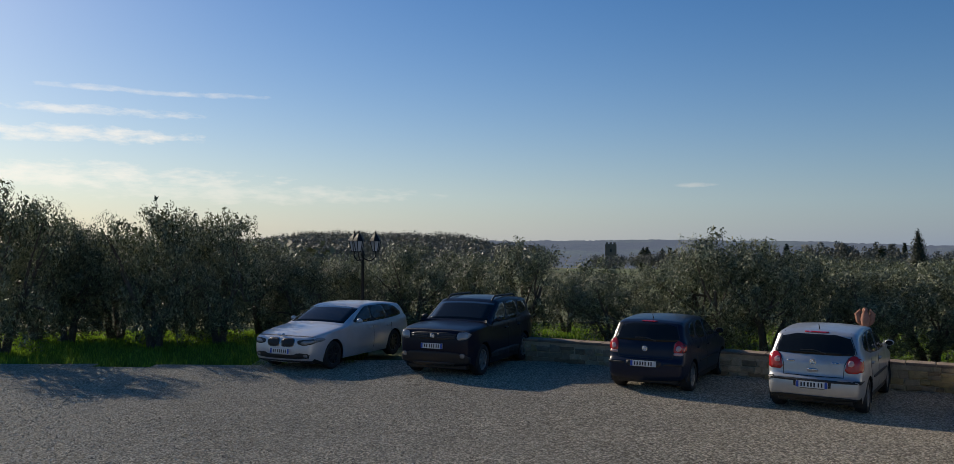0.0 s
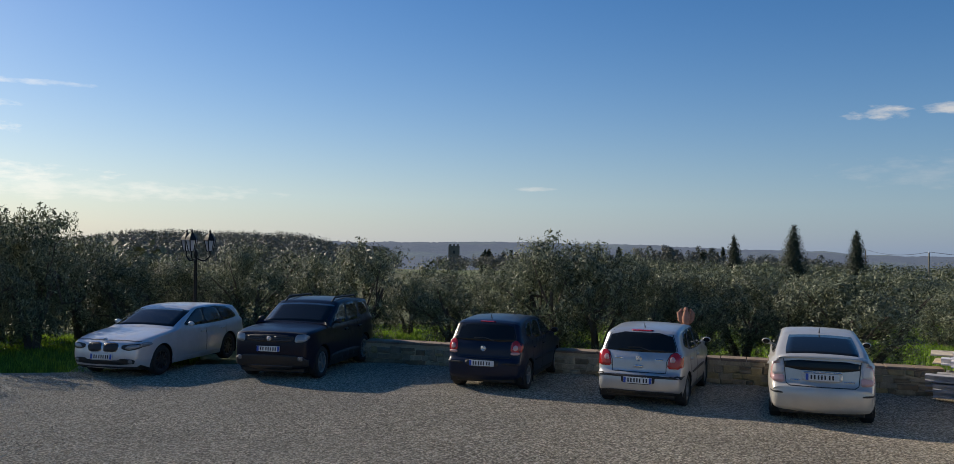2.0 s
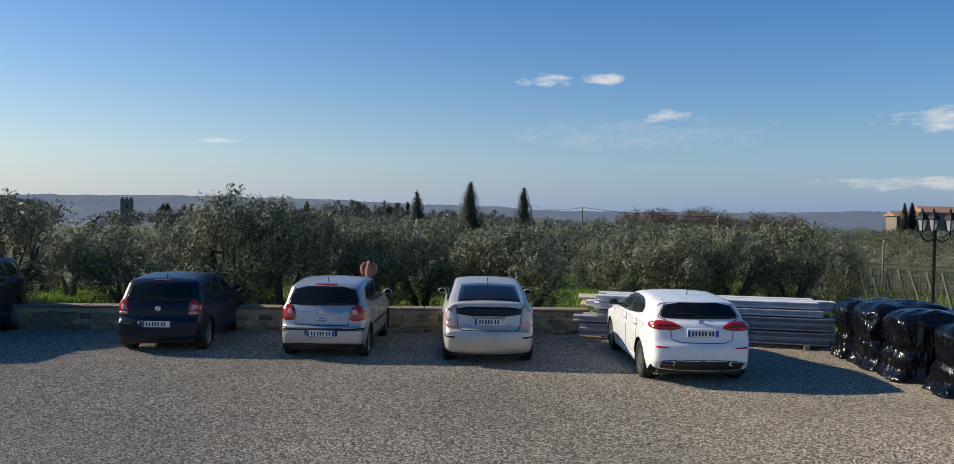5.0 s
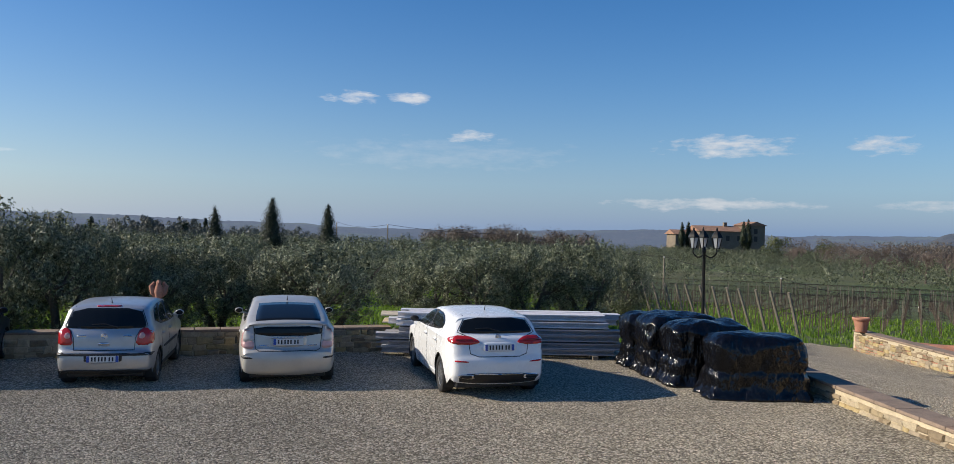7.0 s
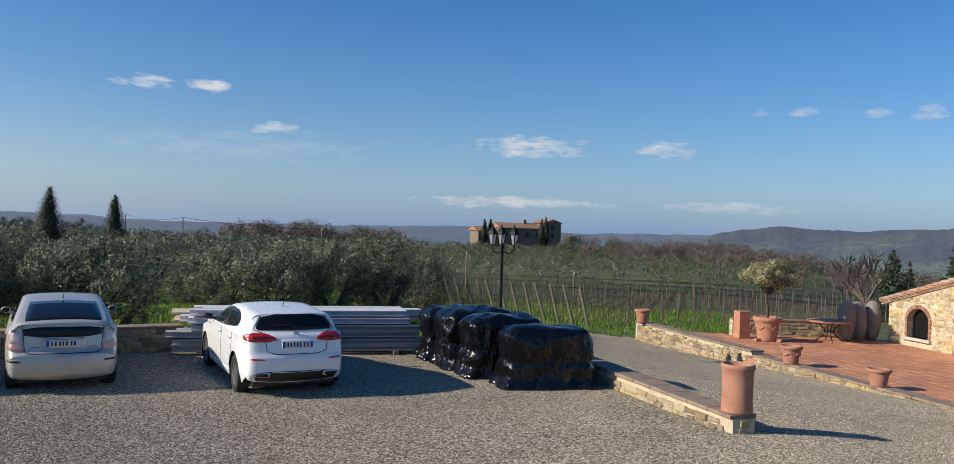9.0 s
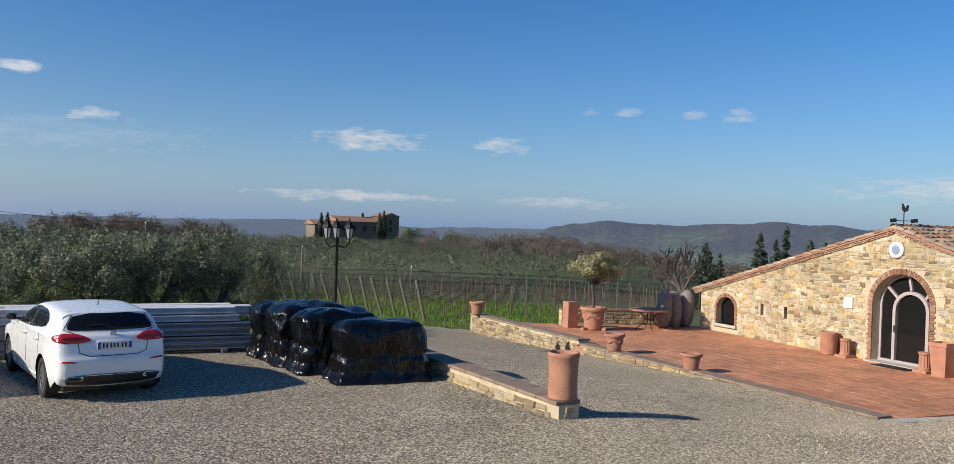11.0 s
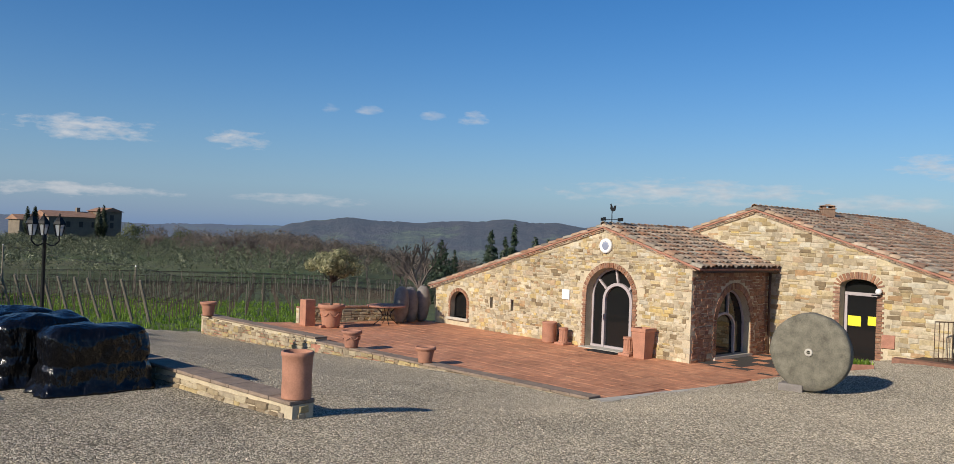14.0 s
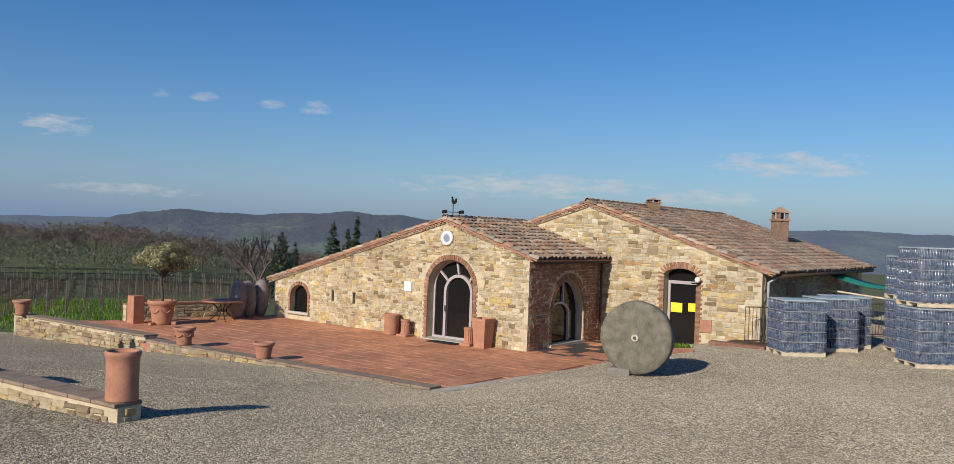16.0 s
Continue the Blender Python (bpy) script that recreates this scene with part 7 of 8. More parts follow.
railing(uvxy(-5.55, 3.55), uvxy(-6.3, 4.4), -0.12, 1.1, "rusty iron railing at the corner of the tall wing")
railing(uvxy(-7.2, 9.0), uvxy(-8.2, 10.6), -0.2, 1.15, "dark iron gate behind the bottle pallets")


def bottle_pallet(p, turn, layers, label, w=1.2, d=1.0):
    """Layers of bottles on a wooden pallet, wrapped in film."""
    c = thing("bottle_pallet", Matrix.Translation(p) @ Matrix.Rotation(radians(turn), 4, "Z"), label, "bottle pallet", "wrapped pallets of empty bottles")
    for y in (-d / 2 + 0.06, 0, d / 2 - 0.06):
        part("runner", box((-w / 2, y - 0.05, 0), (w / 2, y + 0.05, 0.1), 0.004), PALE_WOOD, c)
    for i in range(6):
        x = -w / 2 + 0.05 + i * (w - 0.1) / 5
        part("deck_board", box((x - 0.05, -d / 2, 0.1), (x + 0.05, d / 2, 0.125), 0.003), PALE_WOOD, c)
    z = 0.13
    lh = 0.285
    for k in range(layers):
        bm = bmesh.new()
        n, m = 15, 12
        for i in range(n):
            for j in range(m):
                if 0 < i < n - 1 and 0 < j < m - 1:
                    continue
                x, y = -w / 2 + 0.05 + i * (w - 0.1) / (n - 1), -d / 2 + 0.05 + j * (d - 0.1) / (m - 1)
                add_lathe(bm, [(0.037, z), (0.038, z + 0.17), (0.016, z + 0.215), (0.015, z + 0.27)], 6, Matrix.Translation((x, y, 0)))
        add_box(bm, (-w / 2 + 0.1, -d / 2 + 0.1, z), (w / 2 - 0.1, d / 2 - 0.1, z + 0.2))
        ob = part("bottle_layer", bm, BOTTLE, c, "dark blue-green glass bottles", True)
        ob["kind"] = "stuff"
        part("layer_sheet", box((-w / 2 + 0.005, -d / 2 + 0.005, z + 0.272), (w / 2 - 0.005, d / 2 - 0.005, z + 0.283)), GREY_AND_SHADE, c)
        z += lh
    bm = bmesh.new()
    grid = 9
    corner = [(-w / 2, -d / 2), (w / 2, -d / 2), (w / 2, d / 2), (-w / 2, d / 2)]
    rings = []
    for q in range(grid + 1):
        zz = 0.12 + (z - 0.12) * q / grid
        ring = []
        for (x0, y0), (x1, y1) in zip(corner, corner[1:] + corner[:1]):
            for s in range(8):
                f = s / 8
                x, y = x0 + (x1 - x0) * f, y0 + (y1 - y0) * f
                k = 1.012 + 0.012 * noise.noise((x * 4, y * 4, zz * 5 + p.x))
                ring.append(bm.verts.new((x * k, y * k, zz + 0.01 * noise.noise((x * 3, y * 3, 7)))))
        rings.append(ring)
    for a, b in zip(rings, rings[1:]):
        for i in range(len(a)):
            bm.faces.new((a[i], a[(i + 1) % len(a)], b[(i + 1) % len(b)], b[i]))
    top = [bm.verts.new((v.co.x * 0.96, v.co.y * 0.96, z + 0.03)) for v in rings[-1]]
    for i in range(len(top)):
        bm.faces.new((rings[-1][i], rings[-1][(i + 1) % len(top)], top[(i + 1) % len(top)], top[i]))
    bm.faces.new(top)
    part("film_wrap", bm, WRAP, c, "clear crinkled stretch film", True)
    part("top_board", box((-w / 2 + 0.02, -d / 2 + 0.02, z), (w / 2 - 0.02, d / 2 - 0.02, z + 0.02), 0.004), GREEN_TOP if layers < 6 else PALE_WOOD, c)
    return z + 0.05


GREEN_TOP = plain("pale_green_sheet", (0.42, 0.52, 0.50), 0.5, var=0.1)
gz = yard_z(22, -13)
for (x, y), t in (((22.05, -13.25), -3), ((23.05, -14.9), -3), ((23.9, -15.9), -3)):
    bottle_pallet(Vector((x, y, gz)), t + 88, 5, "shrink-wrapped pallet of empty wine bottles on the gravel", 1.25, 1.1)
for (x, y), t in (((20.2, -16.0), 0), ((22.7, -17.4), 0), ((20.9, -17.6), 0)):
    h = bottle_pallet(Vector((x, y, gz)), t + 84, 5, "lower shrink-wrapped pallet of bottles in a double stack", 1.2, 1.1)
    bottle_pallet(Vector((x, y, gz + h)), t + 84, 5 if x < 22 else 4, "upper shrink-wrapped pallet of bottles in a double stack", 1.2, 1.1)

awn = thing("green_awning", Matrix.Identity(4), "green tarpaulin awning on a wooden pole by the wall", "awning")
bm = bmesh.new()
rows = []
for i in range(7):
    rows.append([bm.verts.new(at(U2 - 0.1 - 2.2 * i / 6, 11.6 + 2.2 * j / 5, Z0 + 2.55 - 0.45 * i / 6 - 0.12 * math.sin(math.pi * i / 6) - 0.06 * math.sin(j * 1.9))) for j in range(6)])
for a, b in zip(rows, rows[1:]):
    for j in range(5):
        bm.faces.new((a[j], a[j + 1], b[j + 1], b[j]))
cloth = part("cloth", bm, GREEN_CLOTH, awn, smooth=True)
cloth.modifiers.new("thickness", "SOLIDIFY").thickness = 0.01
part("cross_pole", tube([at(U2 - 0.1, 11.6, Z0 + 1.95), at(U2 - 2.4, 11.5, Z0 + 1.75)], 0.035, 8), PALE_WOOD, awn)
part("upright", tube([at(U2 - 2.3, 11.6, -0.25), at(U2 - 2.3, 11.6, Z0 + 2.1)], 0.04, 8), WOOD_GREY, awn)

# ---- the yard's edge: planks, wrapped bundles, lamps ----


def lattice_beams():
    """A stack of pale lattice-sided beams on bearers, with boards pushed between."""
    a, b = Vector((12.1, 14.0, 0)), Vector((16.0, 10.35, 0))
    d = (b - a).normalized()
    n = Vector((d.y, -d.x, 0))
    frame_m = Matrix((d, n * -1, Vector((0, 0, 1)))).transposed().to_4x4()
    r = random.Random(3)
    for k in range(3):
        br = part("bearer", box((-0.06, -0.1, 0.0), (0.06, 1.15, 0.09), 0.008), WOOD_GREY)
        br.matrix_world = Matrix.Translation(a + d * (0.7 + 1.9 * k)) @ frame_m
        tagged(br, "weathered timber bearer under the stacked beams", "bearer", "bearers")
    z = 0.09
    for row in range(6):
        for col in range(3):
            x0 = r.uniform(-0.5, 0.3)
            L = 5.0 - x0 + r.uniform(-0.35, 0.2)
            beam = thing("lattice_beam", Matrix.Translation(a + d * x0 + n * (-0.36 * col) + Vector((0, 0, z))) @ frame_m @ Matrix.Rotation(r.uniform(-0.012, 0.012), 4, "Z"),
                         "pale flat-stacked beam with a lattice edge" if row > 3 else "flat-stacked beam in painted shade grey with a lattice edge", "beam", "stacked lattice beams")
            # lower rows: shade on the pale beams painted as a darker grey
            m = PALE_BEAM if row > 3 else GREY_AND_SHADE
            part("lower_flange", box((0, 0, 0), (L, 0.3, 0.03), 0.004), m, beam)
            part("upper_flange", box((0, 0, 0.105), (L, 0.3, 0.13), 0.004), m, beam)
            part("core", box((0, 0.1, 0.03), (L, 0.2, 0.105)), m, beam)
            if col == 0:
                bm = bmesh.new()
                q = int(L / 0.16)
                for i in range(q):
                    add_box(bm, (-0.008, 0, -0.06), (0.008, 0.02, 0.06), 0, Matrix.Translation((0.08 + i * 0.16, 0.015, 0.067)) @ Matrix.Rotation(0.85 if i % 2 else -0.85, 4, "Y"))
                ob = part("lattice", bm, m, beam)
                ob["kind"] = "stuff"
        z += 0.135
        if row in (1, 3, 4):
            bd = part("board", box((-0.45, 0.02, 0), (1.6 + r.uniform(0, 2.5), 0.9, 0.03), 0.004), PALE_WOOD)
            bd.matrix_world = Matrix.Translation(a + d * r.uniform(-0.2, 0.1) + n * -0.72 + Vector((0, 0, z))) @ frame_m @ Matrix.Rotation(r.uniform(-0.04, 0.04), 4, "Z")
            tagged(bd, "pale sawn board between the stacked beams", "board", "loose boards in the stack")
            z += 0.032
    return z


lattice_beams()


def wrapped_bundle(p, turn, size, seed):
    """A bulky load under black plastic sheet, gathered and creased at the foot."""
    bm = bmesh.new()
    bmesh.ops.create_cube(bm, size=1.0)
    bmesh.ops.subdivide_edges(bm, edges=bm.edges[:], cuts=34, use_grid_fill=True)
    lx, ly, h = size
    o = Vector((seed * 7.1, seed * 3.3, 0))

    def fold(q, k):
        return 1 - abs(noise.noise(q * k)) * 2.6

    for v in bm.verts:
        c = v.co.copy()
        up = c.z + 0.5
        r = (abs(c.x * 2) ** 7 + abs(c.y * 2) ** 7 + (max(0.0, c.z) * 2) ** 7) ** (1 / 7)
        m = max(abs(c.x), abs(c.y), max(0.0, c.z)) * 2
        s = m / r if r > 1e-6 else 1
        x, y, z = c.x * s * lx, c.y * s * ly, (up if c.z < 0 else 0.5 + c.z * s) * h
        skirt = 1 - smoothstep(0.0, 0.2, up)
        waist = math.exp(-((up - 0.45) / 0.07) ** 2)
        k = 1 + 0.12 * skirt - 0.06 * waist
        ang = math.atan2(y, x)
        w = Vector((x * 1.2, y * 1.2, z * 0.55)) + o
        side = 1 - smoothstep(0.86, 1.0, up)
        push = side * (0.055 * fold(w, 1.6) + 0.035 * fold(w, 4.1)) + skirt * 0.07 * noise.noise(Vector((ang * 7, seed, 2)))
        out = Vector((x, y, 0)).normalized() if abs(x) + abs(y) > 1e-5 else Vector((0, 0, 0))
        q = Vector((x * k, y * k, z)) + out * push
        top = smoothstep(0.6, 1.0, up)
        q.z += top * (0.07 * noise.noise(Vector((x * 1.8, y * 1.8, seed))) + 0.03 * fold(Vector((x, y, 0)) + o, 2.6))
        q.z = max(q.z, 0.004)
        v.co = q
    ob = part("wrapped_load", bm, SHEET, smooth=True)
    ob.matrix_world = Matrix.Translation(p) @ Matrix.Rotation(radians(turn), 4, "Z")
    tagged(ob, "bulky load wrapped in creased black plastic sheet", "wrapped load", "wrapped loads on the gravel")


for i, (x, y, lx, h) in enumerate(((14.35, 6.65, 1.65, 1.12), (14.8, 7.85, 1.5, 1.2), (15.35, 8.8, 1.5, 1.22), (15.95, 9.7, 1.4, 1.14))):
    wrapped_bundle(Vector((x, y, 0.0)), -40 + (i * 37 % 11) - 5, (lx, 1.0, h), i + 1.0)


def street_lamp(p, h, arms, turn, label):
    c = thing("street_lamp", Matrix.Translation(p) @ Matrix.Rotation(radians(turn), 4, "Z"), label, "street lamp", "lamps by the yard")
    part("pole", lathe([(0, 0), (0.1, 0), (0.1, 0.1), (0.06, 0.2), (0.055, 0.6), (0.075, 0.64), (0.05, 0.75), (0.042, h - 0.75), (0.06, h - 0.7), (0.04, h - 0.6), (0, h - 0.55)], 12), IRON, c, smooth=True)
    for i in range(arms):
        a = 2 * math.pi * i / arms
        ca, sa = math.cos(a), math.sin(a)
        r = 0.36
        pts = spline([(0, 0, h - 0.78), (ca * 0.2, sa * 0.2, h - 0.86), (ca * r, sa * r, h - 0.74), (ca * r, sa * r, h - 0.6)], 5)
        part("arm", tube(pts, 0.02, 6), IRON, c, smooth=True)
        bm = bmesh.new()
        o = Vector((ca * r, sa * r, h - 0.6))
        lo = [Vector((0.08 * math.cos(k * math.pi / 3), 0.08 * math.sin(k * math.pi / 3), 0)) for k in range(6)]
        hi = [Vector((0.15 * math.cos(k * math.pi / 3), 0.15 * math.sin(k * math.pi / 3), 0.3)) for k in range(6)]
        for k in range(6):
            add_tube(bm, [o + lo[k], o + hi[k]], 0.013, 4)
            add_tube(bm, [o + hi[k], o + hi[(k + 1) % 6]], 0.016, 4)
            add_tube(bm, [o + lo[k], o + lo[(k + 1) % 6]], 0.009, 4)
        lan = part("lantern", bm, IRON, c)
        part("hood", lathe([(0.17, h - 0.3), (0.13, h - 0.22), (0.06, h - 0.13), (0.025, h - 0.1), (0.03, h - 0.06), (0, h)], 6), IRON, lan).location = (o.x, o.y, 0)
        gl = bmesh.new()
        vs0, vs1 = [gl.verts.new(o + q * 0.96) for q in lo], [gl.verts.new(o + Vector((q.x * 0.96, q.y * 0.96, q.z))) for q in hi]
        for k in range(6):
            gl.faces.new((vs0[k], vs0[(k + 1) % 6], vs1[(k + 1) % 6], vs1[k]))
        part("lantern_glass", gl, LAMP_GLASS, lan, "dusty clear glass")


LAMP_GLASS = mat("lantern_glass", lambda n: n.add("ShaderNodeMixShader", None, i0=0.55, i1=n.add("ShaderNodeBsdfTransparent").outputs[0], i2=shader(n, (0.6, 0.62, 0.64), 0.2)).outputs[0])
street_lamp(Vector((-3.2, 23.2, -0.25)), 3.55, 3, 20, "black iron street lamp with three lanterns among the olives")
street_lamp(Vector((21.1, 11.43, -0.9)), 4.0, 3, 35, "black iron street lamp with three lanterns beside the drive")

# terracotta ornament on the yard wall
ornament = thing("wall_ornament", Matrix.Translation((8.05, 17.1, 0.5)) @ Matrix.Rotation(radians(-25), 4, "Z"), "terracotta eagle with raised wings on a slim plinth above the wall", "ornament")
part("plinth", lathe([(0, 0), (0.13, 0), (0.13, 0.07), (0.09, 0.11), (0.075, 0.62), (0.11, 0.66), (0.11, 0.72), (0, 0.72)], 16), MORTAR, ornament, "pale stone plinth")
bm = bmesh.new()
add_lathe(bm, [(0, 0.72), (0.06, 0.73), (0.075, 0.80), (0.095, 0.90), (0.075, 1.0), (0.045, 1.05), (0.055, 1.09), (0.04, 1.13), (0, 1.145)], 14)
add_tube(bm, [(0, -0.03, 1.10), (0, -0.10, 1.085)], [0.025, 0.006], 6)
for side in (-1, 1):
    for k in range(5):
        add_tube(bm, [(side * 0.05, 0.02, 0.78 + 0.03 * k), (side * (0.135 + 0.006 * k), 0.035, 0.87 + 0.035 * k), (side * (0.13 - 0.012 * k), 0.04, 0.97 + 0.03 * k)], [0.045, 0.05, 0.03], 7)
part("eagle", bm, TERRA_DARK, ornament, smooth=True)

# ---- trees, vineyard and the country around ----


def leaf_mesh(name, centres, count, size, spread, rng, material, narrow=0.32, droop=0.0, inner=0.0):
    """Many small leaves round the given clump centres (place, radius)."""
    c = np.array([p for p, _ in centres])
    r = np.array([q for _, q in centres])
    w = r ** 2 / (r ** 2).sum()
    idx = rng.choice(len(c), count, p=w)
    dirs = rng.normal(size=(count, 3))
    dirs /= np.linalg.norm(dirs, axis=1)[:, None]
    deep = rng.random(count) < inner
    rad = r[idx] * (0.55 + 0.5 * rng.random(count) ** 0.5) * np.where(deep, 0.6, 1.0)
    pos = c[idx] + dirs * rad[:, None] * np.array(spread)
    if inner:
        pos[deep, :2] *= 0.72
    out = pos - c.mean(0) if len(c) < 300 else dirs
    out = out / (np.linalg.norm(out, axis=1)[:, None] + 1e-6)
    nrm = dirs * 0.85 + out * 0.6 + rng.normal(size=(count, 3)) * 0.36
    nrm /= np.linalg.norm(nrm, axis=1)[:, None]
    a = np.cross(nrm, rng.normal(size=(count, 3)) + np.array([0.6, 0.3, 0]))
    a[:, 2] += 0.25 - droop * 0.5
    a -= nrm * (a * nrm).sum(1)[:, None]
    a /= np.linalg.norm(a, axis=1)[:, None] + 1e-6
    b = np.cross(nrm, a)
    s = (size * (0.6 + 0.8 * rng.random(count)) * np.where(deep, 1.8, 1.0))[:, None]
    v = np.stack([pos - a * s * 0.5, pos + b * s * narrow * 0.5, pos + a * s * 0.5, pos - b * s * narrow * 0.5], 1).reshape(-1, 3)
    me = bpy.data.meshes.new(name)
    me.from_pydata(v.tolist(), [], np.arange(count * 4).reshape(-1, 4).tolist())
    me.materials.append(material)
    return me


def olive_parts(seed, h, w, leaves, size, stems=3):
    """Trunk and crown meshes of an olive tree of that height and crown width."""
    rng = np.random.default_rng(seed)
    r = random.Random(seed)
    bm = bmesh.new()
    clumps = []
    for s in range(stems):
        a = 2 * math.pi * s / stems + r.uniform(-0.4, 0.4)
        lean = w * r.uniform(0.16, 0.26)
        fork = Vector((math.cos(a) * lean * 0.5, math.sin(a) * lean * 0.5, h * 0.24))
        top = Vector((math.cos(a) * lean * 1.2, math.sin(a) * lean * 1.2, h * 0.55))
        base = Vector((math.cos(a) * 0.08, math.sin(a) * 0.08, -0.15))
        add_tube(bm, spline([base, fork * 0.55 + Vector((r.uniform(-.06, .06), r.uniform(-.06, .06), 0.02)), fork, top], 3), [0.13, 0.12, 0.105, 0.10, 0.09, 0.085, 0.08, 0.06, 0.05, 0.04], 7)
        for k in range(5):
            b = a + r.uniform(-1.1, 1.1)
            d = w * r.uniform(0.2, 0.46)
            z = h * r.uniform(0.26, 0.82)
            tip = Vector((math.cos(b) * d, math.sin(b) * d, z))
            add_tube(bm, [fork.lerp(top, r.random()), (fork + tip) * 0.5 + Vector((0, 0, 0.12)), tip], [0.045, 0.03, 0.01], 5)
            clumps.append((tuple(tip), w * r.uniform(0.10, 0.17)))
    for k in range(78):
        b, q = r.uniform(0, 6.28), r.random() ** 0.42
        f = r.uniform(0.09, 0.86)
        lim = w * 0.44 * (math.sqrt(1 - ((f - 0.42) / 0.52) ** 2) if f > 0.42 else 0.72 + 0.28 * f / 0.42)
        lim *= 0.86 + 0.22 * math.sin(b * 2 + seed) * math.sin(b * 3 + f * 5 + seed)
        clumps.append(((math.cos(b) * lim * q, math.sin(b) * lim * q, h * f), w * r.uniform(0.065, 0.115)))
    for k in range(34):  # shoots that break the outline
        b = r.uniform(0, 6.28)
        q = w * 0.40 * math.sqrt(r.random())
        z = h * (0.90 - 0.9 * (q / w) ** 2) + h * r.uniform(-0.04, 0.07)
        for j in range(3):
            clumps.append(((math.cos(b) * q * (1 + 0.04 * j), math.sin(b) * q * (1 + 0.04 * j), z + 0.035 * h * j), w * (0.04 - 0.009 * j)))
    tr = bpy.data.meshes.new("trunk")
    bm.to_mesh(tr)
    bm.free()
    tr.materials.append(BARK)
    return tr, leaf_mesh("crown", clumps, leaves, size, (1, 1, 0.95), rng, OLIVE, 0.34, inner=0.2)


OLIVES = [olive_parts(20 + i, 3.0, 3.3, 19000, 0.07) for i in range(4)]
SMALL_OLIVES = [olive_parts(40 + i, 3.0, 3.3, 3600, 0.12) for i in range(3)]


def plant_olive(p, h, w, kind, turn, label, group):
    tree = thing("olive_tree", Matrix.Translation(p) @ Matrix.Rotation(turn, 4, "Z") @ Matrix.Diagonal((w / 3.3, w / 3.3, h / 3.0, 1)), label, "olive tree", group)
    tr = new("trunk", kind[0])
    tr.parent = tree
    cr = new("crown", kind[1])
    cr.parent = tree
    return tree


def polar(az, d):
    return d * math.sin(radians(az)), d * math.cos(radians(az))


r = random.Random(8)
# azimuth, distance, top height, crown width of the trees round the yard
for i, (a, d, top, w) in enumerate(((-28.0, 28.5, 3.9, 3.8), (-23.5, 28.0, 3.5, 3.8), (-19.0, 28.5, 3.7, 3.6), (-14.6, 28.0, 3.2, 3.4), (-30.0, 25.0, 4.4, 3.6), (-26.3, 27.5, 3.6, 3.2), (-21.2, 25.0, 4.05, 3.1), (-17.2, 25.5, 3.9, 3.1), (-12.0, 27.5, 2.7, 3.0), (-8.8, 28.5, 2.5, 2.8),
                                    (-4.2, 27.0, 3.0, 3.2), (-0.5, 29.0, 2.6, 2.8), (3.2, 25.5, 3.05, 3.0), (6.3, 29.0, 2.0, 2.6), (9.2, 24.5, 2.2, 2.8), (12.3, 27.0, 2.4, 2.8), (16.2, 22.6, 3.3, 3.2), (19.3, 22.2, 3.05, 3.2),
                                    (22.6, 23.5, 2.75, 2.8), (25.5, 22.6, 2.5, 3.0), (28.9, 23.2, 2.45, 3.0), (32.2, 22.8, 2.2, 2.6), (36.0, 21.8, 2.5, 3.5), (40.5, 34.0, 1.7, 3.4), (43.2, 25.5, 2.1, 3.0), (46.6, 24.5, 2.35, 3.1), (50.0, 25.5, 2.55, 3.0), (53.6, 26.0, 2.75, 3.0), (56.0, 29.0, 2.2, 2.4))):
    x, y = polar(a, d)
    z = ground_z(x, y)
    plant_olive(Vector((x, y, z)), top - z, w * 1.0, OLIVES[i % 4], r.uniform(0, 6.28), "grey-green olive tree with several stems beyond the yard", "olive trees round the yard")

count = 0
spots = []
for i in range(-40, 60):
    for j in range(4, 50):
        x, y = i * 5.2 + r.uniform(-0.8, 0.8), j * 5.0 + r.uniform(-0.8, 0.8)
        d, a = math.hypot(x, y), math.degrees(math.atan2(x, y))
        if d < 34 or d > 175 or a < -42 or a > 57:
            continue
        if 5 < a < 13 and 40 < d < 150:  # open field
            continue
        if 38.6 < a < 41.6 and d < 60:  # grassy ride between the rows
            continue
        if a > 50 and d < 34:
            continue
        if a < 13 and d > 75:
            continue
        spots.append((d, x, y))
spots.sort()
far_spots = []
for d, x, y in spots:
    if count < 90 and d < 80:
        z = ground_z(x, y)
        plant_olive(Vector((x, y, z)), r.uniform(2.3, 3.2), r.uniform(3.0, 4.2), SMALL_OLIVES[count % 3], r.uniform(0, 6.28), "grey-green olive tree in the grove's rows", "olive trees in the grove")
        count += 1
    else:
        far_spots.append((x, y))
# the hillside grove across the vineyard
for i in range(8, 46):
    for j in range(4, 32):
        x, y = 5.2 * i + 2.4 * (j % 2) + r.uniform(-0.9, 0.9), 5.2 * j + r.uniform(-0.9, 0.9)
        d, a = math.hypot(x, y), math.degrees(math.atan2(x, y))
        if 54 < a < 84 and 96 + 1.5 * max(0, 60 - a) < d < 232 - 3.2 * max(0, a - 66):
            far_spots.append((x, y))


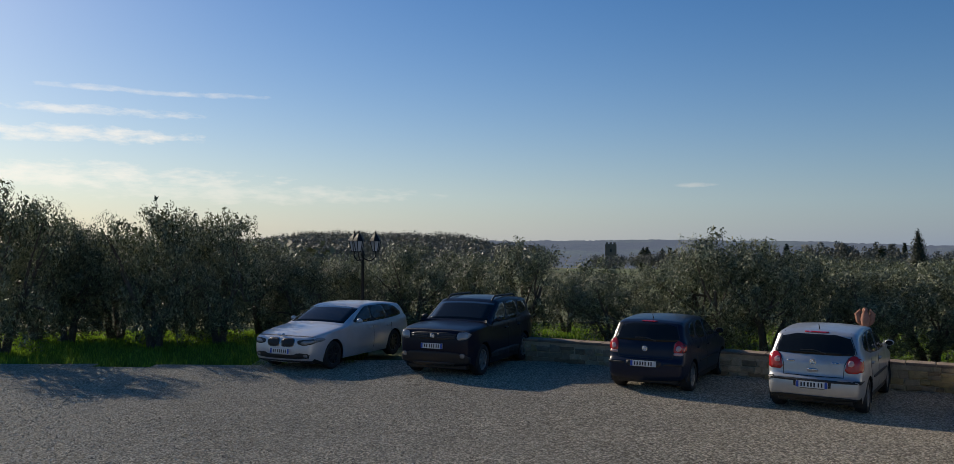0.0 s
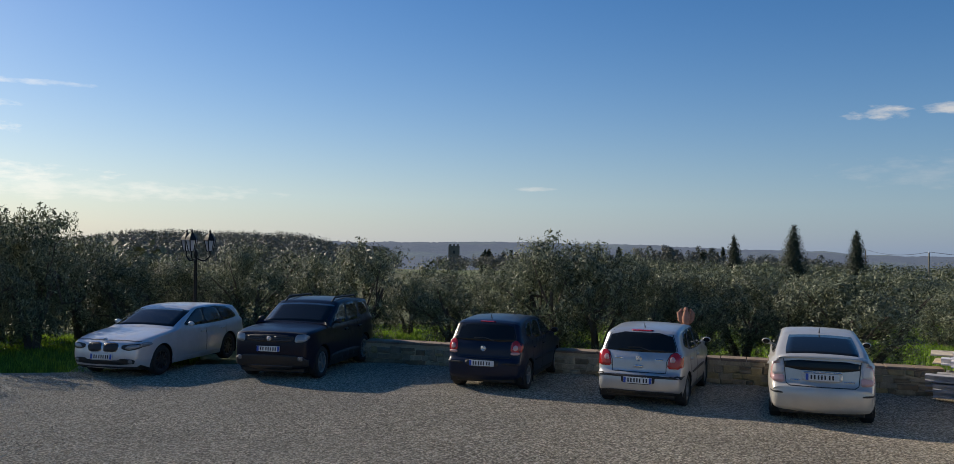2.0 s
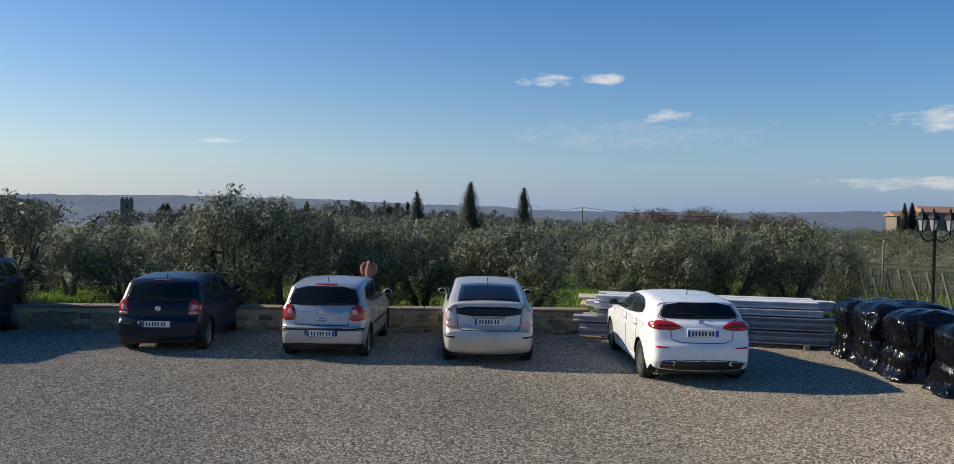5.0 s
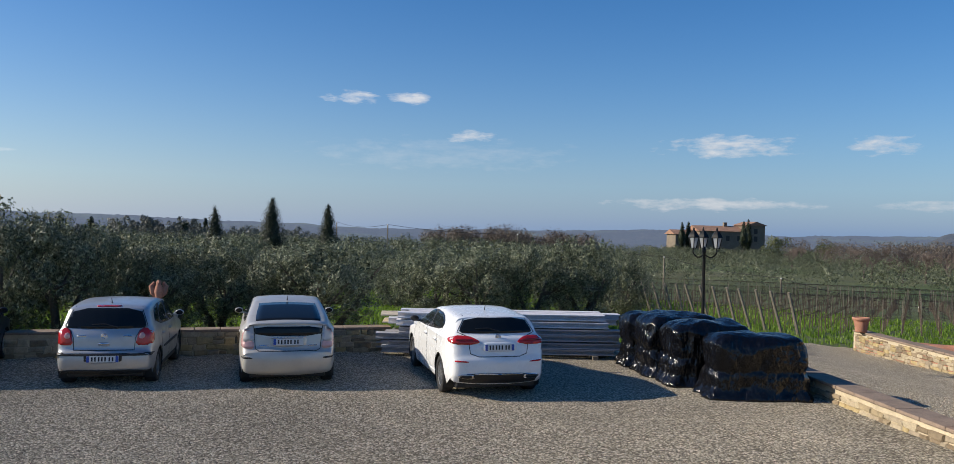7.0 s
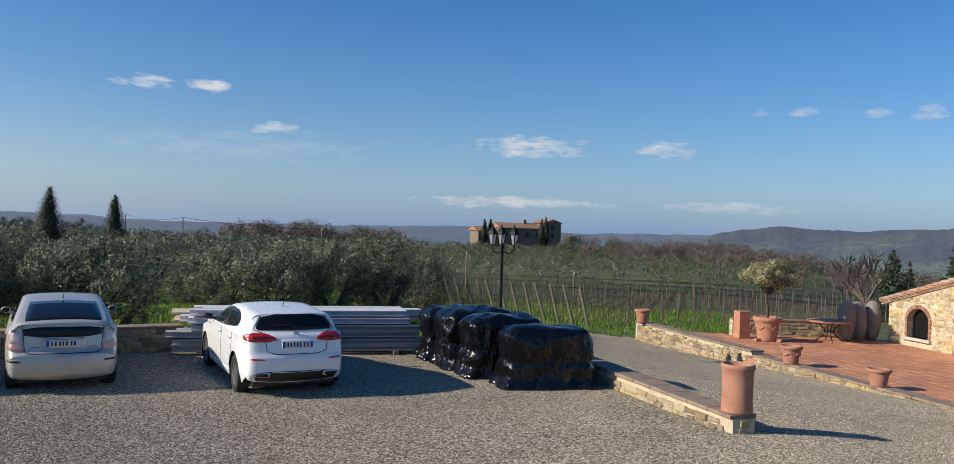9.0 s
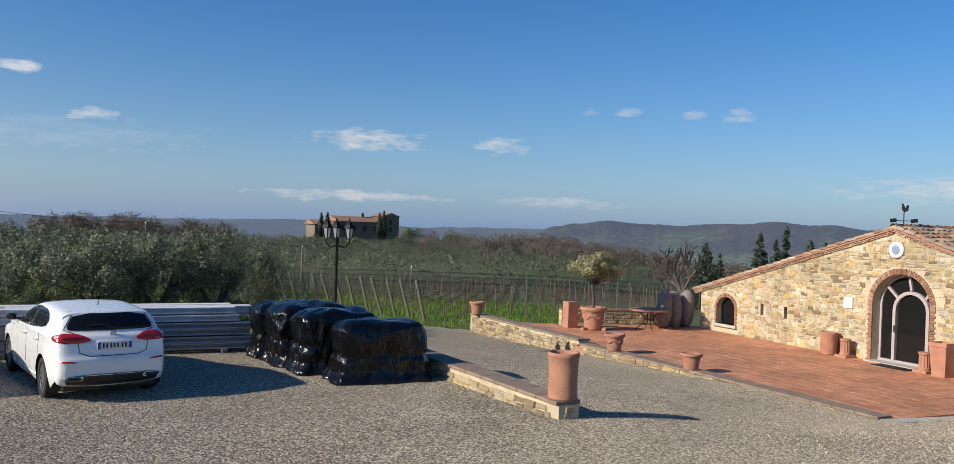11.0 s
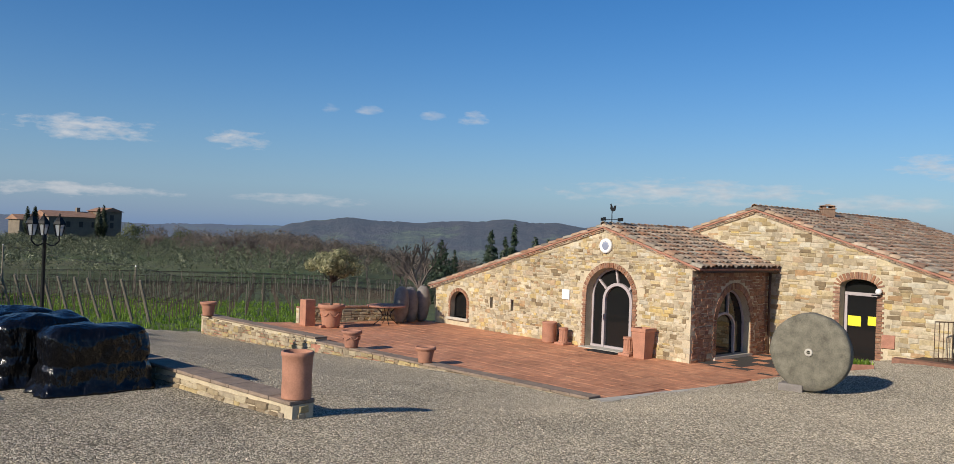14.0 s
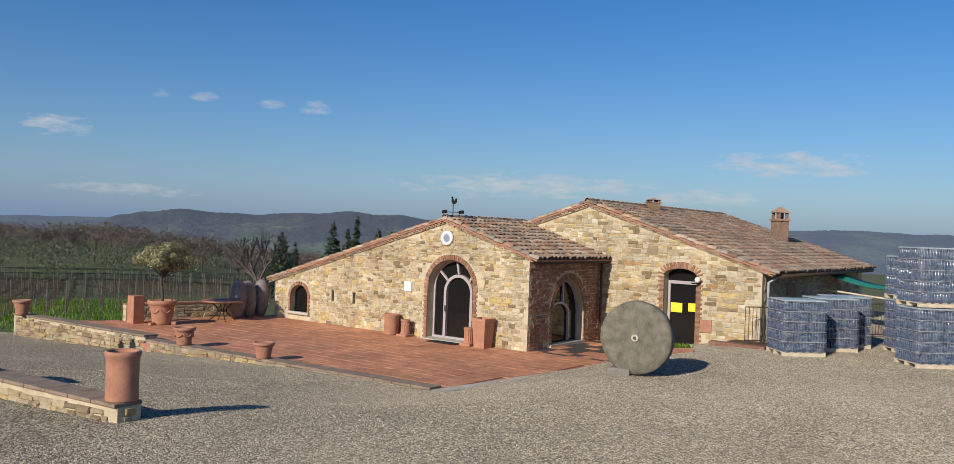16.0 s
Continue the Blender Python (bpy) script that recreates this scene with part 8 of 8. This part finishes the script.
def blob_field(name, spots, material, label, category, h, w, leaves, size, seed):
    """Far trees that nobody could count, as one object of leaf clumps."""
    rng = np.random.default_rng(seed)
    cl = []
    for x, y in spots:
        z = ground_z(x, y)
        hh, ww = h * rng.uniform(0.75, 1.25), w * rng.uniform(0.8, 1.2)
        for k in range(3):
            cl.append(((x + rng.uniform(-0.2, 0.2) * ww, y + rng.uniform(-0.2, 0.2) * ww, z + hh * rng.uniform(0.4, 0.66)), ww * rng.uniform(0.24, 0.34)))
    me = leaf_mesh(name, cl, leaves * len(spots), size, (1, 1, 0.9), rng, material, 0.6)
    tagged(new(name, me), label, category, kind="stuff")


blob_field("hillside_olives", far_spots, OLIVE_FAR, "rows of grey-green olive trees covering the far slope", "olive grove", 3.3, 4.3, 260, 0.21, 3)


def cypress(p, h, w, seed, leaves=20000, label="tall dark narrow cypress standing above the olives"):
    rng = np.random.default_rng(seed)
    tree = thing("cypress", Matrix.Translation(p), label, "cypress", "cypresses")
    part("trunk", tube([(0, 0, -0.3), (0, 0, h * 0.5)], [w * 0.07, w * 0.03], 6), BARK, tree)
    cl = []
    for k in range(90):
        f = (k + 0.5) / 90
        prof = math.sin(min(1.0, f * 1.9 + 0.28) * math.pi / 2) * (1 - f) ** 0.5 * (1.25 if f > 0.2 else 1.1)
        a = rng.uniform(0, 6.28)
        q = w * 0.22 * prof
        cl.append(((q * math.cos(a), q * math.sin(a), h * (0.05 + 0.93 * f)), max(0.10 * w, w * 0.36 * prof)))
    me = leaf_mesh("crown", cl, leaves, h * 0.018 * math.sqrt(20000 / leaves), (1, 1, 1.6), rng, CYPRESS, 0.45, -0.8, 0.25)
    ob = new("crown", me)
    ob.parent = tree


for a, d, top, w, s in ((28.1, 68, 4.15, 1.7, 1), (31.8, 60, 4.75, 2.1, 2), (35.5, 64, 4.5, 1.8, 3)):
    x, y = polar(a, d)
    z = ground_z(x, y)
    cypress(Vector((x, y, z)), top - z, w, s)

# far house on the hill, with its own cypresses


def farmhouse(az, d, base):
    x, y = polar(az, d)
    turn = -az + 25
    h = thing("farmhouse", Matrix.Translation((x, y, base)) @ Matrix.Rotation(radians(turn), 4, "Z"), "ochre stone farmhouse with tiled roofs on the hilltop", "house")

    def block(x0, x1, y0, y1, ht, ridge, along_x):
        part("wall", box((x0, y0, -4), (x1, y1, ht)), HOUSE_WALL, h)
        bm = bmesh.new()
        e = 0.5
        if along_x:
            ym = (y0 + y1) / 2
            pts = [(x0 - e, y0 - e, ht), (x1 + e, y0 - e, ht), (x1 + e, y1 + e, ht), (x0 - e, y1 + e, ht), (x0 - e, ym, ridge), (x1 + e, ym, ridge)]
            fs = [(0, 1, 5, 4), (2, 3, 4, 5), (1, 2, 5), (3, 0, 4), (3, 2, 1, 0)]
        else:
            xm = (x0 + x1) / 2
            pts = [(x0 - e, y0 - e, ht), (x1 + e, y0 - e, ht), (x1 + e, y1 + e, ht), (x0 - e, y1 + e, ht), (xm, y0 - e, ridge), (xm, y1 + e, ridge)]
            fs = [(0, 1, 4), (1, 2, 5, 4), (2, 3, 5), (3, 0, 4, 5), (3, 2, 1, 0)]
        vs = [bm.verts.new(q) for q in pts]
        for f in fs:
            bm.faces.new([vs[i] for i in f])
        part("roof", bm, COPPO_FAR, h)
        n = max(1, int((x1 - x0) / 3))
        for i in range(n):
            cx = x0 + (x1 - x0) * (i + 0.5) / n
            for z in ((ht * 0.28, ht * 0.62) if ht > 5 else (ht * 0.4,)):
                w_ = part("window", box((cx - 0.45, y0 - 0.06, z), (cx + 0.45, y0 + 0.1, z + 1.3)), DARK_ROOM, h)

    block(-5.0, 7.0, 0, 8, 4.0, 5.4, True)
    block(7.0, 12.0, -1, 6, 5.6, 6.6, False)
    block(-11.0, -5.0, 1, 7, 3.0, 4.2, True)
    part("chimney", box((3.0, 3.4, 4.8), (3.8, 4.2, 6.3)), HOUSE_WALL, h)


COPPO_FAR = plain("far_roof", (0.30, 0.17, 0.11), 0.9, var=0.3, scale=1.0)
farmhouse(61.9, 218, -0.5)
for a, d, top, s in ((59.55, 205, 6.4, 11), (59.95, 206, 6.7, 12), (63.5, 205, 7.0, 13), (63.78, 208, 7.4, 14)):
    x, y = polar(a, d)
    cypress(Vector((x, y, -1.0)), top, 1.9, s, 2500, "dark cypress beside the hilltop farmhouse")


def conifer(p, h, w, seed):
    rng = np.random.default_rng(seed)
    tree = thing("fir_tree", Matrix.Translation(p), "dark conical fir behind the winery", "fir tree", "firs behind the winery")
    part("trunk", tube([(0, 0, -0.5), (0, 0, h * 0.95)], [w * 0.06, 0.03], 6), BARK, tree)
    cl = []
    for k in range(170):
        f = rng.random() ** 1.2
        q = w * 0.5 * (1 - f) ** 0.85 * rng.uniform(0.3, 0.95)
        a = rng.uniform(0, 6.28)
        cl.append(((q * math.cos(a), q * math.sin(a), h * (0.08 + 0.9 * f) - q * 0.25), w * 0.15 * (1.2 - f)))
    ob = new("crown", leaf_mesh("crown", cl, 8000, h * 0.055, (1, 1, 0.6), rng, FIR, 0.3, 0.5))
    ob.parent = tree


for a, d, top, w, s in ((86.0, 62, 2.5, 3.4, 1), (86.9, 66, 1.7, 1.6, 2), (89.4, 64, 3.45, 2.7, 3), (90.35, 67, 2.9, 2.2, 4), (91.0, 65, 3.9, 2.6, 5), (92.4, 70, 3.0, 3.6, 6), (93.3, 74, 2.8, 3.2, 7)):
    x, y = polar(a, d)
    z = ground_z(x, y)
    conifer(Vector((x, y, z)), top - z, w, s)


def bare_tree_mesh(seed, h):
    rr = random.Random(seed)
    bm = bmesh.new()

    def grow(p, d, length, rad, level):
        q = p + d * length
        rad = max(rad, 0.034)
        if level > 2:
            add_tube(bm, [p, q], [rad, rad * 0.6], 3, cap=False)
        else:
            add_tube(bm, [p, p.lerp(q, 0.5) + Vector((rr.uniform(-.05, .05), rr.uniform(-.05, .05), 0)) * length, q], [rad, rad * 0.8, rad * 0.6], 4 if level else 6, cap=False)
        if level >= 5:
            return
        for k in range(rr.choice((2, 3, 3)) if level else 4):
            e = (d + Vector((rr.uniform(-1, 1), rr.uniform(-1, 1), rr.uniform(-0.25, 0.6))) * 0.75).normalized()
            grow(p.lerp(q, rr.uniform(0.55, 1.0)), e, length * rr.uniform(0.6, 0.85), rad * 0.55, level + 1)

    grow(Vector((0, 0, -0.3)), Vector((0, 0, 1)), h * 0.27, h * 0.028, 0)
    me = bpy.data.meshes.new("bare_tree")
    bm.to_mesh(me)
    bm.free()
    me.materials.append(TWIG)
    return me


BARE = [bare_tree_mesh(i, 8.0) for i in range(3)]


def bare_tree(p, h, i, turn):
    ob = new("bare_tree", BARE[i % 3])
    ob.matrix_world = Matrix.Translation(p) @ Matrix.Rotation(turn, 4, "Z") @ Matrix.Scale(h / 8.0, 4)
    tagged(ob, "leafless grey-brown deciduous tree on the slope", "bare tree", "leafless trees on the skyline")


r = random.Random(77)
for i in range(46):
    a = 66.3 + 20.5 * i / 46 + r.uniform(-0.3, 0.3)
    d = r.uniform(150, 215) - 2.6 * (a - 66)
    x, y = polar(a, d)
    z = ground_z(x, y)
    crest = interp(a, [(66, 0.0), (70, -0.25), (76, -0.2), (80, -1.2), (87, -2.0)]) + r.uniform(-0.5, 0.15)
    bare_tree(Vector((x, y, z)), min(12.0, max(5.0, 2.9 + d * math.tan(radians(crest)) - z)), i, r.uniform(0, 6.28))
for i in range(16):
    a, d = 42 + 11 * i / 16, r.uniform(165, 190)
    x, y = polar(a, d)
    bare_tree(Vector((x, y, ground_z(x, y))), r.uniform(4.5, 6.0), i, r.uniform(0, 6.28))
x, y = polar(84.6, 58)
bare_tree(Vector((x, y, ground_z(x, y))), 7.0, 1, 2.0)

# thickets of scrub and evergreen woods, far off
scrub = [polar(66 + r.random() * 26, 95 + r.random() * 140) for i in range(1300)]
scrub = [q for q in scrub if math.hypot(*q) > 208 - 3.0 * (math.degrees(math.atan2(q[0], q[1])) - 65)]
blob_field("scrub_thicket", scrub, leaf_mat("scrub_leaf", (0.07, 0.055, 0.04), (0.17, 0.135, 0.105), 0.2), "brown and green thickets on the slope", "thicket", 6.2, 4.6, 110, 0.3, 5)
house_trees = [polar(57.5 + 10.5 * r.random(), 198 + 12 * r.random()) for i in range(120)]
blob_field("farmhouse_trees", house_trees, OLIVE_FAR, "olives and shrubs crowding round the hilltop farmhouse", "olive grove", 3.6, 3.8, 130, 0.36, 15)
oak = [polar(a, 196 + 5 * r.random()) for a in (65.0, 65.3, 65.6, 65.9, 68.3, 68.7)]
blob_field("evergreen_oaks", oak, leaf_mat("oak_leaf", (0.05, 0.065, 0.02), (0.14, 0.15, 0.05), 0.2), "rounded evergreen oaks beside the farmhouse", "oaks", 7.2, 4.2, 420, 0.3, 16)
hedge = [polar(41.5 + 12 * r.random(), 160 + 22 * r.random()) for i in range(120)]
blob_field("skyline_thicket", hedge, leaf_mat("thicket_twig", (0.07, 0.055, 0.042), (0.16, 0.125, 0.095), 0.2), "brown leafless thicket on the skyline", "thicket", 6.2, 5.0, 260, 0.26, 6)
wood = [polar(-26 + 31 * r.random(), 120 + 360 * r.random() ** 0.8) for i in range(950)]
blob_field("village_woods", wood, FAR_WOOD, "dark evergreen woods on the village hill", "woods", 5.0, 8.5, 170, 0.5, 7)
wood = [polar(17.5 + 16 * r.random(), 300 + 40 * r.random()) for i in range(110)]
stand = [polar(21.5 + 5.5 * r.random(), 300 + 30 * r.random()) for i in range(70)]
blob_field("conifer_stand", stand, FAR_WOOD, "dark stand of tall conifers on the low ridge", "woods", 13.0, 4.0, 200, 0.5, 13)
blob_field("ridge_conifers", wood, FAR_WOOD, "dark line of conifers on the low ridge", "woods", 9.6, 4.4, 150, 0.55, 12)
wood = [polar(2 + 33 * r.random(), 260 + 130 * r.random()) for i in range(520)]
wood = [q for q in wood if not (4 < math.degrees(math.atan2(*q)) < 8)]
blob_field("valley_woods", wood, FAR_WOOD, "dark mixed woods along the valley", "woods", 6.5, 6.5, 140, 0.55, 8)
wood = [polar(-46 + 36 * r.random(), 34 + 60 * r.random()) for i in range(120)]
blob_field("backlit_grove", wood, OLIVE_FAR, "olive trees massed behind the yard", "olive grove", 3.3, 4.4, 130, 0.45, 9)

for i in range(34):  # cypress-like points on the wooded skyline
    a = r.choice((r.uniform(-13, -7), r.uniform(11, 15), r.uniform(19.5, 30), r.uniform(23, 29)))
    d = r.uniform(280, 380)
    x, y = polar(a, d)
    z = ground_z(x, y)
    el = 0.75 if a < 0 else (0.2 if a > 19 else -0.1)
    top = 2.9 + d * math.tan(radians(el + r.uniform(-0.35, 0.1)))
    if top - z > 3:
        cypress(Vector((x, y, z)), top - z, r.uniform(2.6, 4.2), 100 + i, 500, "dark cypress in the distant woods")

x, y = polar(9.2, 430)
tower = thing("tower", Matrix.Translation((x, y, ground_z(x, y))) @ Matrix.Rotation(radians(-9), 4, "Z"), "square old stone tower in the valley", "tower")
th = 3.6 - ground_z(x, y)
part("wall", box((-2.9, -2.9, -2), (2.9, 2.9, th), 0.1), HOUSE_WALL, tower)
for sx in (-1.9, 0, 1.9):
    part("merlon", box((sx - 0.6, -2.9, th), (sx + 0.6, -2.3, th + 0.9)), HOUSE_WALL, tower)
part("window", box((-0.5, -3.0, th - 4), (0.5, -2.8, th - 2.4)), DARK_ROOM, tower)

r = random.Random(4)
for i in range(9):
    a = -7.5 + 11.5 * i / 9 + r.uniform(-0.4, 0.4)
    d = r.uniform(390, 440)
    x, y = polar(a, d)
    z = ground_z(x, y)
    hs = thing("village_house", Matrix.Translation((x, y, z - 4.5)) @ Matrix.Rotation(radians(r.uniform(-30, 30) - a), 4, "Z"), "pale plastered village house among dark trees", "house", "village houses")
    w, l, hh = r.uniform(4, 7), r.uniform(4, 6), r.uniform(4.5, 7)
    part("wall", box((-w, -l, -3), (w, l, hh)), HOUSE_WALL, hs)
    bm = bmesh.new()
    vs = [bm.verts.new(q) for q in ((-w - .4, -l - .4, hh), (w + .4, -l - .4, hh), (w + .4, l + .4, hh), (-w - .4, l + .4, hh), (-w - .4, 0, hh + 1.8), (w + .4, 0, hh + 1.8))]
    for f in ((0, 1, 5, 4), (2, 3, 4, 5), (1, 2, 5), (3, 0, 4), (3, 2, 1, 0)):
        bm.faces.new([vs[k] for k in f])
    part("roof", bm, COPPO_FAR, hs)
    for k in (-0.5, 0.5):
        part("window", box((k * w - 0.5, -l - 0.05, hh * 0.5), (k * w + 0.5, -l + 0.1, hh * 0.5 + 1.3)), DARK_ROOM, hs)

# the potted olive on the terrace
rng = np.random.default_rng(9)
tree = thing("potted_olive", Matrix.Translation(at(12.2, -4.93, Z0 + 0.8)), "small round-headed olive tree in a terracotta pot", "olive tree")
part("trunk", tube(spline([(0, 0, 0), (0.03, 0.02, 0.4), (-0.05, 0.05, 0.8), (-0.02, 0, 1.2)], 4), 0.05, 7), BARK, tree, smooth=True)
cl = []
rr = random.Random(2)
for k in range(26):
    a, q = rr.uniform(0, 6.28), math.sqrt(rr.random())
    cl.append(((math.cos(a) * q * 0.95, math.sin(a) * q * 0.95, 1.40 + rr.uniform(-0.38, 0.72) * (1.1 - q * 0.5)), rr.uniform(0.18, 0.34)))
bm = bmesh.new()
for p, _ in cl[:14]:
    add_tube(bm, [(0, 0, 0.85), (p[0] * 0.5, p[1] * 0.5, p[2] * 0.8), p], [0.03, 0.018, 0.006], 5)
part("branches", bm, BARK, tree)
ob = new("crown", leaf_mesh("crown", cl, 5200, 0.11, (1, 1, 0.8), rng, leaf_mat("potted_olive_leaf", (0.10, 0.11, 0.04), (0.40, 0.37, 0.20)), 0.35))
ob.parent = tree

# ---- vineyard ----
vy = random.Random(6)
row_d = Vector((0.88, -0.475, 0)).normalized()
e0, e1 = Vector((34.5, 14.4, 0)), Vector((46.0, 38.0, 0))
post_me = bpy.data.meshes.new("vine_post")
bm = bmesh.new()
add_tube(bm, [(0, 0, -0.4), (0, 0, 1.95)], [0.07, 0.06], 6)
bm.to_mesh(post_me)
bm.free()
post_me.materials.append(WOOD_GREY)
verts_v, faces_v = [], []
wires = bmesh.new()
vines = bmesh.new()
posts = bmesh.new()
for k in range(26):
    s = e0.lerp(e1, k / 25) if k < 26 else e0
    ob = new("vine_post", post_me)
    z = ground_z(s.x, s.y)
    ob.matrix_world = Matrix.Translation((s.x, s.y, z)) @ Matrix.Rotation(0.32, 4, Vector((row_d.y, -row_d.x, 0)) * 1.0) @ Matrix.Rotation(vy.uniform(-0.05, 0.05), 4, "X")
    tagged(ob, "leaning weathered wooden end post of a vine row", "vineyard post", "end posts of the vine rows")
    L = 52 - 0.4 * k
    prev = None
    for i in range(int(L / 1.1)):
        p = s + row_d * (i * 1.1 + 1.0)
        z = ground_z(p.x, p.y)
        if i % 5 == 4:
            add_tube(posts, [(p.x, p.y, z - 0.2), (p.x + vy.uniform(-.06, .06), p.y, z + 1.6)], 0.022, 4)
        if i < 44:
            add_tube(vines, [(p.x, p.y, z - 0.1), (p.x + vy.uniform(-0.08, 0.08), p.y + vy.uniform(-0.08, 0.08), z + 0.75), (p.x + row_d.x * 0.5, p.y + row_d.y * 0.5, z + 0.82)], [0.028, 0.022, 0.012], 4)
            for t in range(1):
                q = p + row_d * vy.uniform(-0.4, 0.5)
                add_tube(vines, [(q.x, q.y, z + 0.78), (q.x + vy.uniform(-.1, .1), q.y + vy.uniform(-.1, .1), z + vy.uniform(1.1, 1.6))], [0.01, 0.006], 3)
        for hgt in (0.8, 1.25, 1.6):
            if prev:
                add_tube(wires, [(prev.x, prev.y, prev.z + hgt), (p.x, p.y, z + hgt)], 0.004, 3, cap=False)
        prev = Vector((p.x, p.y, z))
tagged(part("vine_rows", vines, VINE), "bare pruned vines along the wires", "vines", kind="stuff")
tagged(part("vine_stakes", posts, WOOD_GREY), "thin grey stakes along the vine rows", "stakes", kind="stuff")
tagged(part("vine_wires", wires, RUST_IRON), "fine trellis wires", "wires", kind="stuff")

# telephone poles with one sagging wire
def pole_line(points, label):
    prev = None
    for a, d, top in points:
        x, y = polar(a, d)
        z = ground_z(x, y)
        c = thing("utility_pole", Matrix.Translation((x, y, z)), label, "utility pole", "utility poles across the slope")
        part("pole", tube([(0, 0, -0.5), (0, 0, top - z)], [0.1, 0.075], 7), WOOD_GREY, c)
        part("insulator", lathe([(0, top - z), (0.05, top - z), (0.05, top - z + 0.12), (0, top - z + 0.14)], 8), WHITE, c)
        q = Vector((x, y, top + 0.1))
        if prev:
            pts = [prev.lerp(q, t / 12) - Vector((0, 0, 4 * 0.02 * (prev - q).length * (t / 12) * (1 - t / 12))) for t in range(13)]
            tagged(part("overhead_wire", tube(pts, 0.022, 4), IRON), "thin dark overhead wire between the poles", "wire", "overhead wires")
        prev = q


pole_line([(36.0, 130, 3.3), (39.5, 104, 3.0), (48.5, 100, 2.2), (58.5, 88, 0.3), (66.0, 76, -0.9), (74.0, 66, -2.0), (84.0, 60, -2.6)], "thin wooden utility pole on the slope")

# grass along the yard's edge and under the olives
def grass_field(name, test, box_, count, seed, h):
    rg = random.Random(seed)
    vs, fs = [], []
    n = 0
    while n < count:
        x, y = rg.uniform(box_[0], box_[1]), rg.uniform(box_[2], box_[3])
        if not test(x, y):
            n += 0.2
            continue
        z = ground_z(x, y)
        for b in range(5):
            a = rg.uniform(0, 6.28)
            l = h * rg.uniform(0.5, 1.3)
            dx, dy = math.cos(a) * 0.018, math.sin(a) * 0.018
            ox, oy = x + rg.uniform(-0.07, 0.07), y + rg.uniform(-0.07, 0.07)
            k = len(vs)
            vs += [(ox - dx, oy - dy, z), (ox + dx, oy + dy, z), (ox + dy * rg.uniform(1, 5), oy - dx * rg.uniform(1, 5), z + l)]
            fs.append((k, k + 1, k + 2))
        n += 1
    me = bpy.data.meshes.new(name)
    me.from_pydata(vs, [], fs)
    me.materials.append(GRASS)
    tagged(new(name, me), "bright green grass under the olive trees", "grass", kind="stuff")


grass_field("grass_verge", lambda x, y: y > 19.9 + 0.3 * math.sin(x * 1.7), (-17, -3, 19.7, 29), 14000, 1, 0.17)
grass_field("grass_grove", lambda x, y: y > 21.6 - (x - 1.4) * 0.56 and math.hypot(x, y) < 40, (-2, 26, 12, 36), 16000, 2, 0.16)
grass_field("grass_vines", lambda x, y: uv_of(x, y)[0] > 17.4 and math.hypot(x, y) < 62, (24, 52, 4, 40), 9000, 3, 0.2)

# loose stones on the gravel, too many to count


def pebbles(count, seed):
    rng = np.random.default_rng(seed)
    az = np.radians(rng.uniform(-31, 130, count))
    d = np.sqrt(rng.uniform(7.2 ** 2, 19.0 ** 2, count))
    x, y = d * np.sin(az), d * np.cos(az)
    u = (x - A0.x) * U.x + (y - A0.y) * U.y
    v = (x - A0.x) * V.x + (y - A0.y) * V.y
    edge = np.where(x < 1.4, 20.4, 20.4 - (x - 1.4) * 0.565)
    keep = (y < np.minimum(edge, 19.5)) & ~((v > -7.6) & (u > -2.9)) & ~((v > -16.4) & (v < -14.7) & (u > -3.2)) & ~((v > -20) & (v < -15) & (u > -0.3))
    x, y = x[keep], y[keep]
    n = len(x)
    z = np.array([yard_z(a, b) + 0.018 * noise.noise((a * 0.6, b * 0.6, 0)) for a, b in zip(x.tolist(), y.tolist())])
    s = 0.010 + 0.013 * rng.random(n) ** 2
    turn = rng.uniform(0, 6.28, n)
    corner = []
    for k in range(4):
        a = turn + k * math.pi / 2 + rng.uniform(-0.35, 0.35, n)
        r = s * rng.uniform(0.75, 1.3, n)
        corner.append(np.stack([x + r * np.cos(a), y + r * np.sin(a), z - 0.004], 1))
    top = np.stack([x + s * rng.uniform(-0.4, 0.4, n), y + s * rng.uniform(-0.4, 0.4, n), z + s * rng.uniform(0.6, 1.1, n)], 1)
    verts = np.stack(corner + [top], 1).reshape(-1, 3)
    base = np.arange(n)[:, None] * 5
    faces = np.concatenate([base + np.array([[k, (k + 1) % 4, 4]]) for k in range(4)], 0)
    me = bpy.data.meshes.new("loose_gravel")
    me.from_pydata(verts.tolist(), [], faces.tolist())
    me.materials.append(PEBBLE)
    tagged(new("loose_gravel", me), "loose crushed stones scattered over the yard", "gravel", kind="stuff")


PEBBLE = pieces("pebble", [(0.20, 0.16, 0.11), (0.42, 0.35, 0.25), (0.56, 0.48, 0.35), (0.70, 0.61, 0.47), (0.30, 0.25, 0.18)], island=True, bump=0.1)
pebbles(68000, 12)
